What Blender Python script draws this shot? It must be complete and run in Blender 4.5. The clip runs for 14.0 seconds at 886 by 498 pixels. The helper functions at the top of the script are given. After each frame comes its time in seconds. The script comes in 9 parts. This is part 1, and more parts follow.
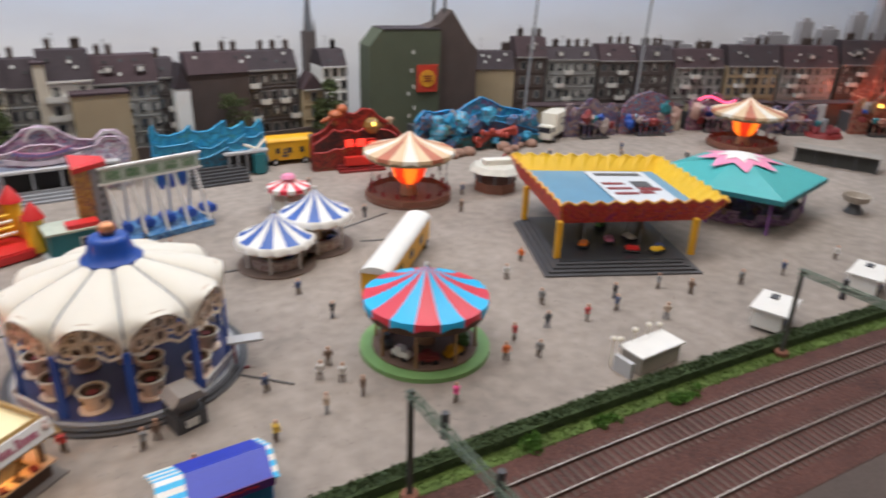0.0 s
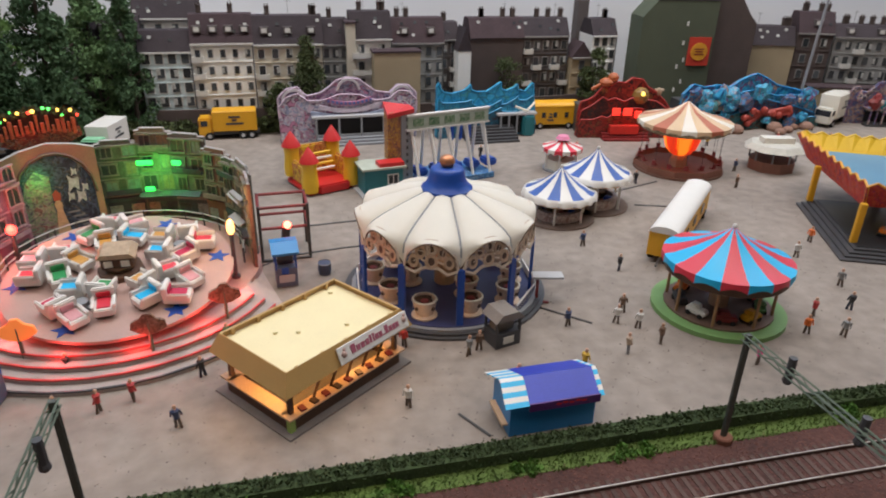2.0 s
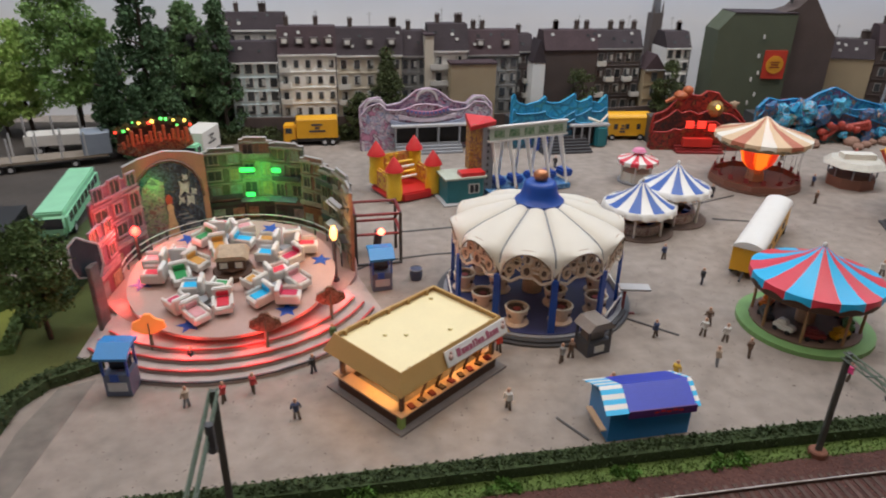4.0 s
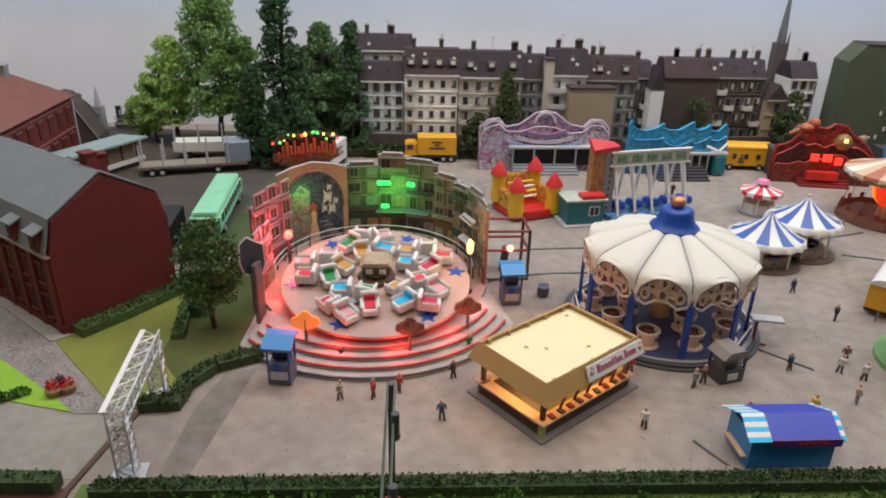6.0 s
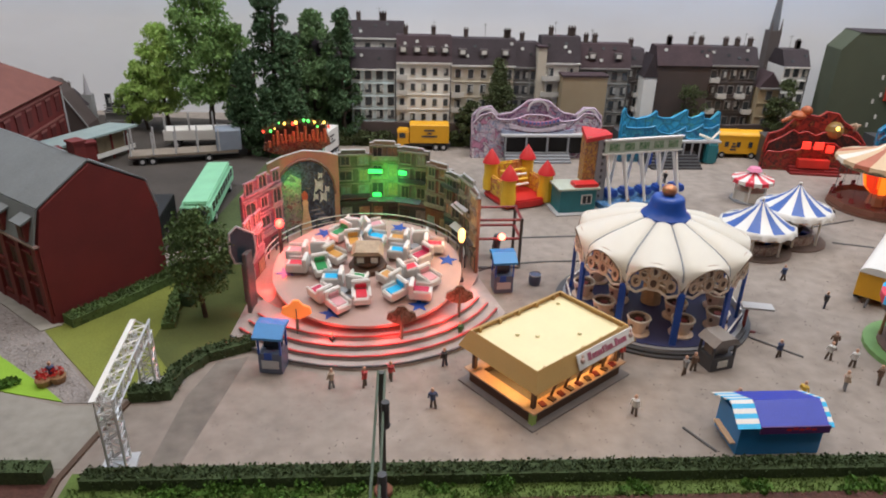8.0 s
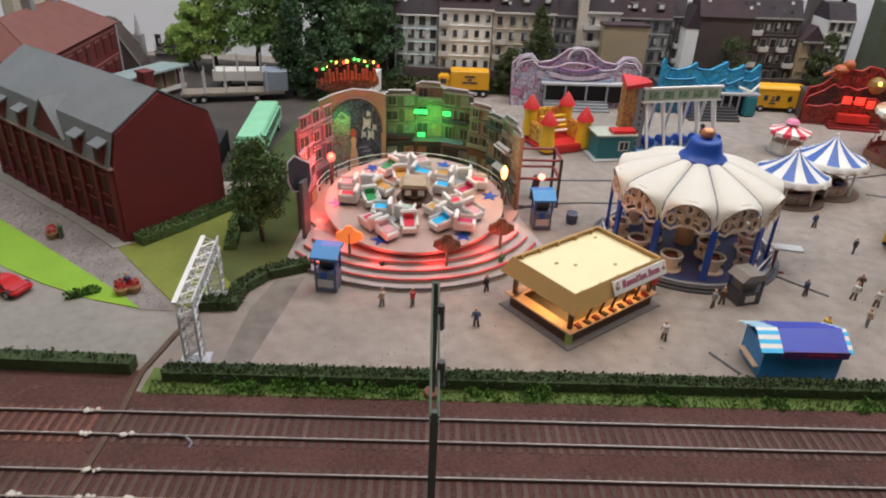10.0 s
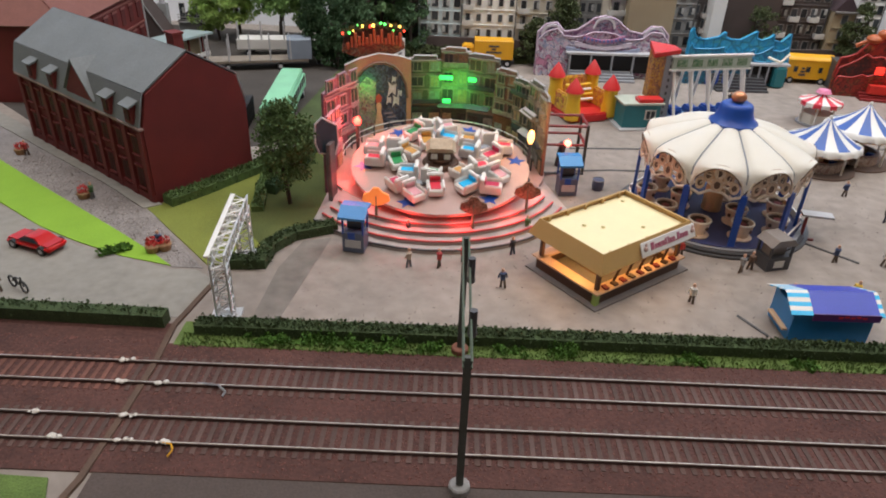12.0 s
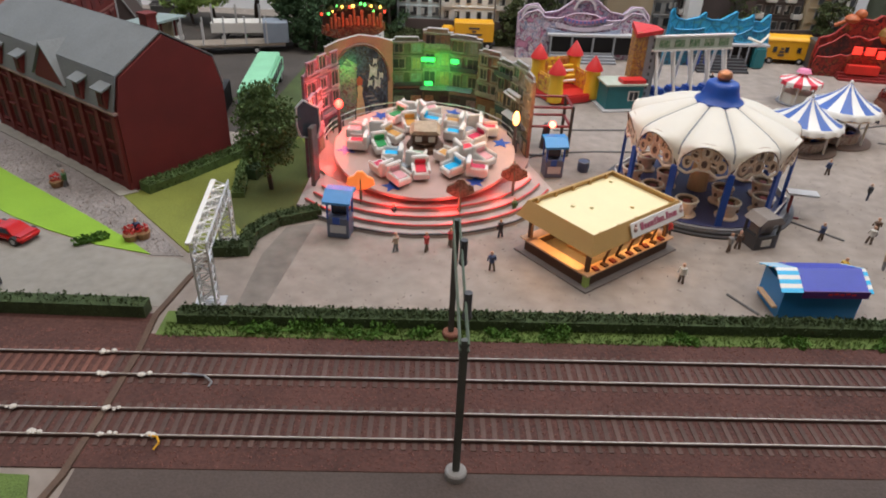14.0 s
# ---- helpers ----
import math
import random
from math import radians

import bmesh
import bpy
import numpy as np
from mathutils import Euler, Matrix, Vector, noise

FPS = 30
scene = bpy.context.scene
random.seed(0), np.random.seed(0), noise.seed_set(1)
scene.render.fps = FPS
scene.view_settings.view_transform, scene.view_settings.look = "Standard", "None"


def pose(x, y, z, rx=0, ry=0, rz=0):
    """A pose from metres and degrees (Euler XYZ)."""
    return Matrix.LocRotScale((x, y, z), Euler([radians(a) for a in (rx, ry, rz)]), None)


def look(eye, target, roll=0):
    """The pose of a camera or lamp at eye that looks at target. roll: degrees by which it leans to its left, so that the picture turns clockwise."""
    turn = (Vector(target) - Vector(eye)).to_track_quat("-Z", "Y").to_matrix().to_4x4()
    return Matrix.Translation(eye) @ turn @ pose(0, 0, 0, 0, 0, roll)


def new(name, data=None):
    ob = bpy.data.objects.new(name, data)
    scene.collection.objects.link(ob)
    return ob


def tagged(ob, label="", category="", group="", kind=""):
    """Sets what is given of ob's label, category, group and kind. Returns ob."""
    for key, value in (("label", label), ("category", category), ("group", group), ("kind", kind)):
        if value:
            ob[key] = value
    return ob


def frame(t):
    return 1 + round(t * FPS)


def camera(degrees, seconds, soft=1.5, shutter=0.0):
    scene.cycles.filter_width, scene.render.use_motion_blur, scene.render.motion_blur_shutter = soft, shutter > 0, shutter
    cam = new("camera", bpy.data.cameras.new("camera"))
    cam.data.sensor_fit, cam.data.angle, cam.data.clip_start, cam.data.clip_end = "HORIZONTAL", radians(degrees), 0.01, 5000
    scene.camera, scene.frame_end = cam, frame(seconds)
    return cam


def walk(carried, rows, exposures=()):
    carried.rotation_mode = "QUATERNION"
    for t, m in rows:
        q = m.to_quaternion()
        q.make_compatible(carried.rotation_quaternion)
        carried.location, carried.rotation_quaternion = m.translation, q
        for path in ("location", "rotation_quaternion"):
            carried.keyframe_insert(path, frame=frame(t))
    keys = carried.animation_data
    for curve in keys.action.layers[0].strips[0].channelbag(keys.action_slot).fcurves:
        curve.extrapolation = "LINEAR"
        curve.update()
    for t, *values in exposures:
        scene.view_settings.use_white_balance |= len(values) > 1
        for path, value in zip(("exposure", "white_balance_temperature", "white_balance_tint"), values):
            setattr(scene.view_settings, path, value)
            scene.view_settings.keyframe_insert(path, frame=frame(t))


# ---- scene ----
# All layout dimensions below are in layout units of one scale metre; S turns them into metres.
S = 0.0138
cam = camera(66.7, 14.0, soft=1.9, shutter=0.5)
PATH = [
    (0.0, 2.420, 4.759, 21.831, 66.61, -1.74, -31.43),
    (0.5, -1.121, 4.917, 22.113, 66.65, -2.51, -24.12),
    (1.0, -3.660, 4.546, 22.269, 66.79, -1.87, -18.91),
    (1.5, -4.556, 4.625, 21.395, 66.51, -1.69, -15.77),
    (2.0, -4.881, 4.587, 20.751, 64.58, -1.18, -13.96),
    (4.5, -9.772, 3.368, 22.156, 65.12, -1.29, -7.70),
    (5.0, -11.468, 3.062, 22.296, 65.83, -1.69, -4.91),
    (5.5, -11.880, 2.625, 22.268, 66.26, -1.92, -3.25),
    (6.0, -11.982, 2.232, 22.487, 66.14, -1.31, -2.42),
    (6.5, -11.885, 2.272, 22.588, 65.70, -0.98, -1.67),
    (7.0, -11.237, 2.385, 22.444, 65.81, -0.78, -2.74),
    (9.5, -13.025, 0.645, 22.521, 62.52, -2.48, -1.56),
    (10.0, -13.064, -0.665, 22.070, 61.51, -2.05, -0.15),
    (10.5, -13.118, -1.455, 21.974, 60.96, -1.76, 0.48),
    (11.0, -13.169, -1.731, 21.688, 60.60, -1.68, 0.88),
    (11.5, -13.420, -1.688, 21.382, 60.27, -1.79, 1.30),
    (12.0, -13.649, -1.305, 21.111, 59.78, -1.91, 1.37),
    (12.5, -13.643, -1.234, 21.070, 59.41, -2.17, 0.83),
    (13.0, -13.667, -1.338, 20.956, 59.10, -2.32, -0.03),
    (13.5, -14.064, -1.157, 20.946, 58.95, -2.21, -0.52),
    (14.0, -14.168, -0.855, 20.590, 58.76, -2.06, -0.68),
]
walk(cam, [(t, pose(S * x, S * y, S * z, rx, ry, rz)) for t, x, y, z, rx, ry, rz in PATH],
     exposures=[(0.0, 0.0), (1.0, -0.1), (1.5, -0.12), (2.0, -0.25), (4.5, -0.32), (5.0, -0.3), (6.0, -0.2), (7.0, -0.1), (9.5, -0.16), (11.0, -0.1), (14.0, -0.1)])

# ---- light: a lit hall with lamps under its ceiling ----
world = bpy.data.worlds.new("hall_air")
world.use_nodes = True
world.node_tree.nodes["Background"].inputs["Color"].default_value = (0.80, 0.85, 0.92, 1)
world.node_tree.nodes["Background"].inputs["Strength"].default_value = 0.2
scene.world = world


def ceiling_lamp(x, y, z, w, d, power, colour):
    data = bpy.data.lights.new("ceiling_lamp", "AREA")
    data.shape, data.size, data.size_y, data.energy, data.color = "RECTANGLE", w, d, power, colour
    ob = new("ceiling_lamp", data)
    ob.matrix_world = pose(x, y, z)
    return ob


ceiling_lamp(0.02, 0.55, 1.85, 2.3, 0.4, 16.6, (1.0, 0.885, 0.815))
ceiling_lamp(-0.05, -0.35, 1.85, 2.3, 0.4, 12.8, (1.0, 0.885, 0.805))
# lamp bar that hangs before the sky wall and glints on the rails
bar = ceiling_lamp(0.36, 1.06, 0.80, 0.75, 0.05, 1.0, (1.0, 0.97, 0.94))
# unseen wash lamps, added to brighten the sky wall and the town
for bx in (-1.0, -0.3, 0.4, 1.1, 1.7):
    wash = ceiling_lamp(bx, 0.86, 1.25, 0.6, 0.12, 4.6 if bx < -0.5 else 5.3, (0.92, 0.96, 1.0))
    wash.matrix_world = look((bx, 0.86, 1.25), (bx, 1.22, 0.25))


def bulb_light(x, y, z, power, colour, size=0.25):
    data = bpy.data.lights.new("bulb_light", "POINT")
    data.energy, data.color, data.shadow_soft_size = power, colour, size * S
    ob = new("bulb_light", data)
    ob.location = (x * S, y * S, z * S)
    return ob

# ---- materials ----
MATS = {}


def mat(name, colour, rough=0.6, metal=0.0, vary=0.18, grain=900.0, blotch=60.0, bump=0.15, spec=0.5, random_tint=0.0, alpha=1.0):
    """Painted or natural surface: colour varied at two scales, with fine relief."""
    if name in MATS:
        return MATS[name]
    m = bpy.data.materials.new(name)
    m.use_nodes = True
    t = m.node_tree
    b = t.nodes["Principled BSDF"]
    b.inputs["Roughness"].default_value, b.inputs["Metallic"].default_value = rough, metal
    b.inputs["Specular IOR Level"].default_value = spec
    co = t.nodes.new("ShaderNodeTexCoord")
    n1, n2 = t.nodes.new("ShaderNodeTexNoise"), t.nodes.new("ShaderNodeTexNoise")
    n1.inputs["Scale"].default_value, n2.inputs["Scale"].default_value = grain, blotch
    n1.inputs["Detail"].default_value, n2.inputs["Detail"].default_value = 3, 4
    for n in (n1, n2):
        t.links.new(co.outputs["Object"], n.inputs["Vector"])
    add = t.nodes.new("ShaderNodeMath")
    add.operation = "ADD"
    t.links.new(n1.outputs["Fac"], add.inputs[0])
    t.links.new(n2.outputs["Fac"], add.inputs[1])
    ramp = t.nodes.new("ShaderNodeMapRange")
    ramp.inputs["From Min"].default_value, ramp.inputs["From Max"].default_value = 0.6, 1.4
    ramp.inputs["To Min"].default_value, ramp.inputs["To Max"].default_value = 1 - vary, 1 + vary
    t.links.new(add.outputs[0], ramp.inputs["Value"])
    factor = ramp.outputs["Result"]
    if random_tint:
        info = t.nodes.new("ShaderNodeObjectInfo")
        r2 = t.nodes.new("ShaderNodeMapRange")
        r2.inputs["To Min"].default_value, r2.inputs["To Max"].default_value = 1 - random_tint, 1 + random_tint
        t.links.new(info.outputs["Random"], r2.inputs["Value"])
        mul = t.nodes.new("ShaderNodeMath")
        mul.operation = "MULTIPLY"
        t.links.new(factor, mul.inputs[0])
        t.links.new(r2.outputs["Result"], mul.inputs[1])
        factor = mul.outputs[0]
    sc = t.nodes.new("ShaderNodeVectorMath")
    sc.operation = "SCALE"
    sc.inputs[0].default_value = colour
    t.links.new(factor, sc.inputs["Scale"])
    t.links.new(sc.outputs[0], b.inputs["Base Color"])
    if bump:
        bp = t.nodes.new("ShaderNodeBump")
        bp.inputs["Strength"].default_value, bp.inputs["Distance"].default_value = bump, 0.0006
        t.links.new(n1.outputs["Fac"], bp.inputs["Height"])
        t.links.new(bp.outputs["Normal"], b.inputs["Normal"])
    MATS[name] = m
    return m


def patchwork(name, colours, scale=90.0, rough=0.5, warp=0.6):
    """Painted artwork: irregular fields of several colours with darker outlines."""
    if name in MATS:
        return MATS[name]
    m = bpy.data.materials.new(name)
    m.use_nodes = True
    t = m.node_tree
    b = t.nodes["Principled BSDF"]
    b.inputs["Roughness"].default_value = rough
    co = t.nodes.new("ShaderNodeTexCoord")
    nz = t.nodes.new("ShaderNodeTexNoise")
    nz.inputs["Scale"].default_value, nz.inputs["Detail"].default_value, nz.inputs["Distortion"].default_value = scale, 4, warp * 3
    t.links.new(co.outputs["Object"], nz.inputs["Vector"])
    cr = t.nodes.new("ShaderNodeValToRGB")
    cr.color_ramp.interpolation = "CONSTANT"
    el = cr.color_ramp.elements
    n = len(colours)
    while len(el) < n:
        el.new(0.5)
    for i, c in enumerate(colours):
        el[i].position = 0.0 if i == 0 else 0.34 + 0.32 * i / n
        el[i].color = (*c, 1)
    t.links.new(nz.outputs["Fac"], cr.inputs["Fac"])
    v = t.nodes.new("ShaderNodeTexVoronoi")
    v.feature = "DISTANCE_TO_EDGE"
    v.inputs["Scale"].default_value = scale * 1.3
    t.links.new(co.outputs["Object"], v.inputs["Vector"])
    mr = t.nodes.new("ShaderNodeMapRange")
    mr.inputs["From Max"].default_value = 0.06
    mr.inputs["To Min"].default_value = 0.45
    t.links.new(v.outputs["Distance"], mr.inputs["Value"])
    sc = t.nodes.new("ShaderNodeVectorMath")
    sc.operation = "SCALE"
    t.links.new(cr.outputs["Color"], sc.inputs[0])
    t.links.new(mr.outputs["Result"], sc.inputs["Scale"])
    t.links.new(sc.outputs[0], b.inputs["Base Color"])
    MATS[name] = m
    return m


def glow(name, colour, strength):
    if name in MATS:
        return MATS[name]
    m = bpy.data.materials.new(name)
    m.use_nodes = True
    b = m.node_tree.nodes["Principled BSDF"]
    b.inputs["Base Color"].default_value = (*colour, 1)
    b.inputs["Emission Color"].default_value = (*colour, 1)
    b.inputs["Emission Strength"].default_value = strength
    MATS[name] = m
    return m


CONCRETE = mat("concrete", (0.262, 0.222, 0.192), 0.85, vary=0.30, grain=70, blotch=9, bump=0.0)
PAVING = mat("paving", (0.262, 0.245, 0.215), 0.85, vary=0.2, grain=110, blotch=14, bump=0.0)
ASPHALT = mat("asphalt", (0.078, 0.058, 0.050), 0.9, vary=0.3, grain=700, blotch=18, bump=0.4)
BALLAST = mat("ballast", (0.080, 0.034, 0.027), 0.95, vary=0.5, grain=420, blotch=22, bump=0.8)
STONE = mat("ballast_stone", (0.132, 0.056, 0.046), 0.95, vary=0.6, grain=600, blotch=90, bump=0.3)
SLEEPER = mat("sleeper_wood", (0.092, 0.055, 0.046), 0.85, vary=0.35, random_tint=0.22)
SLEEPER_RED = mat("sleeper_rust", (0.155, 0.063, 0.045), 0.85, vary=0.3, random_tint=0.2)
RAIL_STEEL = mat("rail_steel", (0.62, 0.55, 0.48), 0.36, metal=0.55, vary=0.1, bump=0.05)
RAIL_SIDE = mat("rail_side_rust", (0.055, 0.03, 0.024), 0.7, vary=0.3)
BRICK_RED = mat("red_brick", (0.130, 0.0135, 0.0125), 0.8, vary=0.22, grain=1100, blotch=40, bump=0.3)
BRICK_DARK = mat("red_brick_trim", (0.142, 0.017, 0.015), 0.8, vary=0.2)
SLATE = mat("slate_roof", (0.165, 0.178, 0.182), 0.7, vary=0.14, grain=500, blotch=40)
TILE_RED = mat("red_roof", (0.18, 0.066, 0.050), 0.75, vary=0.15, grain=500)
GRASS = mat("grass", (0.105, 0.165, 0.038), 0.95, vary=0.45, grain=900, blotch=70, bump=0.9)
GRASS_BRIGHT = mat("grass_bright", (0.225, 0.40, 0.035), 0.95, vary=0.14, grain=900, blotch=30, bump=0.5)
GRASS_YELLOW = mat("grass_yellow", (0.175, 0.20, 0.036), 0.95, vary=0.3, grain=800, blotch=22, bump=0.5)
HEDGE = mat("hedge_leaf", (0.046, 0.072, 0.026), 0.95, vary=0.45, grain=700, blotch=120, bump=0.9)
BUSH = mat("bush_leaf", (0.065, 0.155, 0.018), 0.9, vary=0.45, grain=700, blotch=120, bump=0.6)
LEAF_ROUND = mat("leaf_round", (0.12, 0.21, 0.085), 0.9, vary=0.5, grain=500, blotch=90)
LEAF_DARK = mat("leaf_dark", (0.042, 0.088, 0.036), 0.9, vary=0.5, grain=500, blotch=90)
LEAF_MID = mat("leaf_mid", (0.18, 0.31, 0.09), 0.9, vary=0.5, grain=500, blotch=90)
LEAF_LIGHT = mat("leaf_light", (0.34, 0.50, 0.13), 0.9, vary=0.4, grain=500, blotch=90)
LEAF_LAWN = mat("leaf_lawn_tree", (0.075, 0.125, 0.036), 0.9, vary=0.5, grain=500, blotch=90)
LEAF_FIR = mat("leaf_fir", (0.065, 0.125, 0.055), 0.9, vary=0.5, grain=500, blotch=90)
LEAF_OLIVE = mat("leaf_olive", (0.065, 0.085, 0.03), 0.9, vary=0.5, grain=500, blotch=90)
BARK = mat("bark", (0.06, 0.045, 0.035), 0.9, vary=0.3)
GRAVEL = mat("gravel_path", (0.25, 0.225, 0.215), 0.95, vary=0.35, grain=500, blotch=40, bump=0.8)
DIRT = mat("dirt_yard", (0.062, 0.052, 0.045), 0.95, vary=0.3, grain=500, blotch=20, bump=0.6)
WHITE = mat("white_paint", (0.72, 0.70, 0.66), 0.45, vary=0.05, bump=0.03)
CREAM = mat("cream_vinyl", (0.89, 0.86, 0.78), 0.42, vary=0.04, bump=0.02)
CREAM_BOARD = mat("cream_board", (0.80, 0.70, 0.42), 0.6, vary=0.05, bump=0.05)
TAN = mat("tan_board", (0.46, 0.285, 0.10), 0.5, vary=0.06, bump=0.05)
BLUE = mat("royal_blue", (0.012, 0.065, 0.34), 0.35, vary=0.1, bump=0.03)
BLUE_SKY = mat("sky_blue", (0.02, 0.20, 0.50), 0.4, vary=0.08, bump=0.03)
CYAN = mat("cyan_vinyl", (0.01, 0.42, 0.74), 0.4, vary=0.05, bump=0.02)
RED = mat("red_paint", (0.58, 0.025, 0.025), 0.4, vary=0.1, bump=0.03)
RED_VINYL = mat("red_vinyl", (0.62, 0.035, 0.06), 0.4, vary=0.06, bump=0.02)
RED_DARK = mat("dark_red", (0.20, 0.02, 0.02), 0.5, vary=0.15)
ORANGE = mat("orange_paint", (0.75, 0.20, 0.02), 0.4, vary=0.1)
YELLOW = mat("yellow_paint", (0.72, 0.36, 0.015), 0.45, vary=0.08, bump=0.03)
YELLOW_B = mat("bright_yellow", (0.80, 0.50, 0.03), 0.4, vary=0.1, bump=0.03)
GREEN_P = mat("green_paint", (0.10, 0.24, 0.06), 0.5, vary=0.12)
GREEN_L = mat("light_green_paint", (0.17, 0.32, 0.11), 0.6, vary=0.12, bump=0.05)
MINT = mat("mint_paint", (0.26, 0.58, 0.36), 0.5, vary=0.14, blotch=40)
TEAL_D = mat("teal_paint", (0.02, 0.17, 0.20), 0.5, vary=0.1)
PINK = mat("pink_vinyl", (0.75, 0.25, 0.40), 0.45, vary=0.06)
PINK_PALE = mat("pale_pink_board", (0.44, 0.29, 0.25), 0.5, vary=0.15, blotch=30)
PURPLE = mat("purple_paint", (0.22, 0.08, 0.30), 0.5, vary=0.15)
GREY = mat("grey_paint", (0.26, 0.27, 0.29), 0.5, vary=0.1)
GREY_L = mat("light_grey_paint", (0.46, 0.46, 0.47), 0.5, vary=0.1)
GREY_D = mat("dark_grey_paint", (0.06, 0.06, 0.065), 0.5, vary=0.15)
BLACK = mat("black_rubber", (0.012, 0.012, 0.013), 0.7, vary=0.2)
STEEL = mat("bare_aluminium", (0.66, 0.66, 0.65), 0.38, metal=0.6, vary=0.1, bump=0.05)
MAST_GREEN = mat("mast_green", (0.10, 0.135, 0.095), 0.5, vary=0.15)
MAST_DARK = mat("mast_dark", (0.055, 0.055, 0.05), 0.6, vary=0.2)
WOOD = mat("wood", (0.28, 0.15, 0.07), 0.6, vary=0.2)
WOOD_D = mat("dark_wood", (0.09, 0.045, 0.025), 0.65, vary=0.25)
WOOD_PALE = mat("pale_wood", (0.62, 0.40, 0.24), 0.55, vary=0.12)
COPPER = mat("copper", (0.55, 0.24, 0.12), 0.35, metal=0.6, vary=0.1)
FLOOR_BLUE = mat("blue_floor", (0.045, 0.055, 0.16), 0.5, vary=0.2)
GLASS_DARK = mat("window_glass", (0.03, 0.035, 0.045), 0.12, vary=0.1, bump=0)
SKIN = mat("flesh_plastic", (0.55, 0.32, 0.22), 0.6, vary=0.05)



def translucent(m, share):
    """Lets a share of the light pass through a thin cloth or plastic sheet."""
    t = m.node_tree
    b, out = t.nodes["Principled BSDF"], t.nodes["Material Output"]
    tr, mx = t.nodes.new("ShaderNodeBsdfTranslucent"), t.nodes.new("ShaderNodeMixShader")
    tr.inputs["Color"].default_value = (0.9, 0.82, 0.66, 1)
    mx.inputs[0].default_value = share
    t.links.new(b.outputs[0], mx.inputs[1])
    t.links.new(tr.outputs[0], mx.inputs[2])
    t.links.new(mx.outputs[0], out.inputs["Surface"])


translucent(CREAM, 0.3)


# ---- mesh helpers, in layout units ----
def bm_new():
    return bmesh.new()


def box(bm, cx, cy, cz, sx, sy, sz, rz=0.0, tilt=0.0):
    """A box by its centre and sizes, turned by rz about z and by tilt about its own x."""
    m = Matrix.Translation((cx, cy, cz)) @ Matrix.Rotation(radians(rz), 4, "Z") @ Matrix.Rotation(radians(tilt), 4, "X") @ Matrix.Diagonal((sx, sy, sz, 1))
    bmesh.ops.create_cube(bm, size=1, matrix=m)
    return bm


def bevelled(bm, width, seg=1):
    bmesh.ops.bevel(bm, geom=bm.edges[:], offset=width, segments=seg, affect="EDGES", clamp_overlap=True)
    return bm


def cyl(bm, x, y, z0, z1, r0, r1=None, seg=16):
    r1 = r0 if r1 is None else r1
    bmesh.ops.create_cone(bm, cap_ends=True, segments=seg, radius1=r0, radius2=max(r1, 0.0005), depth=z1 - z0, matrix=Matrix.Translation((x, y, (z0 + z1) / 2)))
    return bm


def ball(bm, x, y, z, r, sz=1.0, seg=12):
    bmesh.ops.create_uvsphere(bm, u_segments=seg, v_segments=max(6, seg // 2), radius=r, matrix=Matrix.Translation((x, y, z)) @ Matrix.Diagonal((1, 1, sz, 1)))
    return bm


def tube(bm, a, b, r, seg=6):
    a, b = Vector(a), Vector(b)
    d = b - a
    m = Matrix.Translation((a + b) / 2) @ d.to_track_quat("Z", "Y").to_matrix().to_4x4()
    bmesh.ops.create_cone(bm, cap_ends=True, segments=seg, radius1=r, radius2=r, depth=d.length, matrix=m)
    return bm


def slab(bm, poly, z0, z1):
    """A flat polygon in plan, from z0 to z1."""
    lo = [bm.verts.new((x, y, z0)) for x, y in poly]
    hi = [bm.verts.new((x, y, z1)) for x, y in poly]
    n = len(poly)
    bm.faces.new(hi)
    bm.faces.new(lo[::-1])
    for i in range(n):
        bm.faces.new((lo[i], lo[(i + 1) % n], hi[(i + 1) % n], hi[i]))
    bmesh.ops.recalc_face_normals(bm, faces=bm.faces)
    return bm


def upright(bm, profile, y0, y1):
    """A profile of (x, z) points, given depth from y0 to y1."""
    a = [bm.verts.new((x, y0, z)) for x, z in profile]
    b = [bm.verts.new((x, y1, z)) for x, z in profile]
    n = len(profile)
    bm.faces.new(a)
    bm.faces.new(b[::-1])
    for i in range(n):
        bm.faces.new((a[i], b[i], b[(i + 1) % n], a[(i + 1) % n]))
    bmesh.ops.recalc_face_normals(bm, faces=bm.faces)
    return bm


def lathe(bm, profile, seg=24, a0=0.0, a1=360.0, wave=None):
    """Turns (r, z) points about z. wave(angle, index) may give (factor of r, rise)."""
    full = abs(a1 - a0) >= 359.9
    steps = seg if full else seg + 1
    rings = []
    for k in range(steps):
        a = radians(a0 + (a1 - a0) * k / seg)
        ring = []
        for i, (r, z) in enumerate(profile):
            f, dz = wave(a, i) if wave else (1.0, 0.0)
            ring.append(bm.verts.new((r * f * math.cos(a), r * f * math.sin(a), z + dz)))
        rings.append(ring)
    for k in range(seg):
        p, q = rings[k], rings[(k + 1) % steps]
        for i in range(len(profile) - 1):
            bm.faces.new((p[i], q[i], q[i + 1], p[i + 1]))
    bmesh.ops.remove_doubles(bm, verts=bm.verts, dist=1e-4)
    bmesh.ops.recalc_face_normals(bm, faces=bm.faces)
    return bm


def thicken(bm, t):
    bm.normal_update()
    bmesh.ops.solidify(bm, geom=bm.faces[:], thickness=t)
    return bm


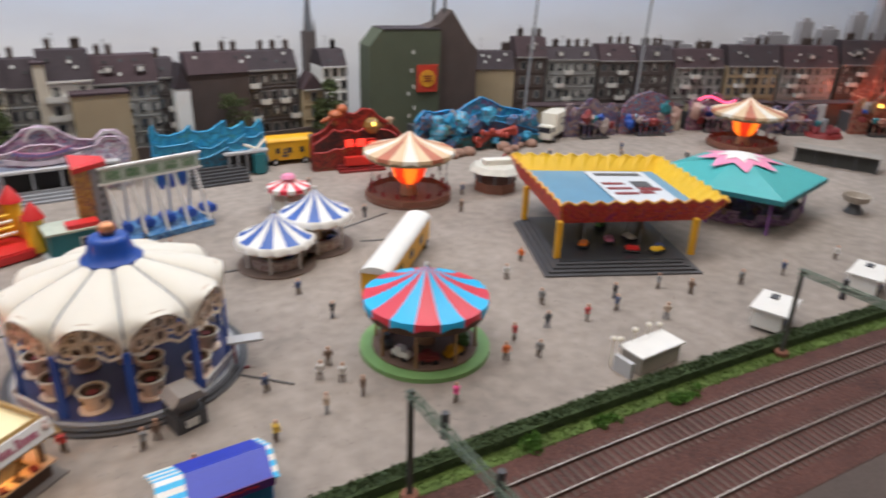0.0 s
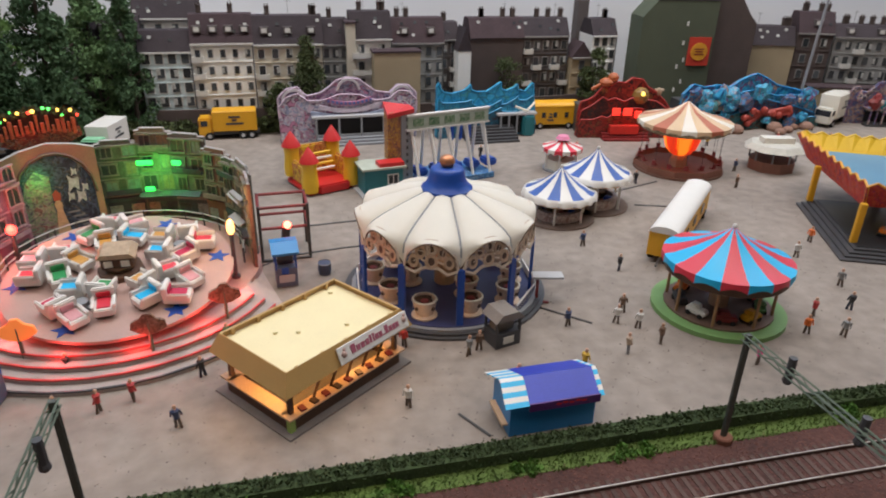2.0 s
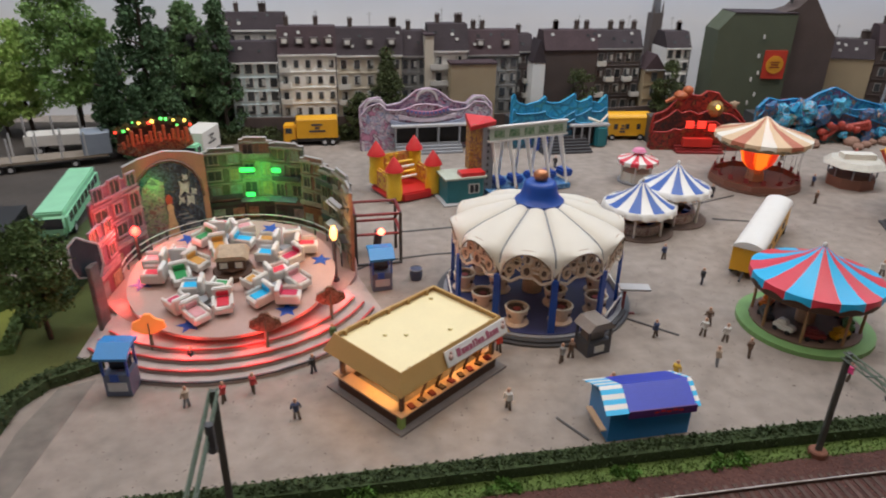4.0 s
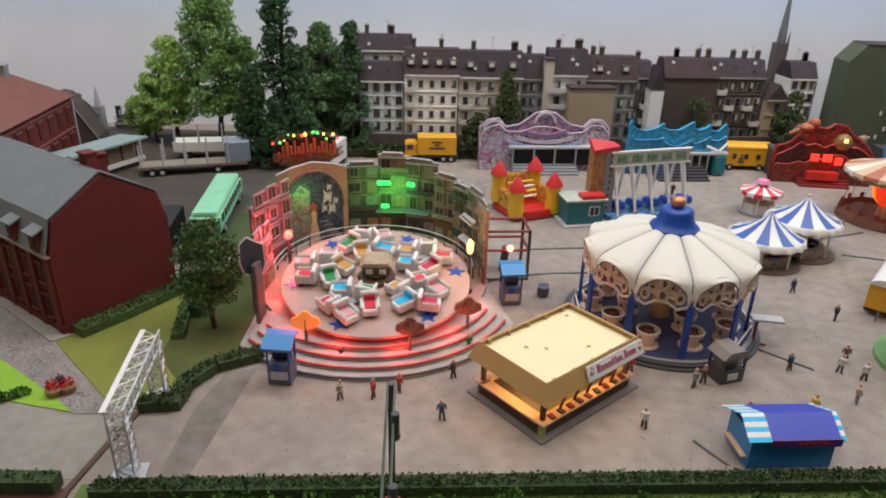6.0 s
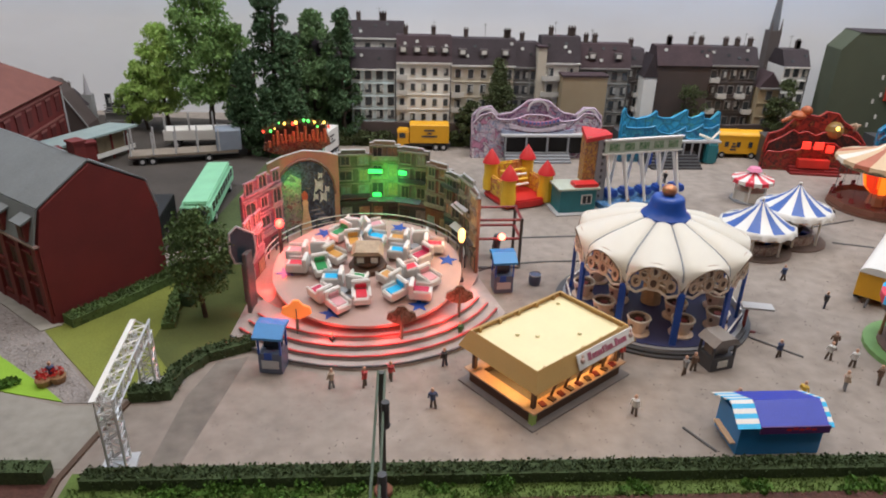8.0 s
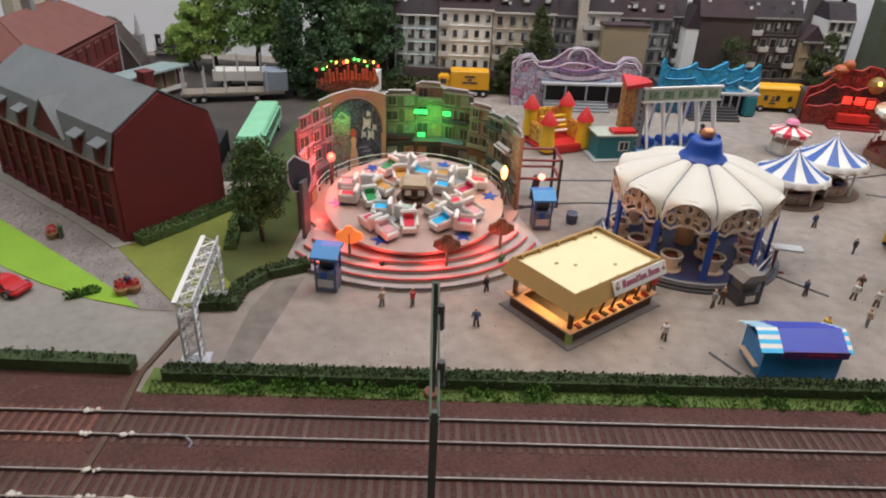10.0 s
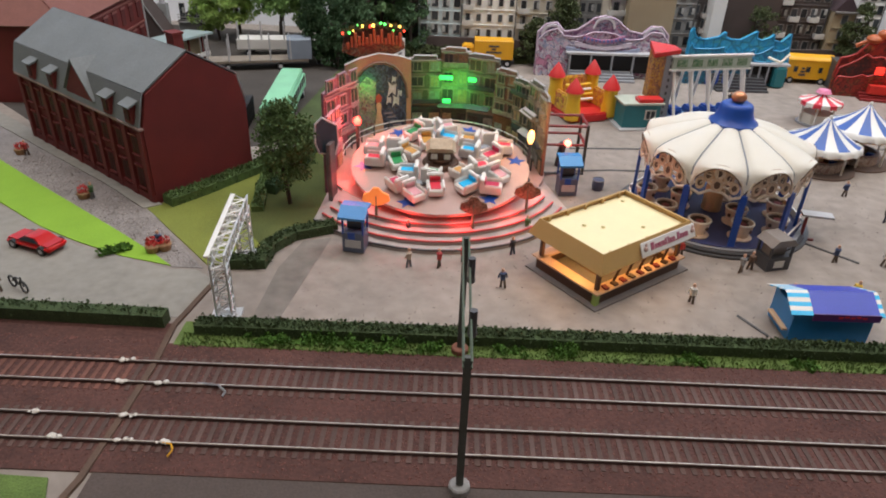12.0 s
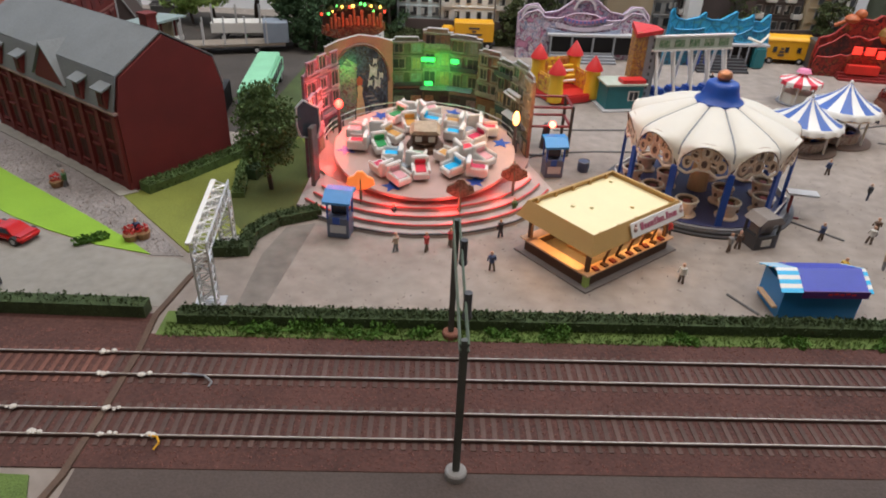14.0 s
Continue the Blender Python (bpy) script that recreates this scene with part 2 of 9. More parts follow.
def mesh_of(name, bm, material, smooth=False):
    for v in bm.verts:
        v.co *= S
    me = bpy.data.meshes.new(name)
    bm.to_mesh(me)
    bm.free()
    for one in (material if isinstance(material, (list, tuple)) else [material]):
        me.materials.append(one)
    if smooth:
        me.polygons.foreach_set("use_smooth", [True] * len(me.polygons))
        me.set_sharp_from_angle(angle=radians(40))
    return me


def part(name, bm, material, parent, label="", smooth=False, at=None):
    ob = new(name, mesh_of(name, bm, material, smooth))
    ob.parent = parent
    if at:
        ob.matrix_basis = Matrix.LocRotScale((at[0] * S, at[1] * S, at[2] * S), Euler((0, 0, radians(at[3] if len(at) > 3 else 0))), None)
    return tagged(ob, label)


def again(ob, x, y, z, rz=0.0, parent=None):
    """One more piece on the same mesh."""
    o = new(ob.name.split(".")[0], ob.data)
    o.parent = parent or ob.parent
    o.matrix_basis = Matrix.LocRotScale((x * S, y * S, z * S), Euler((0, 0, radians(rz))), None)
    return o


def thing(name, x, y, z, rz, label, category, group="", kind=""):
    ob = new(name)
    ob.empty_display_size = 0.01
    ob.matrix_basis = pose(x * S, y * S, z * S, 0, 0, rz)
    return tagged(ob, label, category, group, kind)


def solo(name, bm, material, x, y, z, rz, label, category, group="", kind="", smooth=False):
    ob = new(name, mesh_of(name, bm, material, smooth))
    ob.matrix_basis = pose(x * S, y * S, z * S, 0, 0, rz)
    return tagged(ob, label, category, group, kind)


def clump(bm, x, y, z, r, n, size, rng, squash=1.0):
    """n small leaf faces scattered through a ball."""
    for _ in range(n):
        v = Vector((rng.gauss(0, 1), rng.gauss(0, 1), rng.gauss(0, 1))).normalized() * r * rng.uniform(0.55, 1.05)
        c = Vector((x + v.x, y + v.y, z + v.z * squash))
        q = Euler((rng.uniform(0, 6), rng.uniform(0, 6), rng.uniform(0, 6))).to_matrix()
        s = size * rng.uniform(0.6, 1.4)
        p = [bm.verts.new(c + q @ Vector(w)) for w in ((-s, -s * 0.6, 0), (s, -s * 0.6, 0.15 * s), (s * 0.7, s * 0.6, 0), (-s * 0.7, s * 0.6, 0.2 * s))]
        bm.faces.new(p)

# ---- the hall and the layout's base ----
def bend(x):
    """The line's slow curve away to the right."""
    return -0.0012 * (x - 8) ** 2 if x > 8 else 0.0


def wall_box(name, x0, x1, y0, y1, z0, z1, m, label):
    bm = bm_new()
    box(bm, (x0 + x1) / 2, (y0 + y1) / 2, (z0 + z1) / 2, x1 - x0, y1 - y0, z1 - z0)
    return solo(name, bm, m, 0, 0, 0, 0, label, "wall", kind="structure")


HALL = mat("hall_paint", (0.62, 0.60, 0.57), 0.9, vary=0.05, grain=80, blotch=3)
HALL_FLOOR = mat("hall_floor", (0.20, 0.19, 0.18), 0.7, vary=0.1, grain=60, blotch=5)
wall_box("wall_back", -170, 290, -190, -184, -80, 150, HALL, "plain painted hall wall behind the visitor")
wall_box("wall_left", -176, -170, -190, 130, -80, 150, HALL, "plain painted hall side wall")
wall_box("wall_right", 290, 296, -190, 130, -80, 150, HALL, "plain painted hall side wall")
wall_box("wall_far", -170, 290, 124, 130, -80, 150, HALL, "plain painted hall wall behind the scenery")
wall_box("ceiling", -176, 296, -190, 130, 150, 154, HALL, "plain pale hall ceiling")
wall_box("floor", -176, 296, -190, 130, -84, -80, HALL_FLOOR, "plain dark hall floor")

bm = bm_new()
slab(bm, [(-160, -8), (230, -8), (230, 122), (-160, 122)], -3, 0)
solo("ground", bm, CONCRETE, 0, 0, 0, 0, "beige grey concrete fairground surface with stains", "ground", kind="structure")


def ribbon(name, y0, y1, x0, x1, z0, z1, m, label, category, step=4.0):
    bm = bm_new()
    n = max(2, int((x1 - x0) / step))
    xs = [x0 + (x1 - x0) * i / n for i in range(n + 1)]
    poly = [(x, y0 + bend(x)) for x in xs] + [(x, y1 + bend(x)) for x in xs[::-1]]
    slab(bm, poly, z0, z1)
    return solo(name, bm, m, 0, 0, 0, 0, label, category, kind="structure")


ribbon("ballast_bed", 16.6, 24.6, -120, 130, -0.4, 0.06, BALLAST, "rust brown ballast bed under two tracks", "ballast")
bm = bm_new()
slab(bm, [(-120, 24.5), (-27.25, 24.5), (-27.3, 26.2), (-120, 26.4)], -0.4, 0.05)
solo("ballast_shoulder", bm, BALLAST, 0, 0, 0, 0, "rust brown ballast between street hedge and track", "ballast", kind="structure")
ribbon("road", -7.9, 16.6, -27, 150, -0.4, 0.03, ASPHALT, "dark worn asphalt strip beside the ballast", "road")
ribbon("verge", 24.5, 26.4, -26.8, 130, -0.4, 0.08, GRASS, "rough grassy verge between hedge and ballast", "grass")
bm = bm_new()
slab(bm, [(-60, 8), (-28.4, 8), (-28.0, 15), (-28.5, 16.2), (-34, 16.4), (-60, 16.5)], -0.3, 0.10)
solo("grass_corner", bm, GRASS, 0, 0, 0, 0, "patch of rough green grass beside the road", "grass", kind="structure")

# tracks
TRACKS = (22.32, 18.82)
for k, yc in enumerate(TRACKS):
    tr = thing("railway_track", 0, 0, 0, 0, "straight railway track with shiny rails on wooden sleepers", "track", "tracks", "structure")
    for side in (-0.72, 0.72):
        for nm, w, z0, z1, m in (("rail", 0.038, 0.20, 0.25, RAIL_STEEL), ("rail_web", 0.10, 0.10, 0.20, RAIL_SIDE)):
            bm = bm_new()
            xs = [-120 + 3 * i for i in range(84)]
            poly = [(x, yc + side - w / 2 + bend(x)) for x in xs] + [(x, yc + side + w / 2 + bend(x)) for x in xs[::-1]]
            slab(bm, poly, z0, z1)
            part(nm, bm, m, tr)
    bm = bm_new()
    box(bm, 0, 0, 0.04, 0.2, 2.3, 0.1)
    first = part("sleeper", bm, SLEEPER, tr)
    bm = bm_new()
    box(bm, 0, 0, 0.04, 0.2, 2.3, 0.1)
    red_mesh, plain_mesh = mesh_of("sleeper", bm, SLEEPER_RED), first.data
    x = -41.0
    count = 0
    while count < 210:
        o = first if count == 0 else again(first, 0, 0, 0)
        o.data = red_mesh if k == 0 and x < -28 else plain_mesh
        o.matrix_basis = pose(x * S, (yc + bend(x)) * S, 0, 0, 0, math.degrees(math.atan(-0.0024 * max(0, x - 8))))
        x += 0.46
        count += 1
    bm = bm_new()
    while x < 120:
        box(bm, x, yc + bend(x), 0.07, 0.2, 2.45, 0.12, rz=math.degrees(math.atan(-0.0024 * max(0, x - 8))))
        x += 0.46
    tagged(part("far_sleepers", bm, SLEEPER, tr), kind="stuff")

rng = random.Random(5)
verts, faces = [], []


def pebble(x, y, z, s):
    n = len(verts)
    a = rng.uniform(0, 6)
    for dx, dy, dz in ((1, 0, 0), (-0.5, 0.8, 0), (-0.5, -0.8, 0), (0.1, 0, 0.55)):
        verts.append(((x + s * (dx * math.cos(a) - dy * math.sin(a))) * S, (y + s * (dx * math.sin(a) + dy * math.cos(a))) * S, (z + s * dz * rng.uniform(0.5, 1.1)) * S))
    faces.extend(((n, n + 1, n + 3), (n + 1, n + 2, n + 3), (n + 2, n, n + 3)))


for _ in range(34000):
    x = rng.uniform(-45, 40) if rng.random() < 0.85 else rng.uniform(40, 90)
    y = rng.uniform(16.7, 24.9)
    pebble(x, y + bend(x), 0.05, rng.uniform(0.035, 0.11))
me = bpy.data.meshes.new("ballast_stones")
me.from_pydata(verts, [], faces)
me.materials.append(STONE)
tagged(new("ballast_stones", me), "loose rust brown ballast stones along the tracks", "ballast", kind="stuff")


# hedges and verge plants
def hedge(name, pts, h, w, label, m=HEDGE, seed=1, leaf=0.065, density=260):
    r = random.Random(seed)
    bm = bm_new()
    left, right = [], []
    for i, (x, y) in enumerate(pts):
        a, b = Vector(pts[max(0, i - 1)]), Vector(pts[min(len(pts) - 1, i + 1)])
        d = (b - a).normalized()
        left.append((x - d.y * w / 2, y + d.x * w / 2))
        right.append((x + d.y * w / 2, y - d.x * w / 2))
    slab(bm, left + right[::-1], -0.05, h * 0.82)
    for i in range(len(pts) - 1):
        a, b = Vector(pts[i]), Vector(pts[i + 1])
        n = int((b - a).length * density * w * h)
        d = (b - a).normalized()
        for _ in range(n):
            p = a + (b - a) * r.random()
            u, z = r.uniform(-0.56, 0.56) * w, r.uniform(0.05, 1.0) * h
            if abs(u) < 0.4 * w and z < 0.75 * h:
                z = r.uniform(0.75, 1.08) * h
            q = Euler((r.uniform(0, 6), r.uniform(0, 6), r.uniform(0, 6))).to_matrix()
            s = leaf * r.uniform(0.6, 1.5)
            c = Vector((p.x - d.y * u, p.y + d.x * u, z))
            bm.faces.new([bm.verts.new(c + q @ Vector(v)) for v in ((-s, -s * .7, 0), (s, -s * .6, 0), (s * .6, s * .7, .3 * s), (-s * .7, s * .6, 0))])
    return tagged(solo(name, bm, m, 0, 0, 0, 0, label, "hedge"), kind="structure")


hedge("hedge_line", [(x, 25.75 + bend(x)) for x in range(-26, 61, 3)], 0.78, 0.85, "long clipped dark green hedge along the railway", seed=2)
hedge("hedge_street", [(-75, 26.6), (-60, 26.5), (-45, 26.4), (-36, 26.4), (-27.7, 26.2)], 0.9, 0.8, "clipped dark green hedge along the street", seed=3, density=80)

rng = random.Random(8)
bm = bm_new()
for _ in range(9000):
    x = rng.uniform(-26.5, 50)
    y = rng.uniform(24.4, 25.4) + bend(x)
    hgt = rng.uniform(0.08, 0.3)
    a = rng.uniform(0, 3.14)
    w = rng.uniform(0.03, 0.07)
    dx, dy = w * math.cos(a), w * math.sin(a)
    bm.faces.new([bm.verts.new(p) for p in ((x - dx, y - dy, 0.06), (x + dx, y + dy, 0.06), (x + rng.uniform(-.1, .1), y + rng.uniform(-.1, .1), hgt))])
tagged(solo("verge_grass", bm, GRASS, 0, 0, 0, 0, "tufts of rough grass along the verge", "grass"), kind="stuff")
for x, y, w, h in ((-18.6, 25.1, 2.6, 0.75), (-7.6, 25.05, 1.1, 0.75), (-22.5, 25.0, 1.8, 0.45), (20.5, 24.6, 1.2, 0.8), (-1.5, 24.9, 1.4, 0.35), (25, 24.2, 1.6, 0.4), (4.5, 24.8, 1.6, 0.3), (-16.6, 24.95, 2.0, 0.6), (-20.6, 25.05, 1.8, 0.6), (-14.2, 25.0, 1.2, 0.4), (-10.2, 24.95, 1.4, 0.35), (9.0, 24.7, 2.0, 0.4), (30.5, 23.6, 2.2, 0.5)):
    bm = bm_new()
    r = random.Random(int(x * 10))
    for j in range(9):
        clump(bm, r.uniform(-w / 2, w / 2), r.uniform(-0.3, 0.3), r.uniform(0.1, 0.6) * h, 0.35 * h + 0.12, 60, 0.07, r)
    box(bm, 0, 0, 0.05, w * 0.6, 0.3, 0.12)
    solo("bush", bm, BUSH, x, y, 0, 0, "low leafy green bush growing on the verge", "bush", "verge bushes")

# ---- painted sky wall and the town in front of it ----
def sky_paint(name, low, high, z0, z1, cloud):
    m = bpy.data.materials.new(name)
    m.use_nodes = True
    t = m.node_tree
    b = t.nodes["Principled BSDF"]
    b.inputs["Roughness"].default_value = 0.95
    b.inputs["Specular IOR Level"].default_value = 0.1
    co = t.nodes.new("ShaderNodeTexCoord")
    sp = t.nodes.new("ShaderNodeSeparateXYZ")
    t.links.new(co.outputs["Object"], sp.inputs[0])
    mr = t.nodes.new("ShaderNodeMapRange")
    mr.inputs["From Min"].default_value, mr.inputs["From Max"].default_value = z0 * S, z1 * S
    t.links.new(sp.outputs["Z"], mr.inputs["Value"])
    mp = t.nodes.new("ShaderNodeMapping")
    mp.inputs["Scale"].default_value = (1.0, 1.0, 2.6)
    t.links.new(co.outputs["Object"], mp.inputs["Vector"])
    nz = t.nodes.new("ShaderNodeTexNoise")
    nz.inputs["Scale"].default_value, nz.inputs["Detail"].default_value = 5.0, 5
    t.links.new(mp.outputs["Vector"], nz.inputs["Vector"])
    mix = t.nodes.new("ShaderNodeMix")
    mix.data_type = "RGBA"
    mix.inputs[6].default_value, mix.inputs[7].default_value = (*low, 1), (*high, 1)
    t.links.new(mr.outputs["Result"], mix.inputs[0])
    m2 = t.nodes.new("ShaderNodeMix")
    m2.data_type = "RGBA"
    m2.inputs[7].default_value = (0.62, 0.62, 0.66, 1)
    mr2 = t.nodes.new("ShaderNodeMapRange")
    mr2.inputs["From Min"].default_value, mr2.inputs["From Max"].default_value = 0.45, 0.75
    mr2.inputs["To Max"].default_value = cloud
    t.links.new(nz.outputs["Fac"], mr2.inputs["Value"])
    t.links.new(mr2.outputs["Result"], m2.inputs[0])
    t.links.new(mix.outputs[2], m2.inputs[6])
    t.links.new(m2.outputs[2], b.inputs["Base Color"])
    return m


SKY = sky_paint("sky_paint", (0.80, 0.81, 0.85), (0.50, 0.65, 0.90), 12, 22, 0.3)
BACK = [(-150, 60), (-95, 92), (-50, 97), (20, 90), (54, 86), (90, 77), (140, 60), (200, 30)]
for _ in range(4):
    BACK = [BACK[0]] + [(a[0] * (1 - f) + b[0] * f, a[1] * (1 - f) + b[1] * f) for a, b in zip(BACK, BACK[1:]) for f in (0.25, 0.75)] + [BACK[-1]]
bm = bm_new()
slab(bm, BACK + [(x + 1.5, y + 2) for x, y in BACK[::-1]], 0, 75)
solo("backdrop", bm, SKY, 0, 0, 0, 0, "painted overcast sky wall behind the town", "backdrop", kind="structure", smooth=True)

FACADES = {
    "grey_blue": mat("facade_grey_blue", (0.54, 0.62, 0.63), 0.9, vary=0.12, blotch=30),
    "white": mat("facade_white", (0.78, 0.77, 0.73), 0.9, vary=0.12, blotch=30),
    "beige": mat("facade_beige", (0.55, 0.50, 0.41), 0.9, vary=0.14, blotch=30),
    "ochre": mat("facade_ochre", (0.35, 0.28, 0.18), 0.9, vary=0.12, blotch=30),
    "brown": mat("facade_brown", (0.075, 0.055, 0.05), 0.9, vary=0.2, blotch=30),
    "dark": mat("facade_dark", (0.095, 0.08, 0.078), 0.9, vary=0.2, blotch=30),
    "green": mat("facade_green", (0.078, 0.092, 0.06), 0.9, vary=0.14, blotch=20),
    "pale": mat("facade_pale", (0.76, 0.76, 0.74), 0.9, vary=0.08, blotch=30),
    "grey": mat("facade_grey", (0.27, 0.275, 0.27), 0.9, vary=0.15, blotch=30),
}
ROOF_D = mat("town_roof_dark", (0.036, 0.026, 0.031), 0.85, vary=0.25, grain=400, blotch=60)
ROOF_B = mat("town_roof_brown", (0.048, 0.028, 0.033), 0.85, vary=0.25, grain=400, blotch=60)
PANE = mat("town_pane", (0.05, 0.055, 0.06), 0.25, vary=0.3, bump=0, random_tint=0.6)
FRAME = mat("town_window_frame", (0.62, 0.61, 0.58), 0.7, vary=0.1)
FRAME_D = mat("town_window_frame_dull", (0.24, 0.23, 0.22), 0.7, vary=0.2)
CURTAIN = mat("town_curtain", (0.42, 0.42, 0.40), 0.7, vary=0.3, blotch=200)
BALC = mat("town_balcony", (0.56, 0.55, 0.52), 0.8, vary=0.1)


def town_house(x, y, rz, w, d, eave, ridge, wall, roof, cols, rows, label, balcony=(), sill=2.2, style="mansard", chimneys=2, dormers=0, win=(0.62, 0.95)):
    """A row house whose front looks down its own -y."""
    h = thing("town_house", x, y, 0, rz, label, "house", "town houses")
    bm = bm_new()
    box(bm, 0, d / 2, eave / 2, w, d, eave)
    part("wall", bm, FACADES[wall], h)
    bm = bm_new()
    if style == "gable":
        upright(bm, [(-w / 2 - .1, eave), (w / 2 + .1, eave), (0, ridge)], -0.05, d)
    elif style == "flat":
        box(bm, 0, d / 2, (eave + ridge) / 2, w + 0.2, d + 0.2, ridge - eave)
    else:
        k = min(1.1, d * 0.3)
        v = [bm.verts.new(p) for p in ((-w / 2, -0.15, eave), (w / 2, -0.15, eave), (w / 2, d, eave), (-w / 2, d, eave), (-w / 2, k, ridge), (w / 2, k, ridge), (w / 2, d - k, ridge), (-w / 2, d - k, ridge))]
        for f in ((0, 1, 5, 4), (1, 2, 6, 5), (2, 3, 7, 6), (3, 0, 4, 7), (4, 5, 6, 7), (3, 2, 1, 0)):
            bm.faces.new([v[i] for i in f])
    part("roof", bm, ROOF_D if roof == "d" else ROOF_B, h)
    if cols:
        bmf, bmp = bm_new(), bm_new()
        ww, hh = win
        box(bmf, 0, -0.03, hh / 2, ww + 0.14, 0.1, hh + 0.14)
        box(bmp, 0, -0.07, hh / 2, ww, 0.06, hh)
        trim_m = FRAME if wall in ("white", "grey_blue", "beige", "pale") else FRAME_D
        mf, mp = mesh_of("window", bmf, trim_m), mesh_of("pane", bmp, PANE)
        bmc, rw = bm_new(), random.Random(int(x * 13 + y))
        box(bmc, 0, -0.11, hh / 2, ww * 0.44, 0.03, hh * 0.72)
        mc = mesh_of("curtain", bmc, CURTAIN)
        for f in range(rows):
            bm = bm_new()
            box(bm, 0, -0.04, sill + (eave - sill) / rows * f - 0.16, w * 0.99, 0.12, 0.1)
            part("storey_band", bm, FACADES[wall], h)
        bm = bm_new()
        box(bm, 0, -0.12, eave - 0.08, w, 0.3, 0.18)
        part("eaves_board", bm, trim_m, h)
        bm = bm_new()
        tube(bm, (w / 2 - 0.1, -0.12, 0.5), (w / 2 - 0.1, -0.12, eave), 0.06, 5)
        part("downpipe", bm, GREY_D, h)
        gap = (eave - sill) / rows
        for r in range(rows):
            for c in range(cols):
                o = new("window", mf)
                o.parent = h
                o.matrix_basis = pose((-w / 2 + w * (c + 0.5) / cols) * S, 0, (sill + gap * r + 0.3) * S)
                g = new("pane", mp)
                g.parent = o
                if rw.random() < 0.4:
                    q = new("curtain", mc)
                    q.parent = o
                    q.matrix_basis = pose(rw.choice((-1, 1)) * ww * 0.26 * S, 0, rw.choice((0.0, 0.0, hh * 0.22)) * S)
    for c, r in balcony:
        gap = (eave - sill) / rows
        bm = bm_new()
        bw = w / max(cols, 1) * 0.9
        bx = -w / 2 + w * (c + 0.5) / max(cols, 1)
        bz = sill + gap * r - 0.1
        box(bm, bx, -0.35, bz, bw, 0.7, 0.1)
        box(bm, bx, -0.68, bz + 0.3, bw, 0.06, 0.5)
        box(bm, bx - bw / 2, -0.35, bz + 0.3, 0.06, 0.7, 0.5)
        box(bm, bx + bw / 2, -0.35, bz + 0.3, 0.06, 0.7, 0.5)
        part("balcony", bm, BALC, h)
    r = random.Random(int(x * 7 + y))
    for _ in range(chimneys):
        bm = bm_new()
        cx = r.uniform(-w * 0.42, w * 0.42)
        box(bm, cx, d / 2, ridge + 0.25, 0.5, 0.4, 1.1)
        box(bm, cx, d / 2, ridge + 0.85, 0.6, 0.5, 0.12)
        for k in (-0.14, 0.14):
            cyl(bm, cx + k, d / 2, ridge + 0.9, ridge + 1.15, 0.07, seg=6)
        part("chimney", bm, FACADES["brown"], h)
    if style == "mansard" and ridge - eave > 1.5:
        k = min(1.1, d * 0.3) + 0.15
        for _ in range(int(w * 0.9)):
            u = r.uniform(0.25, 0.85)
            bm = bm_new()
            box(bm, r.uniform(-0.45, 0.45) * w, -0.15 + k * u - 0.05, eave + (ridge - eave) * u, 0.34, 0.1, 0.32, tilt=-25)
            part("roof_window", bm, CURTAIN if r.random() < 0.5 else PANE, h)
    for i in range(dormers):
        bm = bm_new()
        dx = -w / 2 + w * (i + 0.5) / dormers
        box(bm, dx, 0.45, eave + (ridge - eave) * 0.5, 0.9, 0.8, 0.7)
        dm = part("dormer", bm, FACADES["dark"], h)
        bm = bm_new()
        box(bm, dx, 0.03, eave + (ridge - eave) * 0.5, 0.55, 0.06, 0.45)
        part("pane", bm, FRAME, dm)
    if chimneys > 1:
        bm = bm_new()
        ax = r.uniform(-w * 0.3, w * 0.3)
        tube(bm, (ax, d / 2, ridge), (ax, d / 2, ridge + 1.6), 0.02, 4)
        tube(bm, (ax - 0.3, d / 2, ridge + 1.4), (ax + 0.3, d / 2, ridge + 1.4), 0.015, 4)
        part("aerial", bm, GREY_D, h)
    return h


Y0 = 81.5
town_house(-21.5, 84, 0, 7, 4, 9.6, 11.8, "dark", "d", 5, 4, "pale grey tenement with dark roof seen between trees", chimneys=3, dormers=3)
town_house(-15.4, Y0, 0, 5.2, 4, 8.6, 10.6, "grey_blue", "d", 4, 4, "pale grey blue tenement with tall ornate windows", sill=2.6, chimneys=0, win=(0.75, 1.0))
town_house(-15.4, 86.3, 0, 7, 3, 11.4, 13.2, "pale", "d", 4, 5, "pale rear house rising behind a dark roof", chimneys=3)
town_house(-9.6, Y0, 0, 6.4, 4, 9.4, 12.2, "white", "b", 5, 4, "white rendered tenement with brown mansard roof", balcony=((0, 1), (0, 2), (0, 3)), sill=2.4, dormers=4, chimneys=2, win=(0.5, 0.8))
town_house(-2.7, Y0, 0, 7.4, 4, 9.2, 12.0, "beige", "d", 5, 4, "beige tenement with balconies and dark mansard roof", balcony=((0, 1), (0, 2), (3, 1), (3, 2), (3, 3)), dormers=3, chimneys=3)
town_house(2.3, Y0 + 0.5, 0, 3.0, 4, 9.0, 11.6, "grey", "d", 3, 4, "grey narrow tenement behind a conifer", chimneys=1)
town_house(4.0, Y0 - 0.4, 0, 1.0, 3, 11.3, 11.5, "beige", "b", 0, 0, "narrow pale stair tower between houses", style="flat", chimneys=0)
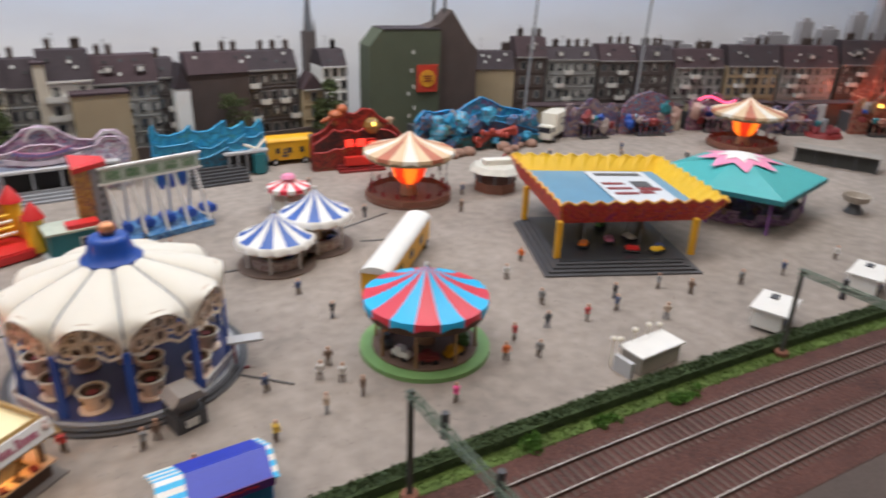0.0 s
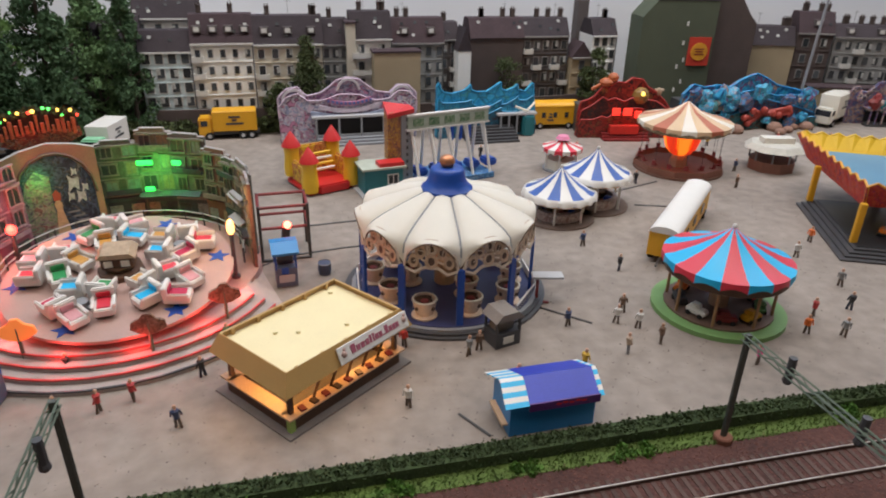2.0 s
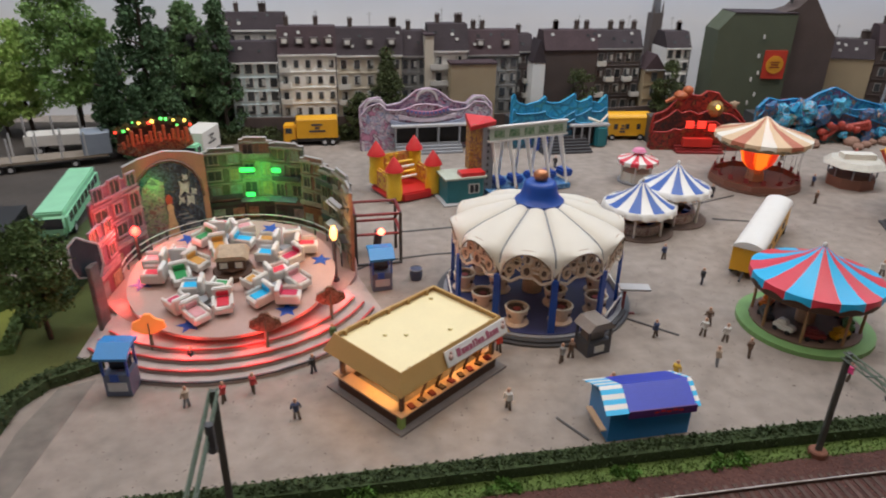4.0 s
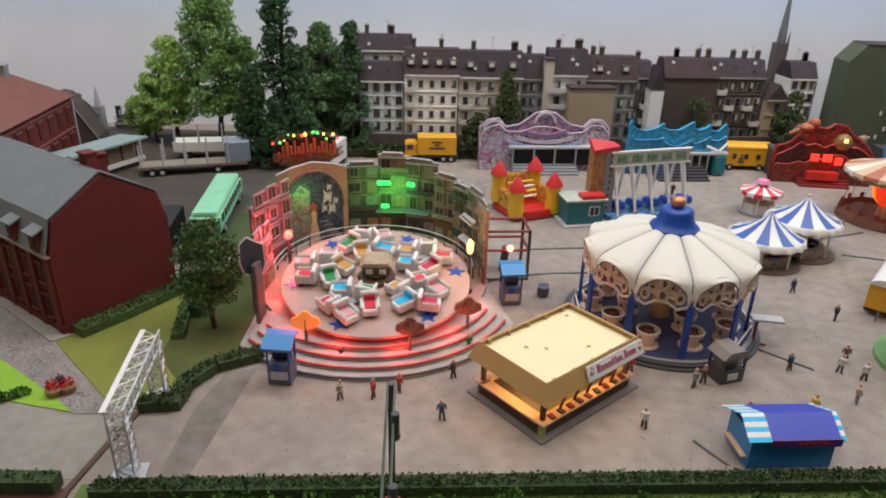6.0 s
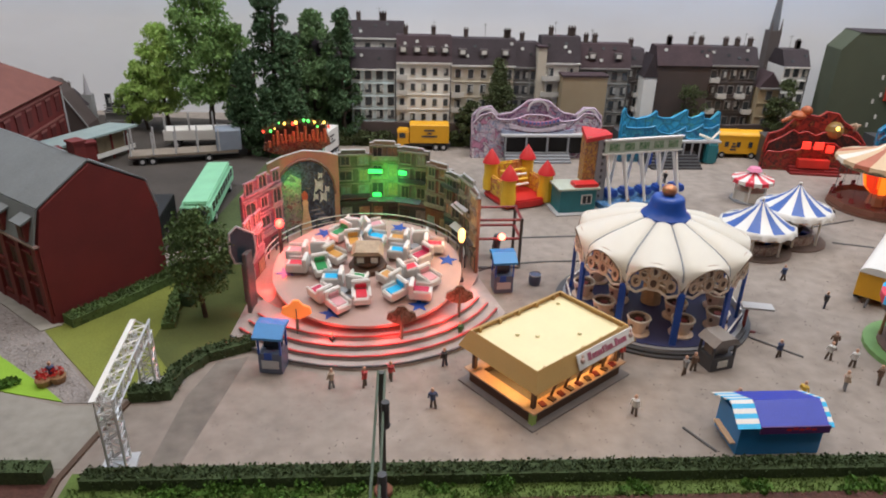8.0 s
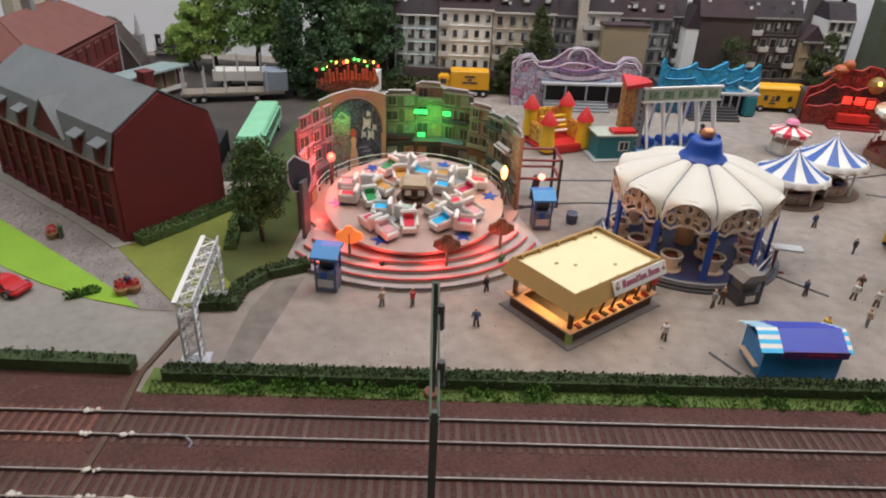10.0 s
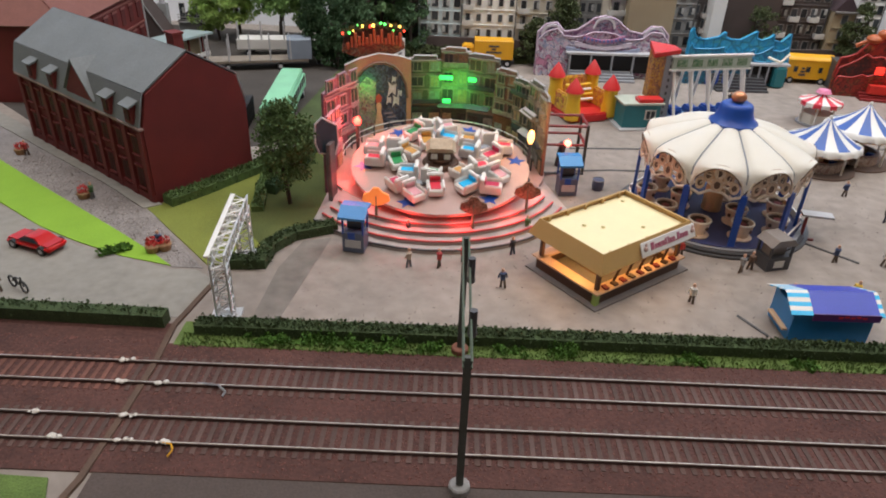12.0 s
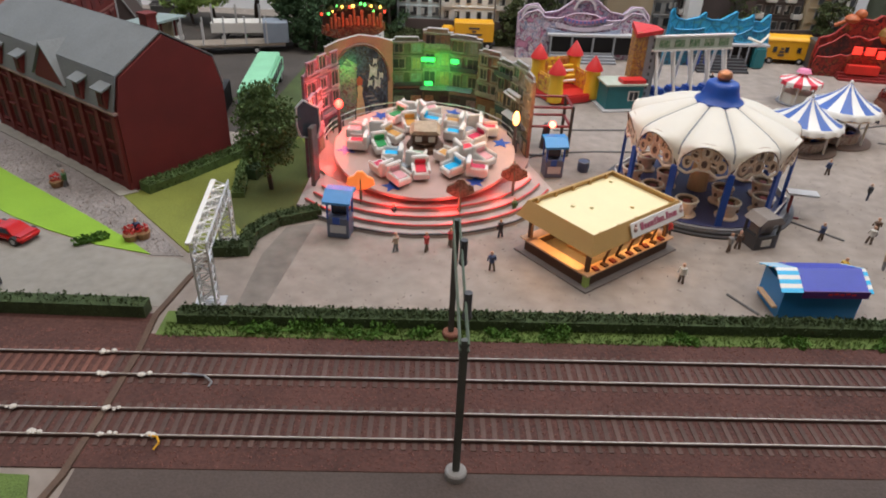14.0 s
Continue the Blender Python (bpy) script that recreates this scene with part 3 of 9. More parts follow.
town_house(6.3, Y0, 0, 4.6, 4, 9.6, 12.4, "white", "d", 2, 4, "white tenement with rows of long balconies", balcony=((0, 1), (0, 2), (0, 3), (1, 1), (1, 2), (1, 3)), chimneys=3)
town_house(11.7, Y0 + 0.6, 0, 6.2, 4, 9.0, 11.6, "grey", "b", 5, 4, "grey tenement with brown roof", dormers=2, chimneys=2)
town_house(8.8, Y0 - 2.2, 0, 5.2, 2.2, 8.4, 8.6, "ochre", "b", 0, 0, "windowless ochre annex with a sloping top", style="flat", chimneys=0)
town_house(15.6, Y0 + 1.5, 0, 2.4, 4, 9.2, 11.0, "dark", "d", 2, 4, "narrow dark house with balconies", balcony=((1, 1), (1, 2)), chimneys=1)
town_house(16.9, Y0 - 0.8, 0, 1.5, 3, 8.2, 10.8, "pale", "d", 0, 0, "white gable end of a narrow house", style="gable", chimneys=0)
town_house(21.0, Y0, 0, 6.6, 4, 9.5, 11.6, "brown", "b", 0, 0, "blank dark brown fire wall of a tenement", chimneys=4)
town_house(27.2, Y0 + 0.4, 0, 5.8, 4, 9.6, 11.5, "dark", "d", 5, 4, "sooty dark tenement with white balconies", balcony=((0, 1), (1, 2), (0, 3), (3, 2), (4, 1)), chimneys=3)
town_house(31.6, Y0 - 0.6, 0, 2.6, 3, 7.2, 9.0, "ochre", "b", 1, 3, "narrow brownish house with tree in front", style="gable", chimneys=0)
town_house(34.6, Y0, 0, 3.2, 4, 9.6, 11.4, "pale", "d", 3, 5, "white tenement beside a green gable", chimneys=2)
for i, (x, y, w, wall, e, r, c) in enumerate(((56.2, 79.4, 6.4, "ochre", 8.4, 10.6, 0), (61.6, 78.0, 4.4, "brown", 10.0, 12.4, 2), (67.6, 76.4, 7.4, "grey", 9.6, 11.0, 6), (74.2, 74.4, 5.6, "dark", 9.4, 11.4, 4), (79.8, 72.6, 5.4, "dark", 9.4, 11.2, 3), (86.6, 70.4, 8.0, "grey", 8.4, 10.8, 6), (95.0, 67.4, 8.6, "ochre", 8.6, 11.4, 6), (104, 64.2, 9.4, "grey", 8.4, 11.4, 7), (114, 60.6, 10.4, "brown", 8.8, 12.2, 7), (124, 56.8, 10.4, "dark", 8.8, 12.0, 7), (134.5, 52.6, 10.8, "dark", 8.8, 12.0, 7))):
    town_house(x, y, -17 - i * 0.5, w, 4, e, r, wall, "db"[i % 2], c, 3, ("%s tenement with uneven windows and dark roof" % {"ochre": "ochre", "brown": "sooty brown", "grey": "grey", "dark": "dark grey"}[wall]), balcony=((1, 1), (2, 2), (2, 0)) if c > 3 else (), sill=4.2, chimneys=3 + i % 3, dormers=(i % 3))
# sheds and low walls below the far houses
for x, y, w, h, wall in ((64.5, 74.2, 9.0, 3.8, "ochre"), (76.5, 70.6, 12.0, 3.4, "beige"), (90.0, 66.2, 13.0, 3.6, "ochre"), (104.5, 61.2, 14.0, 3.4, "brown")):
    sh = thing("yard_shed", x, y, 0, -19, "low %s yard building with flat roof" % wall, "shed", "yard sheds")
    bm = bm_new()
    box(bm, 0, 1.0, h / 2, w, 2.0, h)
    part("wall", bm, FACADES[wall], sh)
    bm = bm_new()
    box(bm, 0, 0.9, h + 0.1, w + 0.3, 2.5, 0.2)
    part("roof", bm, ROOF_B, sh)

# the big green gable building with its advertising board
g = thing("gable_building", 46.2, 78.5, 0, -8, "large dark green gable building with advertising board", "house")
bm = bm_new()
upright(bm, [(-8.0, 0), (1.2, 0), (1.2, 13.7), (-6.3, 13.9), (-8.0, 11.9)], 0, 4)
part("wall", bm, FACADES["green"], g)
bm = bm_new()
upright(bm, [(1.25, 0), (6.6, 0), (6.6, 11.2), (5.6, 12.2), (2.9, 16.0), (1.25, 14.4), (-0.6, 13.8), (-0.6, 0)], 0.6, 3.9)
part("rear_wing", bm, FACADES["brown"], g, "dark brown steep gabled wing")
bm = bm_new()
box(bm, -0.55, -0.12, 8.0, 2.7, 0.16, 3.3)
board = part("advertising_board", bm, mat("board_red", (0.48, 0.04, 0.02), 0.6), g, "red advertising board with yellow disc")
bm = bm_new()
bmesh.ops.create_cone(bm, cap_ends=True, segments=24, radius1=1.05, radius2=1.05, depth=0.1, matrix=Matrix.Translation((-0.55, -0.24, 8.0)) @ Matrix.Rotation(radians(90), 4, "X"))
disc = part("disc", bm, mat("board_yellow", (0.62, 0.28, 0.02), 0.6), board)
for i in range(3):
    bm = bm_new()
    box(bm, -0.55, -0.31, 8.3 - 0.3 * i, 1.2 - 0.3 * (i % 2), 0.03, 0.12)
    part("line", bm, RED_DARK, disc)
for x, z in ((-2.6, 9.0), (-2.3, 7.0), (-3.0, 6.2), (-2.4, 11.2), (-2.2, 4.4), (-2.9, 3.4)):
    bm = bm_new()
    box(bm, x, -0.04, z, 0.22, 0.12, 0.5)
    part("window", bm, FRAME, g)
for x, h in ((1.0, 18.4), (2.5, 18.0)):
    bm = bm_new()
    cyl(bm, x, 2, 14.8, h, 0.22, 0.18, 8)
    part("flue", bm, GREY_D, g)
bm = bm_new()
box(bm, -2.55, 2, 13.86, 7.6, 4.1, 0.14)
part("roof", bm, ROOF_D, g)

c = thing("church", 33.2, 86, 0, 0, "grey church tower with a slender pointed spire", "church")
bm = bm_new()
box(bm, 0, 0, 6.6, 1.4, 1.4, 13.2)
part("tower", bm, FACADES["dark"], c)
bm = bm_new()
cyl(bm, 0, 0, 13.2, 20.5, 0.58, 0.03, 8)
part("spire", bm, mat("spire_slate", (0.13, 0.14, 0.16), 0.8), c)
for k in (-0.58, 0.58):
    bm = bm_new()
    cyl(bm, k, -0.58, 13.2, 14.6, 0.16, 0.02, 4)
    part("pinnacle", bm, FACADES["dark"], c)
for x, y, h, tilt in ((57.6, 74.0, 19.0, 1.1), (74.6, 71.0, 19.0, 0.9)):
    bm = bm_new()
    tube(bm, (0, 0, 0), (tilt, 0, h), 0.16, 8)
    cyl(bm, 0, 0, 0, 0.4, 0.3, seg=8)
    solo("light_mast", bm, GREY, x, y, 0, 0, "tall thin grey mast in front of the houses", "mast", "tall masts")
HAZE = mat("distant_haze", (0.34, 0.33, 0.35), 0.95, vary=0.06)
for x, y, w, h in ((103, 70.5, 4.5, 12.5), (108, 69, 2.2, 14.5), (112, 67.5, 3.2, 13.4), (117, 66, 2.4, 15.6), (121.5, 64.0, 4.0, 18.0), (99, 72, 3.0, 11.6), (86, 75.5, 6, 11.2)):
    t = thing("tower_block", x, y, 0, -20, "hazy grey tower block far behind the houses", "building", "distant towers")
    bm = bm_new()
    box(bm, 0, 0, h / 2, w, 1.2, h)
    part("wall", bm, HAZE, t)
    bm = bm_new()
    box(bm, 0, 0, h + 0.25, w * 0.5, 0.8, 0.5)
    part("roof", bm, HAZE, t)
bm = bm_new()
upright(bm, [(-9, 0), (62, 0), (62, 2.6), (40, 2.9), (20, 2.4), (-9, 2.7)], 0, 0.4)
solo("yard_wall", bm, FACADES["brown"], -8.0, 80.4, 0, 0, "dark sooty yard wall below the houses", "wall", kind="structure")

# ---- red brick station building ----
b = thing("brick_building", -33.4, 39.5, 0, 0, "dark red brick building with grey mansard roof and dormers", "building")
b.matrix_basis = pose(-33.4 * S, 39.5 * S, 0, 0, 0, 180 - 38)
# local x runs along the front away from the gable, local y runs towards the street
L, W = 18.6, 7.9
bm = bm_new()
prof = [(0, 0), (-W, 0), (-W, 5.3), (-W + 0.55, 7.45), (-W / 2, 9.5), (-0.55, 7.45), (0, 5.3)]
a = [bm.verts.new((0, y, z)) for y, z in prof]
c2 = [bm.verts.new((L, y, z)) for y, z in prof]
bm.faces.new(a)
bm.faces.new(c2[::-1])
for i in range(len(prof)):
    bm.faces.new((a[i], c2[i], c2[(i + 1) % len(prof)], a[(i + 1) % len(prof)]))
bmesh.ops.recalc_face_normals(bm, faces=bm.faces)
part("wall", bm, BRICK_RED, b)
for nm, p, q in (("roof", (0.12, 5.38), (-0.47, 7.51)), ("roof", (-0.47, 7.51), (-W / 2, 9.62)), ("roof", (-W / 2, 9.62), (-W + 0.47, 7.51)), ("roof", (-W + 0.47, 7.51), (-W - 0.12, 5.38))):
    bm = bm_new()
    v = [bm.verts.new(k) for k in ((0.15, *p), (L + 0.2, *p), (L + 0.2, *q), (0.15, *q))]
    bm.faces.new(v)
    thicken(bm, 0.1)
    part(nm, bm, SLATE, b)
bm = bm_new()
box(bm, L / 2, 0.1, 5.32, L, 0.35, 0.14)
part("gutter", bm, mat("gutter_pale", (0.33, 0.22, 0.20), 0.6), b)
bm = bm_new()
box(bm, L / 2, 0.06, 0.3, L, 0.2, 0.6)
part("plinth", bm, BRICK_DARK, b)
for i in range(10):
    bm = bm_new()
    box(bm, 0.35 + i * 1.98, 0.09, 2.6, 0.5, 0.26, 5.1)
    part("pilaster", bm, BRICK_DARK, b)
for i in range(9):
    for z, hh in ((0.9, 1.5), (3.3, 1.3)):
        bm = bm_new()
        box(bm, 1.34 + i * 1.98, 0.0, z + hh / 2, 0.85, 0.12, hh)
        w = part("window", bm, mat("brick_recess", (0.100, 0.014, 0.013), 0.8), b)
        bm = bm_new()
        for k in (-0.2, 0.2):
            box(bm, 1.34 + i * 1.98 + k, 0.05, z + hh / 2, 0.34, 0.06, hh - 0.14)
        part("pane", bm, mat("brick_pane", (0.062, 0.014, 0.013), 0.6, spec=0.2), w)
        bm = bm_new()
        box(bm, 1.34 + i * 1.98, 0.1, z + hh + 0.08, 1.0, 0.2, 0.14)
        part("lintel", bm, BRICK_DARK, w)
        bm = bm_new()
        box(bm, 1.34 + i * 1.98, 0.1, z - 0.06, 0.95, 0.22, 0.1)
        part("sill", bm, BRICK_DARK, w)
for x in (1.1, 3.9, 11.9, 15.2):
    bm = bm_new()
    box(bm, x, -0.15, 6.2, 0.9, 0.9, 1.3)
    d = part("dormer", bm, BRICK_DARK, b)
    bm = bm_new()
    box(bm, x, -0.1, 6.95, 1.3, 1.3, 0.12, tilt=-22)
    part("dormer_roof", bm, SLATE, d)
    bm = bm_new()
    box(bm, x, 0.32, 6.2, 0.55, 0.06, 0.8)
    part("pane", bm, MATS["brick_pane"], d)
bm = bm_new()
upright(bm, [(6.0, 5.1), (9.8, 5.1), (9.8, 6.0), (7.9, 8.2), (6.0, 6.0)], -1.6, 0.12)
gd = part("front_gable", bm, BRICK_RED, b)
bm = bm_new()
for s in (-1, 1):
    v = [bm.verts.new(p) for p in ((7.9, -2.4, 8.32), (7.9, 0.25, 8.32), (7.9 + s * 2.15, 0.25, 5.9), (7.9 + s * 2.15, -1.0, 5.9))]
    bm.faces.new(v)
thicken(bm, 0.1)
part("gable_roof", bm, SLATE, gd)
for x in (2.2,):
    bm = bm_new()
    box(bm, x, -W / 2 - 0.5, 9.6, 0.9, 0.7, 1.5)
    box(bm, x, -W / 2 - 0.5, 10.4, 1.05, 0.85, 0.14)
    part("chimney", bm, BRICK_DARK, b)

# ---- fairground ----
def canopy_thing(parent, n, profile, mats, z=0.0, scallop=0.0, sub=6, label=""):
    """A round roof of n cloth sectors, each hanging a little between its ribs."""
    top = new("canopy", None)
    top.parent = parent
    top.location = (0, 0, z * S)
    for k in range(n):
        bm = bm_new()
        a0 = 360.0 * k / n
        last = len(profile) - 1

        def wave(a, i, a0=a0):
            u = (math.degrees(a) - a0) / (360.0 / n)
            sag = math.sin(math.pi * min(max(u, 0), 1))
            return 1.0 + 0.015 * sag * (i / last), -scallop * (1 - sag) * (1 if i == last else 0)
        lathe(bm, profile, seg=sub, a0=a0, a1=a0 + 360.0 / n, wave=wave)
        thicken(bm, 0.05)
        part("canopy_panel", bm, mats[k % len(mats)], top, smooth=True)
    return top


def legs(parent, n, r, z0, z1, rad, m, name="post", a0=0.0):
    for k in range(n):
        a = radians(a0 + 360.0 * k / n)
        bm = bm_new()
        cyl(bm, r * math.cos(a), r * math.sin(a), z0, z1, rad, seg=8)
        part(name, bm, m, parent)


# teacup ride under the white roof
def teacup_ride(x, y, rz):
    t = thing("teacup_ride", x, y, 0, rz, "teacup roundabout with white scalloped roof and blue cap", "ride")
    t.scale = (0.96, 0.96, 1.0)
    N = 10
    step = 360.0 / N
    for i, (r, z0, z1) in enumerate(((6.65, 0, 0.14), (6.4, 0.14, 0.28), (6.15, 0.28, 0.40))):
        bm = bm_new()
        cyl(bm, 0, 0, z0, z1, r, seg=40)
        part("step", bm, GREY_D if i < 2 else GREY, t)
    bm = bm_new()
    cyl(bm, 0, 0, 0.40, 0.46, 5.85, seg=40)
    part("turntable", bm, FLOOR_BLUE, t, "dark blue turning floor")
    tan = mat("fretwork_tan", (0.60, 0.43, 0.30), 0.5, vary=0.25, blotch=200)
    cream = mat("fretwork_cream", (0.70, 0.58, 0.46), 0.5, vary=0.2, blotch=200)
    brown = mat("fretwork_brown", (0.12, 0.07, 0.05), 0.6, vary=0.3, blotch=200)
    half = 5.5 * math.sin(radians(step / 2))
    meshes = {}

    def piece(key, m, build):
        if key not in meshes:
            b = bm_new()
            build(b)
            meshes[key] = mesh_of(key, b, m)
        return meshes[key]

    def rim_build(b):
        pts = [(half * 0.93 * math.cos(radians(q)), 1.32 * math.sin(radians(q)), 0) for q in range(0, 181, 12)]
        for p, q in zip(pts[:-1], pts[1:]):
            tube(b, p, q, 0.075, 5)
        low = [(-half * 0.93, 0), (-0.95, -0.2), (-0.4, 0.06), (0.4, 0.06), (0.95, -0.2), (half * 0.93, 0)]
        for p, q in zip(low[:-1], low[1:]):
            tube(b, (*p, 0), (*q, 0), 0.08, 5)

    def ring_build(r0, r1):
        def build(b):
            lathe(b, [(r0, -0.05), (r1, -0.05), (r1, 0.06), (r0, 0.06), (r0, -0.05)], 12)
        return build

    def disc_build(b):
        cyl(b, 0, 0, -0.05, 0.03, 0.27, seg=10)

    def curl_build(b):
        tube(b, (0, 0.24, 0), (0.1, 0.5, 0), 0.055, 5)
        tube(b, (0.1, 0.5, 0), (-0.08, 0.78, 0), 0.05, 5)

    for k in range(N):
        a = step * k
        ar = radians(a)
        bm = bm_new()
        box(bm, 5.62 * math.cos(ar), 5.62 * math.sin(ar), 2.2, 0.2, 0.42, 3.5, rz=a)
        part("column", bm, BLUE, t)
        am = radians(a + step / 2)
        if k not in (6, 7, 2):
            bm = bm_new()
            box(bm, 5.72 * math.cos(am), 5.72 * math.sin(am), 0.7, 0.1, 3.2, 0.46, rz=a + step / 2)
            f = part("fence_panel", bm, WHITE, t, "white fence panel with dark diamond pattern")
            bm = bm_new()
            for j in range(9):
                for s in (-1, 1):
                    yy = -1.4 + j * 0.35
                    p = Vector((5.785 * math.cos(am), 5.785 * math.sin(am), 0))
                    tg = Vector((-math.sin(am), math.cos(am), 0))
                    tube(bm, p + tg * (yy - s * 0.13) + Vector((0, 0, 0.54)), p + tg * (yy + s * 0.13) + Vector((0, 0, 0.86)), 0.022, 4)
            part("lattice", bm, FLOOR_BLUE, f)
        # pierced half-round frame under each roof lobe
        arch = new("fretwork_arch", None)
        arch.parent = t
        arch.matrix_basis = Matrix.Translation((5.4 * math.cos(am) * S, 5.4 * math.sin(am) * S, 3.85 * S)) @ Matrix.Rotation(am + radians(90), 4, "Z") @ Matrix.Rotation(radians(90), 4, "X") @ Matrix.Diagonal((1, 1.32, 1, 1))
        tagged(arch, "half-round pale tan fretwork arch with rosettes")
        todo = [("arch_rim", cream, rim_build, 0, 0, 0, 1), ("hub_ring", tan, ring_build(0.2, 0.38), 0, 0.36, 0, 1), ("hub_disc", brown, disc_build, 0, 0.36, 0, 0.7)]
        for q in (22, 56, 90, 124, 158):
            cx, cy = half * 0.66 * math.cos(radians(q)), 0.94 * math.sin(radians(q))
            todo.append(("rosette_ring", tan if q != 90 else cream, ring_build(0.17, 0.33), cx, cy, 0, 0.95))
            todo.append(("rosette_disc", brown, disc_build, cx, cy, 0, 0.62))
        for q in (8, 39, 73, 107, 141, 172):
            todo.append(("curl", cream, curl_build, 0.12 * math.cos(radians(q)), 0.3 + 0.1 * math.sin(radians(q)), q - 90, 1.15))
        for nm, m, build, cx, cy, rot, sc in todo:
            o = new(nm, piece(nm + "_" + m.name, m, build))
            o.parent = arch
            o.matrix_basis = Matrix.LocRotScale((cx * S, cy * S, 0), Euler((0, 0, radians(rot))), (sc, sc, 1))
    # roof lobes
    roof = new("canopy", None)
    roof.parent = t
    prof = [(0.9, 6.95), (2.0, 6.6), (3.2, 6.2), (4.3, 5.85), (5.1, 5.5), (5.5, 5.2), (5.64, 4.65), (5.66, 4.0)]
    for k in range(N):
        bm = bm_new()
        a0 = step * k

        def wave(a, i, a0=a0):
            u = min(max((math.degrees(a) - a0) / step, 0), 1)
            s = math.sin(math.pi * u) ** 0.6
            lift = (0, 0, 0, 0, 0, 0.16, 0.68, 1.3)[i] * s ** 1.3
            return 1.0 + (0.06 * s - 0.04) * min(1, i / 3), 0.32 * s * min(1, (i + 0.6) / 2) - 0.1 + lift
        lathe(bm, prof, seg=12, a0=a0, a1=a0 + step, wave=wave)
        thicken(bm, 0.06)
        lobe = part("canopy_panel", bm, CREAM, roof, smooth=True)
        bm = bm_new()
        ed = []
        for j in range(13):
            aj = radians(a0 + step * j / 12)
            f, dz = wave(aj, 7)
            ed.append((prof[7][0] * f * math.cos(aj), prof[7][0] * f * math.sin(aj), prof[7][1] + dz))
        for p, q in zip(ed, ed[1:]):
            tube(bm, p, q, 0.045, 4)
        part("piping", bm, mat("piping_brown", (0.16, 0.10, 0.06), 0.6), lobe)
        bm = bm_new()
        ca, sa = math.cos(radians(a0)), math.sin(radians(a0))
        for p, q in zip(prof[:-2], prof[1:-1]):
            fp, fq = p[0] * (1 - 0.04 * min(1, prof.index(p) / 3)), q[0] * (1 - 0.04 * min(1, prof.index(q) / 3))
            tube(bm, (fp * ca, fp * sa, p[1] - 0.06), (fq * ca, fq * sa, q[1] - 0.06), 0.06, 5)
        part("seam", bm, GREY, roof)
    bm = bm_new()
    lathe(bm, [(1.62, 6.72), (1.6, 6.85), (1.3, 7.1), (1.14, 7.5), (1.1, 7.8), (1.0, 8.0), (0.85, 8.08), (0.02, 8.12)], 24)
    cap = part("roof_cap", bm, BLUE, t, "bright blue stepped roof cap", smooth=True)
    bm = bm_new()
    ball(bm, 0, 0, 8.42, 0.5, 0.8, 16)
    part("finial", bm, COPPER, cap, "copper coloured ball", smooth=True)
    bm = bm_new()
    cyl(bm, 0, 0, 0.4, 7.0, 0.7, 0.5, 16)
    part("centre_column", bm, WOOD_PALE, t)
    cup_m = mat("cup_tan", (0.74, 0.58, 0.45), 0.5, vary=0.2, blotch=250)
    for k in range(13):
        ac = radians(36 * k + 12 if k < 10 else 120 * k + 40)
        rr = (4.35 if k % 2 else 4.7) if k < 10 else 2.3
        cx, cy = rr * math.cos(ac), rr * math.sin(ac)
        bm = bm_new()
        lathe(bm, [(0.78, 0.47), (0.8, 0.56), (0.5, 0.62), (0.56, 0.8), (0.68, 1.15), (0.74, 1.55), (0.68, 1.55), (0.62, 1.15), (0.48, 0.95), (0.02, 0.9)], 18)
        bmesh.ops.translate(bm, verts=bm.verts, vec=(cx, cy, 0))
        cup = part("teacup", bm, cup_m, t, "tan teacup with dark ornament", smooth=True)
        bm = bm_new()
        lathe(bm, [(0.72, 1.5), (0.79, 1.54), (0.76, 1.6), (0.66, 1.6)], 18)
        bmesh.ops.translate(bm, verts=bm.verts, vec=(cx, cy, 0))
        part("rim", bm, CREAM, cup)
        bm = bm_new()
        lathe(bm, [(0.62, 1.48), (0.4, 1.25), (0.38, 1.0)], 14, a0=20, a1=300)
        thicken(bm, 0.05)
        bmesh.ops.translate(bm, verts=bm.verts, vec=(cx, cy, 0))
        part("bench", bm, WOOD_D, cup)
        bm = bm_new()
        cyl(bm, cx, cy, 0.9, 1.4, 0.08, seg=6)
        cyl(bm, cx, cy, 1.4, 1.45, 0.26, seg=12)
        part("wheel", bm, RED_DARK, cup)
        for q in range(4):
            aq = radians(90 * q + 20)
            bm = bm_new()
            ball(bm, cx + 0.66 * math.cos(aq), cy + 0.66 * math.sin(aq), 1.15, 0.13, 1.1, 8)
            part("rosette", bm, brown, cup)
    return t


teacup_ride(4.8, 41.4, 13)


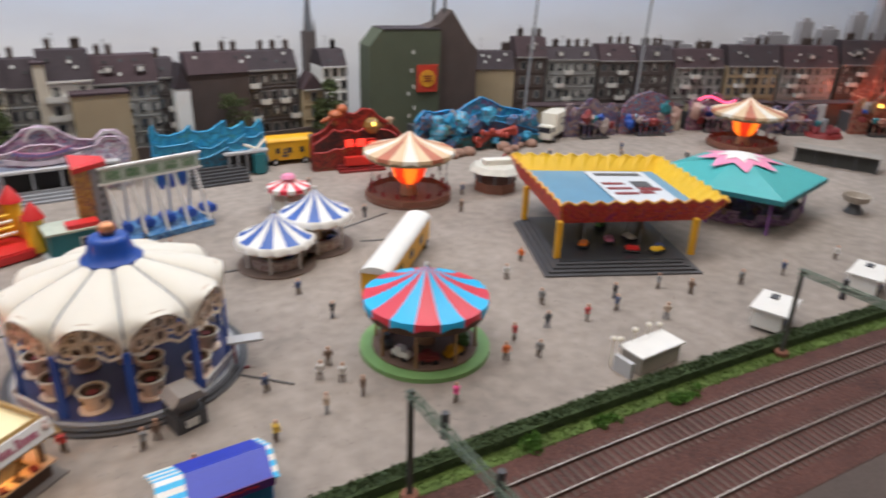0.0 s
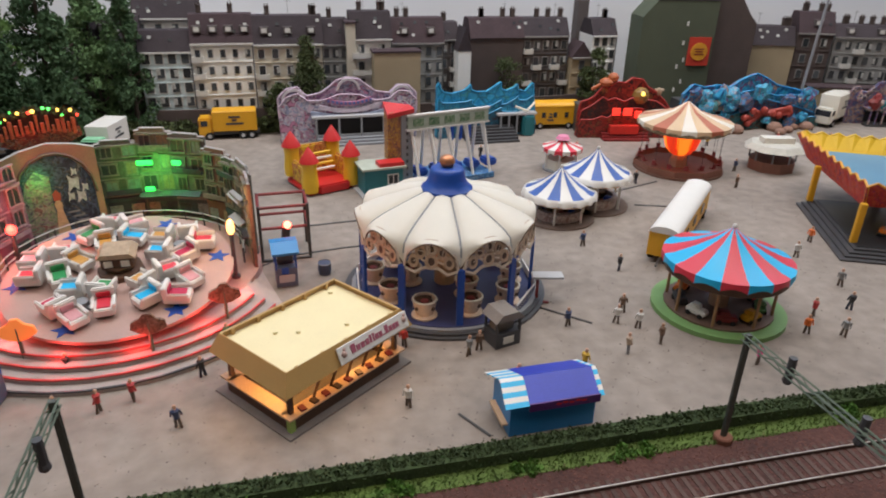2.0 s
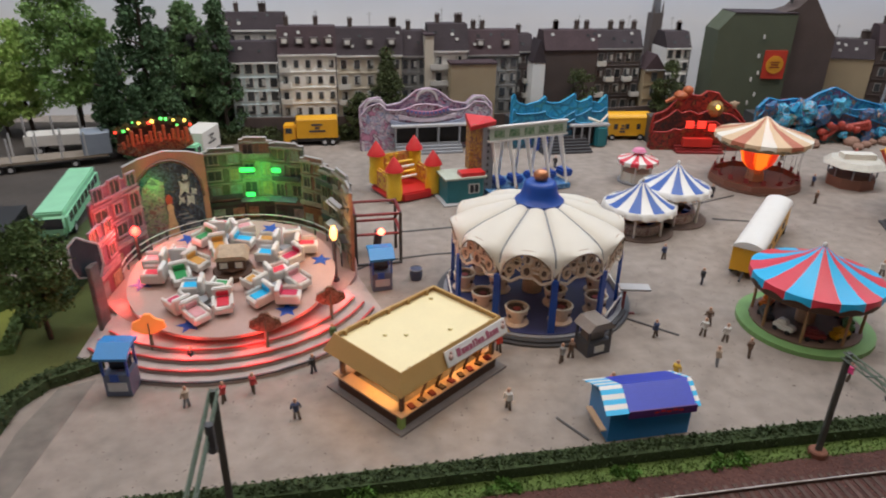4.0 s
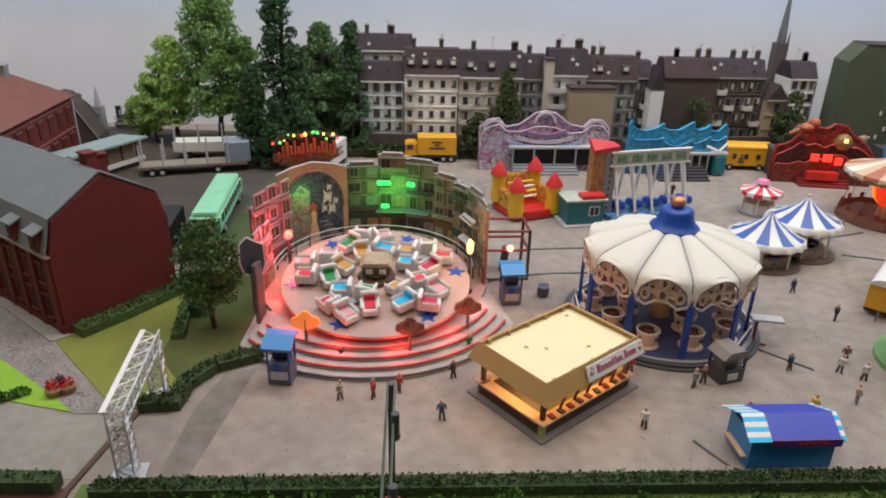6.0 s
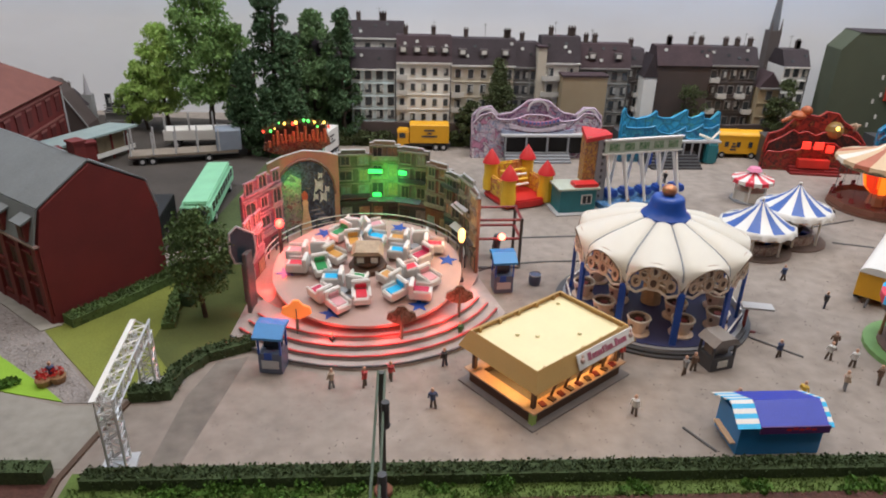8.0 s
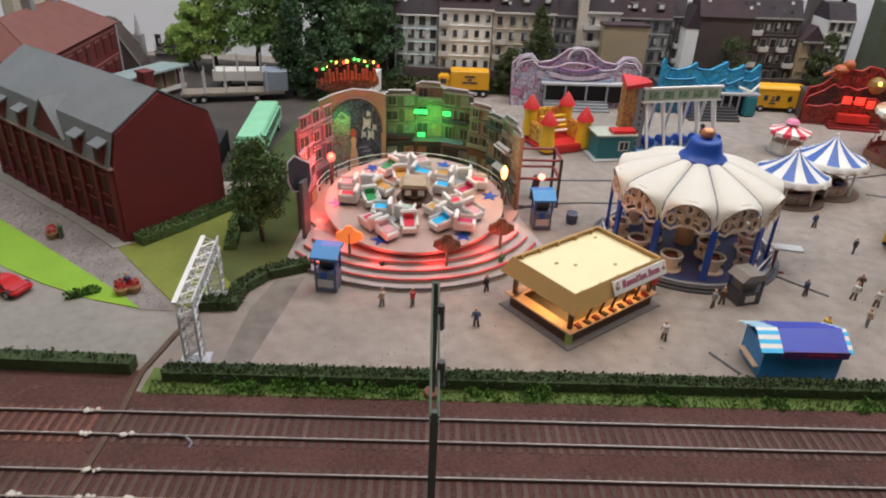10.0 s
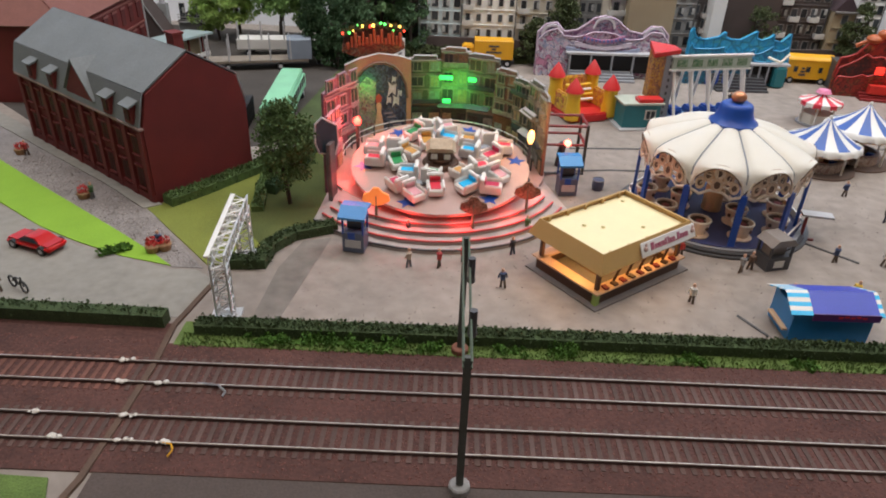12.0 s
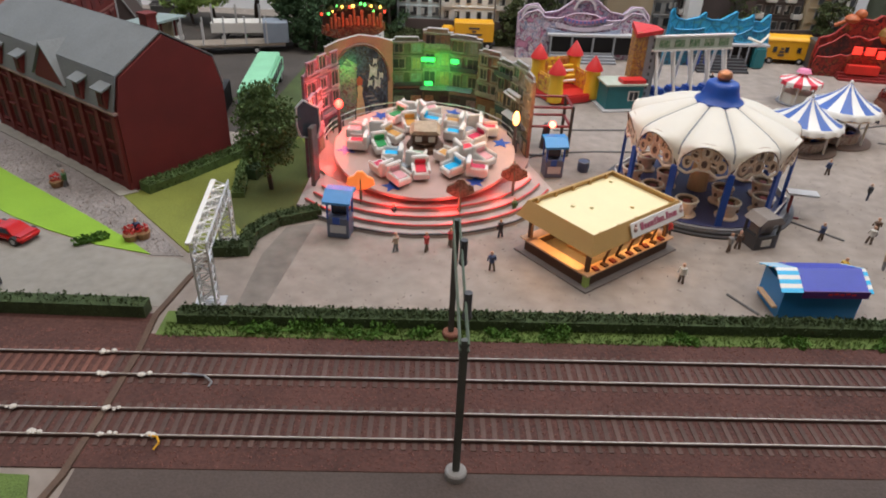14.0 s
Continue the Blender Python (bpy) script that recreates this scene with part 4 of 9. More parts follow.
# chicken stand
def chicken_stand():
    t = thing("snack_stand", -3.9, 33.45, 0, 37, "tan snack stand with cream flat roof and lit counter", "stand")
    t.scale = (0.96, 0.96, 1.0)
    # local x along the long front, local y to the back
    lx, ly = 7.4, 4.9
    bm = bm_new()
    box(bm, 0, 0, 0.05, lx + 1.0, ly + 1.0, 0.1)
    part("base_plate", bm, mat("plate_grey", (0.17, 0.15, 0.14), 0.8), t)
    bm = bm_new()
    for (sx, sy, cx, cy) in ((lx, 0.15, 0, -ly / 2), (lx, 0.15, 0, ly / 2), (0.15, ly, -lx / 2, 0), (0.15, ly, lx / 2, 0)):
        box(bm, cx, cy, 0.45, sx, sy, 0.75)
    part("counter_wall", bm, WOOD_D, t)
    for (sx, sy, cx, cy) in ((lx + 0.5, 0.75, 0, -ly / 2 + 0.1), (lx + 0.5, 0.75, 0, ly / 2 - 0.1), (0.75, ly - 0.6, -lx / 2 + 0.1, 0), (0.75, ly - 0.6, lx / 2 - 0.1, 0)):
        bm = bm_new()
        box(bm, cx, cy, 0.87, sx, sy, 0.09)
        part("counter", bm, WOOD_PALE, t, "pale wooden counter")
    for sx in (-1, 1):
        for sy in (-1, 1):
            bm = bm_new()
            box(bm, sx * (lx / 2 - 0.15), sy * (ly / 2 - 0.15), 1.65, 0.22, 0.22, 1.7)
            part("post", bm, WOOD_D, t)
    r = random.Random(3)
    for i in range(5):
        bm = bm_new()
        tube(bm, (-lx / 2 + 1.6 + i * 1.1, -ly / 2 + 0.2, 1.0), (-lx / 2 + 2.3 + i * 1.1, -ly / 2 + 0.2, 2.3), 0.09, 4)
        part("brace", bm, WOOD_D, t)
    for i in range(9):
        bm = bm_new()
        box(bm, -lx / 2 + 0.7 + i * 0.75, -ly / 2 + 0.0, 0.97, 0.3, 0.4, 0.12, rz=r.uniform(-20, 20))
        part("tray", bm, WOOD_D if i % 2 else RED_DARK, t)
    bm = bm_new()
    box(bm, -lx / 2 - 0.02, -ly / 2 - 0.02, 0.45, 0.3, 0.3, 0.7)
    part("corner_foot", bm, mat("foot_lime", (0.30, 0.42, 0.10), 0.5), t, "lime green painted corner foot")
    bm = bm_new()
    box(bm, 0.4, 0.4, 0.95, 3.4, 1.6, 1.7)
    part("grill", bm, WOOD, t, "brown rotisserie block inside")
    # flared fascia boards
    x0, y0, x1, y1 = lx / 2 + 0.55, ly / 2 + 0.55, lx / 2 + 0.1, ly / 2 + 0.1
    zl, zh = 2.35, 3.35
    for a, b2 in (((-1, -1), (1, -1)), ((1, -1), (1, 1)), ((1, 1), (-1, 1)), ((-1, 1), (-1, -1))):
        bm = bm_new()
        v = [bm.verts.new(p) for p in ((a[0] * x0, a[1] * y0, zl), (b2[0] * x0, b2[1] * y0, zl), (b2[0] * x1, b2[1] * y1, zh), (a[0] * x1, a[1] * y1, zh))]
        bm.faces.new(v)
        thicken(bm, 0.1)
        part("fascia", bm, TAN, t, "tan outward-leaning fascia board")
    bm = bm_new()
    box(bm, 0, 0, 2.95, lx + 0.2, ly + 0.2, 0.1)
    rf = part("roof", bm, CREAM_BOARD, t, "flat cream roof panel")
    for x, y in ((-1.7, 0.9), (-0.9, 0.1), (2.9, 1.9), (1.2, -1.2)):
        bm = bm_new()
        cyl(bm, x, y, 3.0, 3.13, 0.12, seg=8)
        part("screw_cap", bm, CREAM_BOARD, rf)
    for i in range(5):
        for s in (-1, 1):
            bm = bm_new()
            box(bm, -lx / 2 + 0.6 + i * 1.55, s * (ly / 2 + 0.02), 3.14, 0.16, 0.2, 0.3)
            part("bracket", bm, TAN, rf)
    # sign on the front board
    sg = new("sign", None)
    sg.parent = t
    sg.matrix_basis = Matrix.LocRotScale((1.5 * S, (-ly / 2 - 0.44) * S, 2.86 * S), Euler((radians(-24.5), 0, 0)), None)
    bm = bm_new()
    box(bm, 0, 0, 0, 4.9, 0.06, 0.86)
    bevelled(bm, 0.03)
    bd = part("board", bm, WHITE, sg, "white sign board with dark red lettering")
    for i, (x, w, h) in enumerate(((-1.0, 0.28, 0.42), (-0.66, 0.24, 0.28), (-0.36, 0.24, 0.28), (-0.06, 0.24, 0.28), (0.2, 0.14, 0.38), (0.42, 0.12, 0.40), (0.64, 0.22, 0.28), (0.9, 0.2, 0.28), (1.12, 0.14, 0.06), (1.34, 0.22, 0.42), (1.62, 0.22, 0.28), (1.9, 0.22, 0.28), (2.14, 0.18, 0.28))):
        bm = bm_new()
        box(bm, x - 0.5, -0.045, -0.02 + (h - 0.28) / 2, w, 0.03, h)
        part("letter_bar", bm, mat("letter_mauve", (0.36, 0.10, 0.15), 0.5), bd)
    for x in (-2.1, 2.15):
        bm = bm_new()
        ball(bm, x, -0.03, 0.02, 0.16, 1.0, 8)
        ball(bm, x + 0.08, -0.03, 0.22, 0.1, 1.0, 8)
        part("emblem", bm, PINK_PALE, bd)
    return t


chicken_stand()
bulb_light(-5.7, 31.7, 1.9, 0.04, (1.0, 0.55, 0.2), 0.15)
bulb_light(-2.0, 33.4, 1.9, 0.03, (1.0, 0.55, 0.2), 0.15)


# kiosk with blue roof
t = thing("kiosk", 6.22, 28.15, 0, 0.8, "blue sales kiosk with striped awning roof ends", "kiosk")
t.scale = (0.95, 1, 0.97)
bm = bm_new()
box(bm, 0.05, 0, 0.95, 4.4, 2.3, 1.9)
bevelled(bm, 0.02)
part("body", bm, BLUE_SKY, t)


def kiosk_roof(f, x):
    yy = -1.5 + f * 2.95
    return (x + 0.12 * (1 - abs(yy + 0.1)), yy, 2.55 - abs(yy + 0.1) * 0.44)


bm = bm_new()
v = [bm.verts.new(p) for p in (kiosk_roof(0, -1.3), kiosk_roof(0, 2.25), kiosk_roof(0.475, 2.25), kiosk_roof(0.475, -1.3), kiosk_roof(1, -1.3), kiosk_roof(1, 2.25))]
bm.faces.new((v[0], v[1], v[2], v[3]))
bm.faces.new((v[3], v[2], v[5], v[4]))
thicken(bm, 0.08)
part("roof", bm, mat("roof_ultramarine", (0.028, 0.05, 0.42), 0.4, vary=0.12), t)
for xa, xb, n in ((-2.5, -1.31, 12), (2.26, 2.5, 12)):
    for i in range(n):
        f0, f1 = i / n, (i + 1) / n
        bm = bm_new()
        bm.faces.new([bm.verts.new(p) for p in (kiosk_roof(f0, xa), kiosk_roof(f0, xb), kiosk_roof(f1, xb), kiosk_roof(f1, xa))])
        thicken(bm, 0.05)
        part("awning_stripe", bm, WHITE if i % 2 else CYAN, t)
bm = bm_new()
box(bm, 0.45, -1.47, 1.8, 3.6, 0.08, 0.42)
fs = part("fascia", bm, mat("fascia_plum", (0.085, 0.02, 0.15), 0.4), t, "dark plum fascia with red ornament")
for i in range(5):
    bm = bm_new()
    box(bm, 0.1 + i * 0.32, -1.51, 1.83 + 0.05 * (i % 2), 0.24, 0.03, 0.1)
    part("ornament", bm, RED, fs)
bm = bm_new()
box(bm, -2.32, -0.1, 0.62, 0.3, 1.8, 0.1)
part("counter", bm, WOOD_PALE, t)


# dance ride on its round deck
def spin_ride():
    t = thing("spinning_ride", -14.6, 44.8, 0, 0, "round spinning ride with cars, painted panels and red lights", "ride")
    for i in range(4):
        bm = bm_new()
        r = 10.5 - 0.66 * i
        pts = []
        for k in range(13):
            a = radians(222 + 112 * k / 12)
            pts.append((r * math.cos(a), r * math.sin(a)))
        pts += [(8.0 - 0.3 * i, 1.0), (-7.4 + 0.3 * i, 1.0)]
        slab(bm, pts, 0.25 * i, 0.25 * (i + 1) - 0.02)
        st = part("step", bm, mat("step_rose_grey", (0.38, 0.325, 0.305), 0.6, vary=0.25, blotch=60), t)
        bm = bm_new()
        inner = [(p[0] * 0.992, p[1] * 0.992) for p in pts[:13]]
        slab(bm, [(p[0] * 1.004, p[1] * 1.004) for p in pts[:13]] + inner[::-1], 0.25 * (i + 1) - 0.06, 0.25 * (i + 1) + 0.02)
        part("nosing", bm, mat("nosing_red", (0.50, 0.05, 0.045), 0.5) if i else GREY_D, st)
    bm = bm_new()
    cyl(bm, 0, 1.2, 0.0, 1.0, 8.1, seg=40)
    part("deck", bm, mat("deck_board", (0.42, 0.25, 0.22), 0.5, vary=0.2, blotch=40), t)
    # tilted turntable
    disc = new("turntable", None)
    disc.parent = t
    disc.matrix_basis = Matrix.LocRotScale((0.35 * S, -2.0 * S, 2.4 * S), Euler((radians(8), 0, 0)), None)
    # added dark red ring, coloured as the shaded, red-lit gap below the table
    bm = bm_new()
    cyl(bm, 0, 0, -0.9, -0.2, 4.7, 5.0, 48)
    part("drive_ring", bm, mat("drive_ring_red", (0.13, 0.035, 0.03), 0.5), disc)
    bm = bm_new()
    cyl(bm, 0, 0, -0.2, 0, 6.25, seg=56)
    top = part("table_top", bm, PINK_PALE, disc, "pale pink table top with blue stars")
    for k in range(6):
        a = radians(60 * k + 8)
        bm = bm_new()
        pts = []
        for j in range(10):
            rr = 0.7 if j % 2 == 0 else 0.3
            pts.append((5.4 * math.cos(a) + rr * math.cos(a + j * math.pi / 5), 5.4 * math.sin(a) + rr * math.sin(a + j * math.pi / 5)))
        slab(bm, pts, 0.004, 0.03)
        part("star", bm, BLUE, disc)
    bm = bm_new()
    lathe(bm, [(1.3, 0), (1.25, 0.3), (0.8, 0.4), (0.75, 0.6), (1.0, 0.65), (1.0, 0.7), (0.02, 0.75)], 8)
    part("hub", bm, WOOD_D, disc)
    bm = bm_new()
    box(bm, 0, 0, 0.95, 1.7, 1.3, 0.7)
    part("hub_hut", bm, WOOD_D, disc)
    bm = bm_new()
    upright(bm, [(-1.05, 1.3), (1.05, 1.3), (0.75, 1.6), (-0.75, 1.6)], -0.75, 0.75)
    part("hub_roof", bm, mat("hub_roof_tan", (0.40, 0.30, 0.20), 0.6, vary=0.3, blotch=200), disc)
    for hx in (-0.45, 0.45):
        bm = bm_new()
        box(bm, hx, -0.67, 0.95, 0.45, 0.08, 0.4)
        part("hub_window", bm, CREAM, disc)
    cols = [RED_VINYL, mat("seat_green", (0.03, 0.26, 0.08), 0.4), mat("seat_gold", (0.55, 0.28, 0.06), 0.4), CYAN, mat("seat_crimson", (0.48, 0.02, 0.07), 0.4), mat("seat_rose", (0.62, 0.30, 0.32), 0.4)]
    car_mesh = {}
    r = random.Random(12)
    for k in range(5):
        ac = radians(72 * k + 30)
        cx, cy = 3.6 * math.cos(ac), 3.6 * math.sin(ac)
        bm = bm_new()
        for j in range(5):
            aj = radians(72 * j + 40 * k)
            tube(bm, (cx, cy, 0.15), (cx + 1.35 * math.cos(aj), cy + 1.35 * math.sin(aj), 0.15), 0.12, 5)
        cyl(bm, cx, cy, 0, 0.5, 0.35, seg=10)
        part("cross_arm", bm, GREY, disc)
        for j in range(5):
            aj = radians(72 * j + 40 * k)
            x, y = cx + 1.35 * math.cos(aj), cy + 1.35 * math.sin(aj)
            car = new("ride_car", None)
            car.parent = disc
            car.matrix_basis = pose(x * S, y * S, 0.1 * S, 0, 0, math.degrees(aj) + r.uniform(-70, 70)) @ Matrix.Diagonal((1.12, 1.12, 1.1, 1))
            if "body" not in car_mesh:
                bm = bm_new()
                box(bm, 0, 0, 0.3, 1.25, 0.95, 0.42)
                box(bm, -0.5, 0, 0.72, 0.24, 1.0, 0.7)
                box(bm, 0.1, 0.46, 0.58, 1.0, 0.14, 0.34)
                box(bm, 0.1, -0.46, 0.58, 1.0, 0.14, 0.34)
                bevelled(bm, 0.06, 2)
                car_mesh["body"] = mesh_of("shell", bm, WHITE, True)
                bm = bm_new()
                box(bm, 0, 0, 0.06, 0.8, 0.7, 0.12)
                car_mesh["foot"] = mesh_of("foot", bm, GREY_D)
                for i, c in enumerate(cols):
                    bm = bm_new()
                    box(bm, 0.05, 0, 0.52, 0.8, 0.6, 0.1)
                    box(bm, -0.36, 0, 0.74, 0.08, 0.62, 0.3)
                    bevelled(bm, 0.03)
                    car_mesh[i] = mesh_of("seat", bm, c)
            for nm, key in (("shell", "body"), ("foot", "foot"), ("seat", (k * 5 + j) % 6)):
                o = new(nm, car_mesh[key])
                o.parent = car
    # back panels, a ring of painted house fronts
    stone = mat("moulding_stone", (0.20, 0.19, 0.155), 0.6, vary=0.4, blotch=150)
    shop = [mat("shop_green", (0.05, 0.085, 0.06), 0.6, vary=0.5, blotch=120), mat("shop_teal", (0.035, 0.07, 0.07), 0.6, vary=0.5, blotch=120), mat("shop_rust", (0.16, 0.075, 0.045), 0.6, vary=0.5, blotch=120), mat("shop_ink", (0.03, 0.035, 0.045), 0.6, vary=0.4, blotch=120)]
    fronts = [mat("front_sage", (0.095, 0.11, 0.08), 0.7, vary=0.45, blotch=110), mat("front_ochre", (0.21, 0.19, 0.12), 0.7, vary=0.45, blotch=110), mat("front_stone", (0.13, 0.14, 0.12), 0.7, vary=0.45, blotch=110), mat("front_umber", (0.17, 0.10, 0.075), 0.7, vary=0.45, blotch=110), mat("front_moss", (0.07, 0.085, 0.065), 0.7, vary=0.45, blotch=110)]
    rose, rose_p = mat("front_rose", (0.24, 0.105, 0.15), 0.7, vary=0.4, blotch=110), mat("moulding_rose", (0.38, 0.22, 0.26), 0.6, vary=0.3, blotch=150)
    glass = [mat("painted_glass_dark", (0.03, 0.04, 0.04), 0.4, vary=0.6, blotch=220), mat("painted_glass_grey", (0.20, 0.23, 0.23), 0.4, vary=0.5, blotch=220), mat("painted_glass_tan", (0.30, 0.22, 0.13), 0.4, vary=0.5, blotch=220)]
    rp = random.Random(31)
    # x, y, turn, width, height, kind of front
    flats = [(-7.4, -1.0, 262, 3.8, 5.6, "rose"), (-7.4, 3.2, 246, 4.8, 7.0, "rose"), (-5.0, 7.6, 206, 5.6, 7.5, "arch"), (-1.3, 10.0, 190, 2.9, 6.9, 0), (1.2, 10.2, 178, 2.5, 7.6, 1), (3.5, 9.4, 160, 2.7, 7.3, 2), (5.5, 7.7, 142, 2.5, 6.6, 3), (6.7, 5.5, 124, 2.6, 6.4, 4), (7.4, 3.0, 110, 2.8, 7.0, 2), (7.7, 0.7, 98, 1.9, 6.9, 3)]
    for i, (x, y, rz, w, h, kind) in enumerate(flats):
        pn = new("back_panel", None)
        pn.parent = t
        pn.matrix_basis = pose(x * S, y * S, 0, 0, 0, rz)
        bm = bm_new()
        if kind == "arch":
            pr = [(-w / 2, 0.2), (w / 2, 0.2), (w / 2, h - 0.7), (w * 0.3, h - 0.3), (0, h), (-w * 0.3, h - 0.3), (-w / 2, h - 0.7)]
        elif kind == "rose":
            pr = [(-w / 2, 0.2), (w / 2, 0.2), (w / 2, h - 0.9), (w * 0.4, h - 0.75), (w * 0.22, h - 0.2), (0.05, h), (-w * 0.2, h - 0.25), (-w * 0.42, h - 1.0), (-w / 2, h - 1.5)]
        else:
            a = rp.uniform(0.1, 0.35)
            pr = [(-w / 2, 0.2), (w / 2, 0.2), (w / 2, h - a), (w * 0.36, h - a + 0.06), (w * 0.34, h), (-w * 0.3, h - 0.04), (-w * 0.32, h - a * 1.5), (-w / 2, h - a * 1.6)]
        upright(bm, pr, -0.1, 0.1)
        part("flat", bm, mat("arch_brown", (0.38, 0.19, 0.14), 0.6, vary=0.2, blotch=60) if kind == "arch" else rose if kind == "rose" else fronts[kind], pn)
        bm = bm_new()
        for q0, q1 in zip(pr[2:], pr[3:]):
            tube(bm, (q0[0], 0, q0[1]), (q1[0], 0, q1[1]), 0.085, 4)
        part("edge_trim", bm, rose_p if kind == "rose" else GREY_L, pn)
        if kind == "arch":
            def lancet(k, z0, zs, rise, n=9):
                return [(-k, z0), (k, z0)] + [(k * math.cos(math.pi * q / n), zs + rise * math.sin(math.pi * q / n) ** 0.9) for q in range(n + 1)]
            bm = bm_new()
            upright(bm, lancet(w * 0.42, 0.5, 3.7, 3.0), 0.12, 0.17)
            pic = part("arch_picture", bm, patchwork("art_night", [(0.012, 0.018, 0.045), (0.025, 0.035, 0.085), (0.06, 0.085, 0.16), (0.02, 0.02, 0.03), (0.14, 0.13, 0.16)], 90), pn)
            bm = bm_new()
            upright(bm, [(0.1, 0.7), (2.1, 0.7), (2.15, 3.9), (1.75, 5.1), (1.1, 5.8), (0.3, 5.3), (0.4, 3.2)], 0.175, 0.2)
            part("picture_left_half", bm, patchwork("art_crowd", [(0.10, 0.07, 0.10), (0.26, 0.22, 0.24), (0.16, 0.22, 0.14), (0.34, 0.28, 0.27), (0.20, 0.08, 0.09)], 120), pic)
            bm = bm_new()
            upright(bm, [(-0.35, 0.8), (0.55, 0.8), (0.4, 2.1), (0.28, 2.9), (0.36, 3.4), (0.1, 3.75), (-0.12, 3.4), (-0.08, 2.8), (-0.25, 1.9)], 0.2, 0.24)
            part("picture_gown", bm, mat("picture_cream", (0.55, 0.36, 0.24), 0.6, vary=0.25, blotch=200), pic)
            bm = bm_new()
            upright(bm, [(-0.1, 3.6), (0.32, 3.6), (0.36, 4.1), (0.1, 4.35), (-0.14, 4.05)], 0.2, 0.25)
            part("picture_rosette", bm, mat("picture_red", (0.42, 0.07, 0.05), 0.6), pic)
            for px, pz, sc in ((-1.0, 4.6, 0.62), (-1.35, 3.6, 0.5), (-0.75, 3.7, 0.36), (-1.7, 4.2, 0.34), (-1.2, 5.4, 0.3)):
                bm = bm_new()
                upright(bm, [(px - sc * 0.6, pz - sc * 0.9), (px - sc * 0.1, pz - sc * 0.4), (px + sc * 0.55, pz - sc), (px + sc * 0.3, pz + sc * 0.2), (px + sc * 0.4, pz + sc), (px - sc * 0.1, pz + sc * 0.5), (px - sc * 0.7, pz + sc * 0.6)], 0.175, 0.2)
                part("picture_splash", bm, mat("picture_white", (0.48, 0.50, 0.56), 0.6, vary=0.4, blotch=260), pic)
            for k in range(5):
                bm = bm_new()
                box(bm, -0.75 - 0.25 * k, 0.19, 2.6 - 0.36 * k, 0.75, 0.03, 0.12, rz=0)
                part("picture_stair", bm, mat("picture_stair_grey", (0.20, 0.20, 0.25), 0.6), pic)
            bm = bm_new()
            rim = lancet(w * 0.44, 0.5, 3.7, 3.15)[2:]
            for q0, q1 in zip(rim, rim[1:]):
                tube(bm, (q0[0], 0.14, q0[1]), (q1[0], 0.14, q1[1]), 0.1, 4)
            part("arch_moulding", bm, mat("arch_edge", (0.16, 0.09, 0.07), 0.6), pn)
            continue
        trim_m = rose_p if kind == "rose" else stone
        floors = 3 if h > 6.0 else 2
        gh = (h - 3.0) / floors if kind != "rose" else (h - 2.6) / floors
        # shop floor with sign board
        bm = bm_new()
        box(bm, 0, 0.12, 1.7, w * 0.86, 0.08, 1.3)
        sf = part("shop_front", bm, mat("front_wine", (0.20, 0.05, 0.08), 0.6, vary=0.4, blotch=120) if kind == "rose" else shop[i % 4], pn)
        for k in (-0.25, 0.25):
            bm = bm_new()
            box(bm, w * k, 0.18, 1.6, w * 0.3, 0.05, 0.9)
            part("shop_window", bm, glass[(i + int(k * 4)) % 3], sf)
        bm = bm_new()
        box(bm, 0, 0.16, 2.5, w * 0.92, 0.16, 0.3)
        part("sign_board", bm, [shop[0], stone, shop[2], shop[1]][i % 4] if kind != "rose" else rose_p, pn)
        for f in range(floors):
            zc = 2.9 + gh * (f + 0.45)
            bm = bm_new()
            box(bm, 0, 0.14, 2.78 + gh * f, w * 0.98, 0.14, 0.09)
            part("string_course", bm, trim_m, pn)
            cols_n = 2 if w < 4 else 3
            for c in range(cols_n):
                xx = -w / 2 + w * (c + 0.5) / cols_n
                ww, hh = w / cols_n * rp.uniform(0.42, 0.7), gh * rp.uniform(0.5, 0.74)
                bm = bm_new()
                if kind == "rose":
                    upright(bm, [(xx - ww / 2, zc - hh / 2), (xx + ww / 2, zc - hh / 2), (xx + ww / 2, zc + hh * 0.2), (xx, zc + hh * 0.6), (xx - ww / 2, zc + hh * 0.2)], 0.1, 0.16)
                else:
                    box(bm, xx, 0.13, zc, ww, 0.06, hh)
                wn = part("painted_window", bm, glass[0] if kind == "rose" or rp.random() < 0.5 else glass[rp.randrange(3)], pn)
                bm = bm_new()
                for sd in (-1, 1):
                    box(bm, xx + sd * (ww / 2 + 0.05), 0.16, zc, 0.09, 0.12, hh + 0.1)
                box(bm, xx, 0.17, zc + hh / 2 + 0.06, ww + 0.28, 0.16, 0.11)
                box(bm, xx, 0.18, zc - hh / 2 - 0.05, ww + 0.24, 0.2, 0.09)
                box(bm, xx, 0.16, zc, 0.05, 0.08, hh)
                part("moulding", bm, trim_m, wn)
            if kind not in ("rose",) and (i + f) % 3 == 0:
                bm = bm_new()
                box(bm, 0, 0.4, zc - gh * 0.34, w * 0.8, 0.55, 0.08)
                box(bm, 0, 0.66, zc - gh * 0.2, w * 0.8, 0.05, 0.3)
                part("balcony", bm, shop[3] if i % 2 else stone, pn)
        bm = bm_new()
        box(bm, 0, 0.16, h - (0.95 if kind == "rose" else 0.42), w * (0.6 if kind == "rose" else 0.98), 0.26, 0.14)
        part("cornice", bm, trim_m, pn)
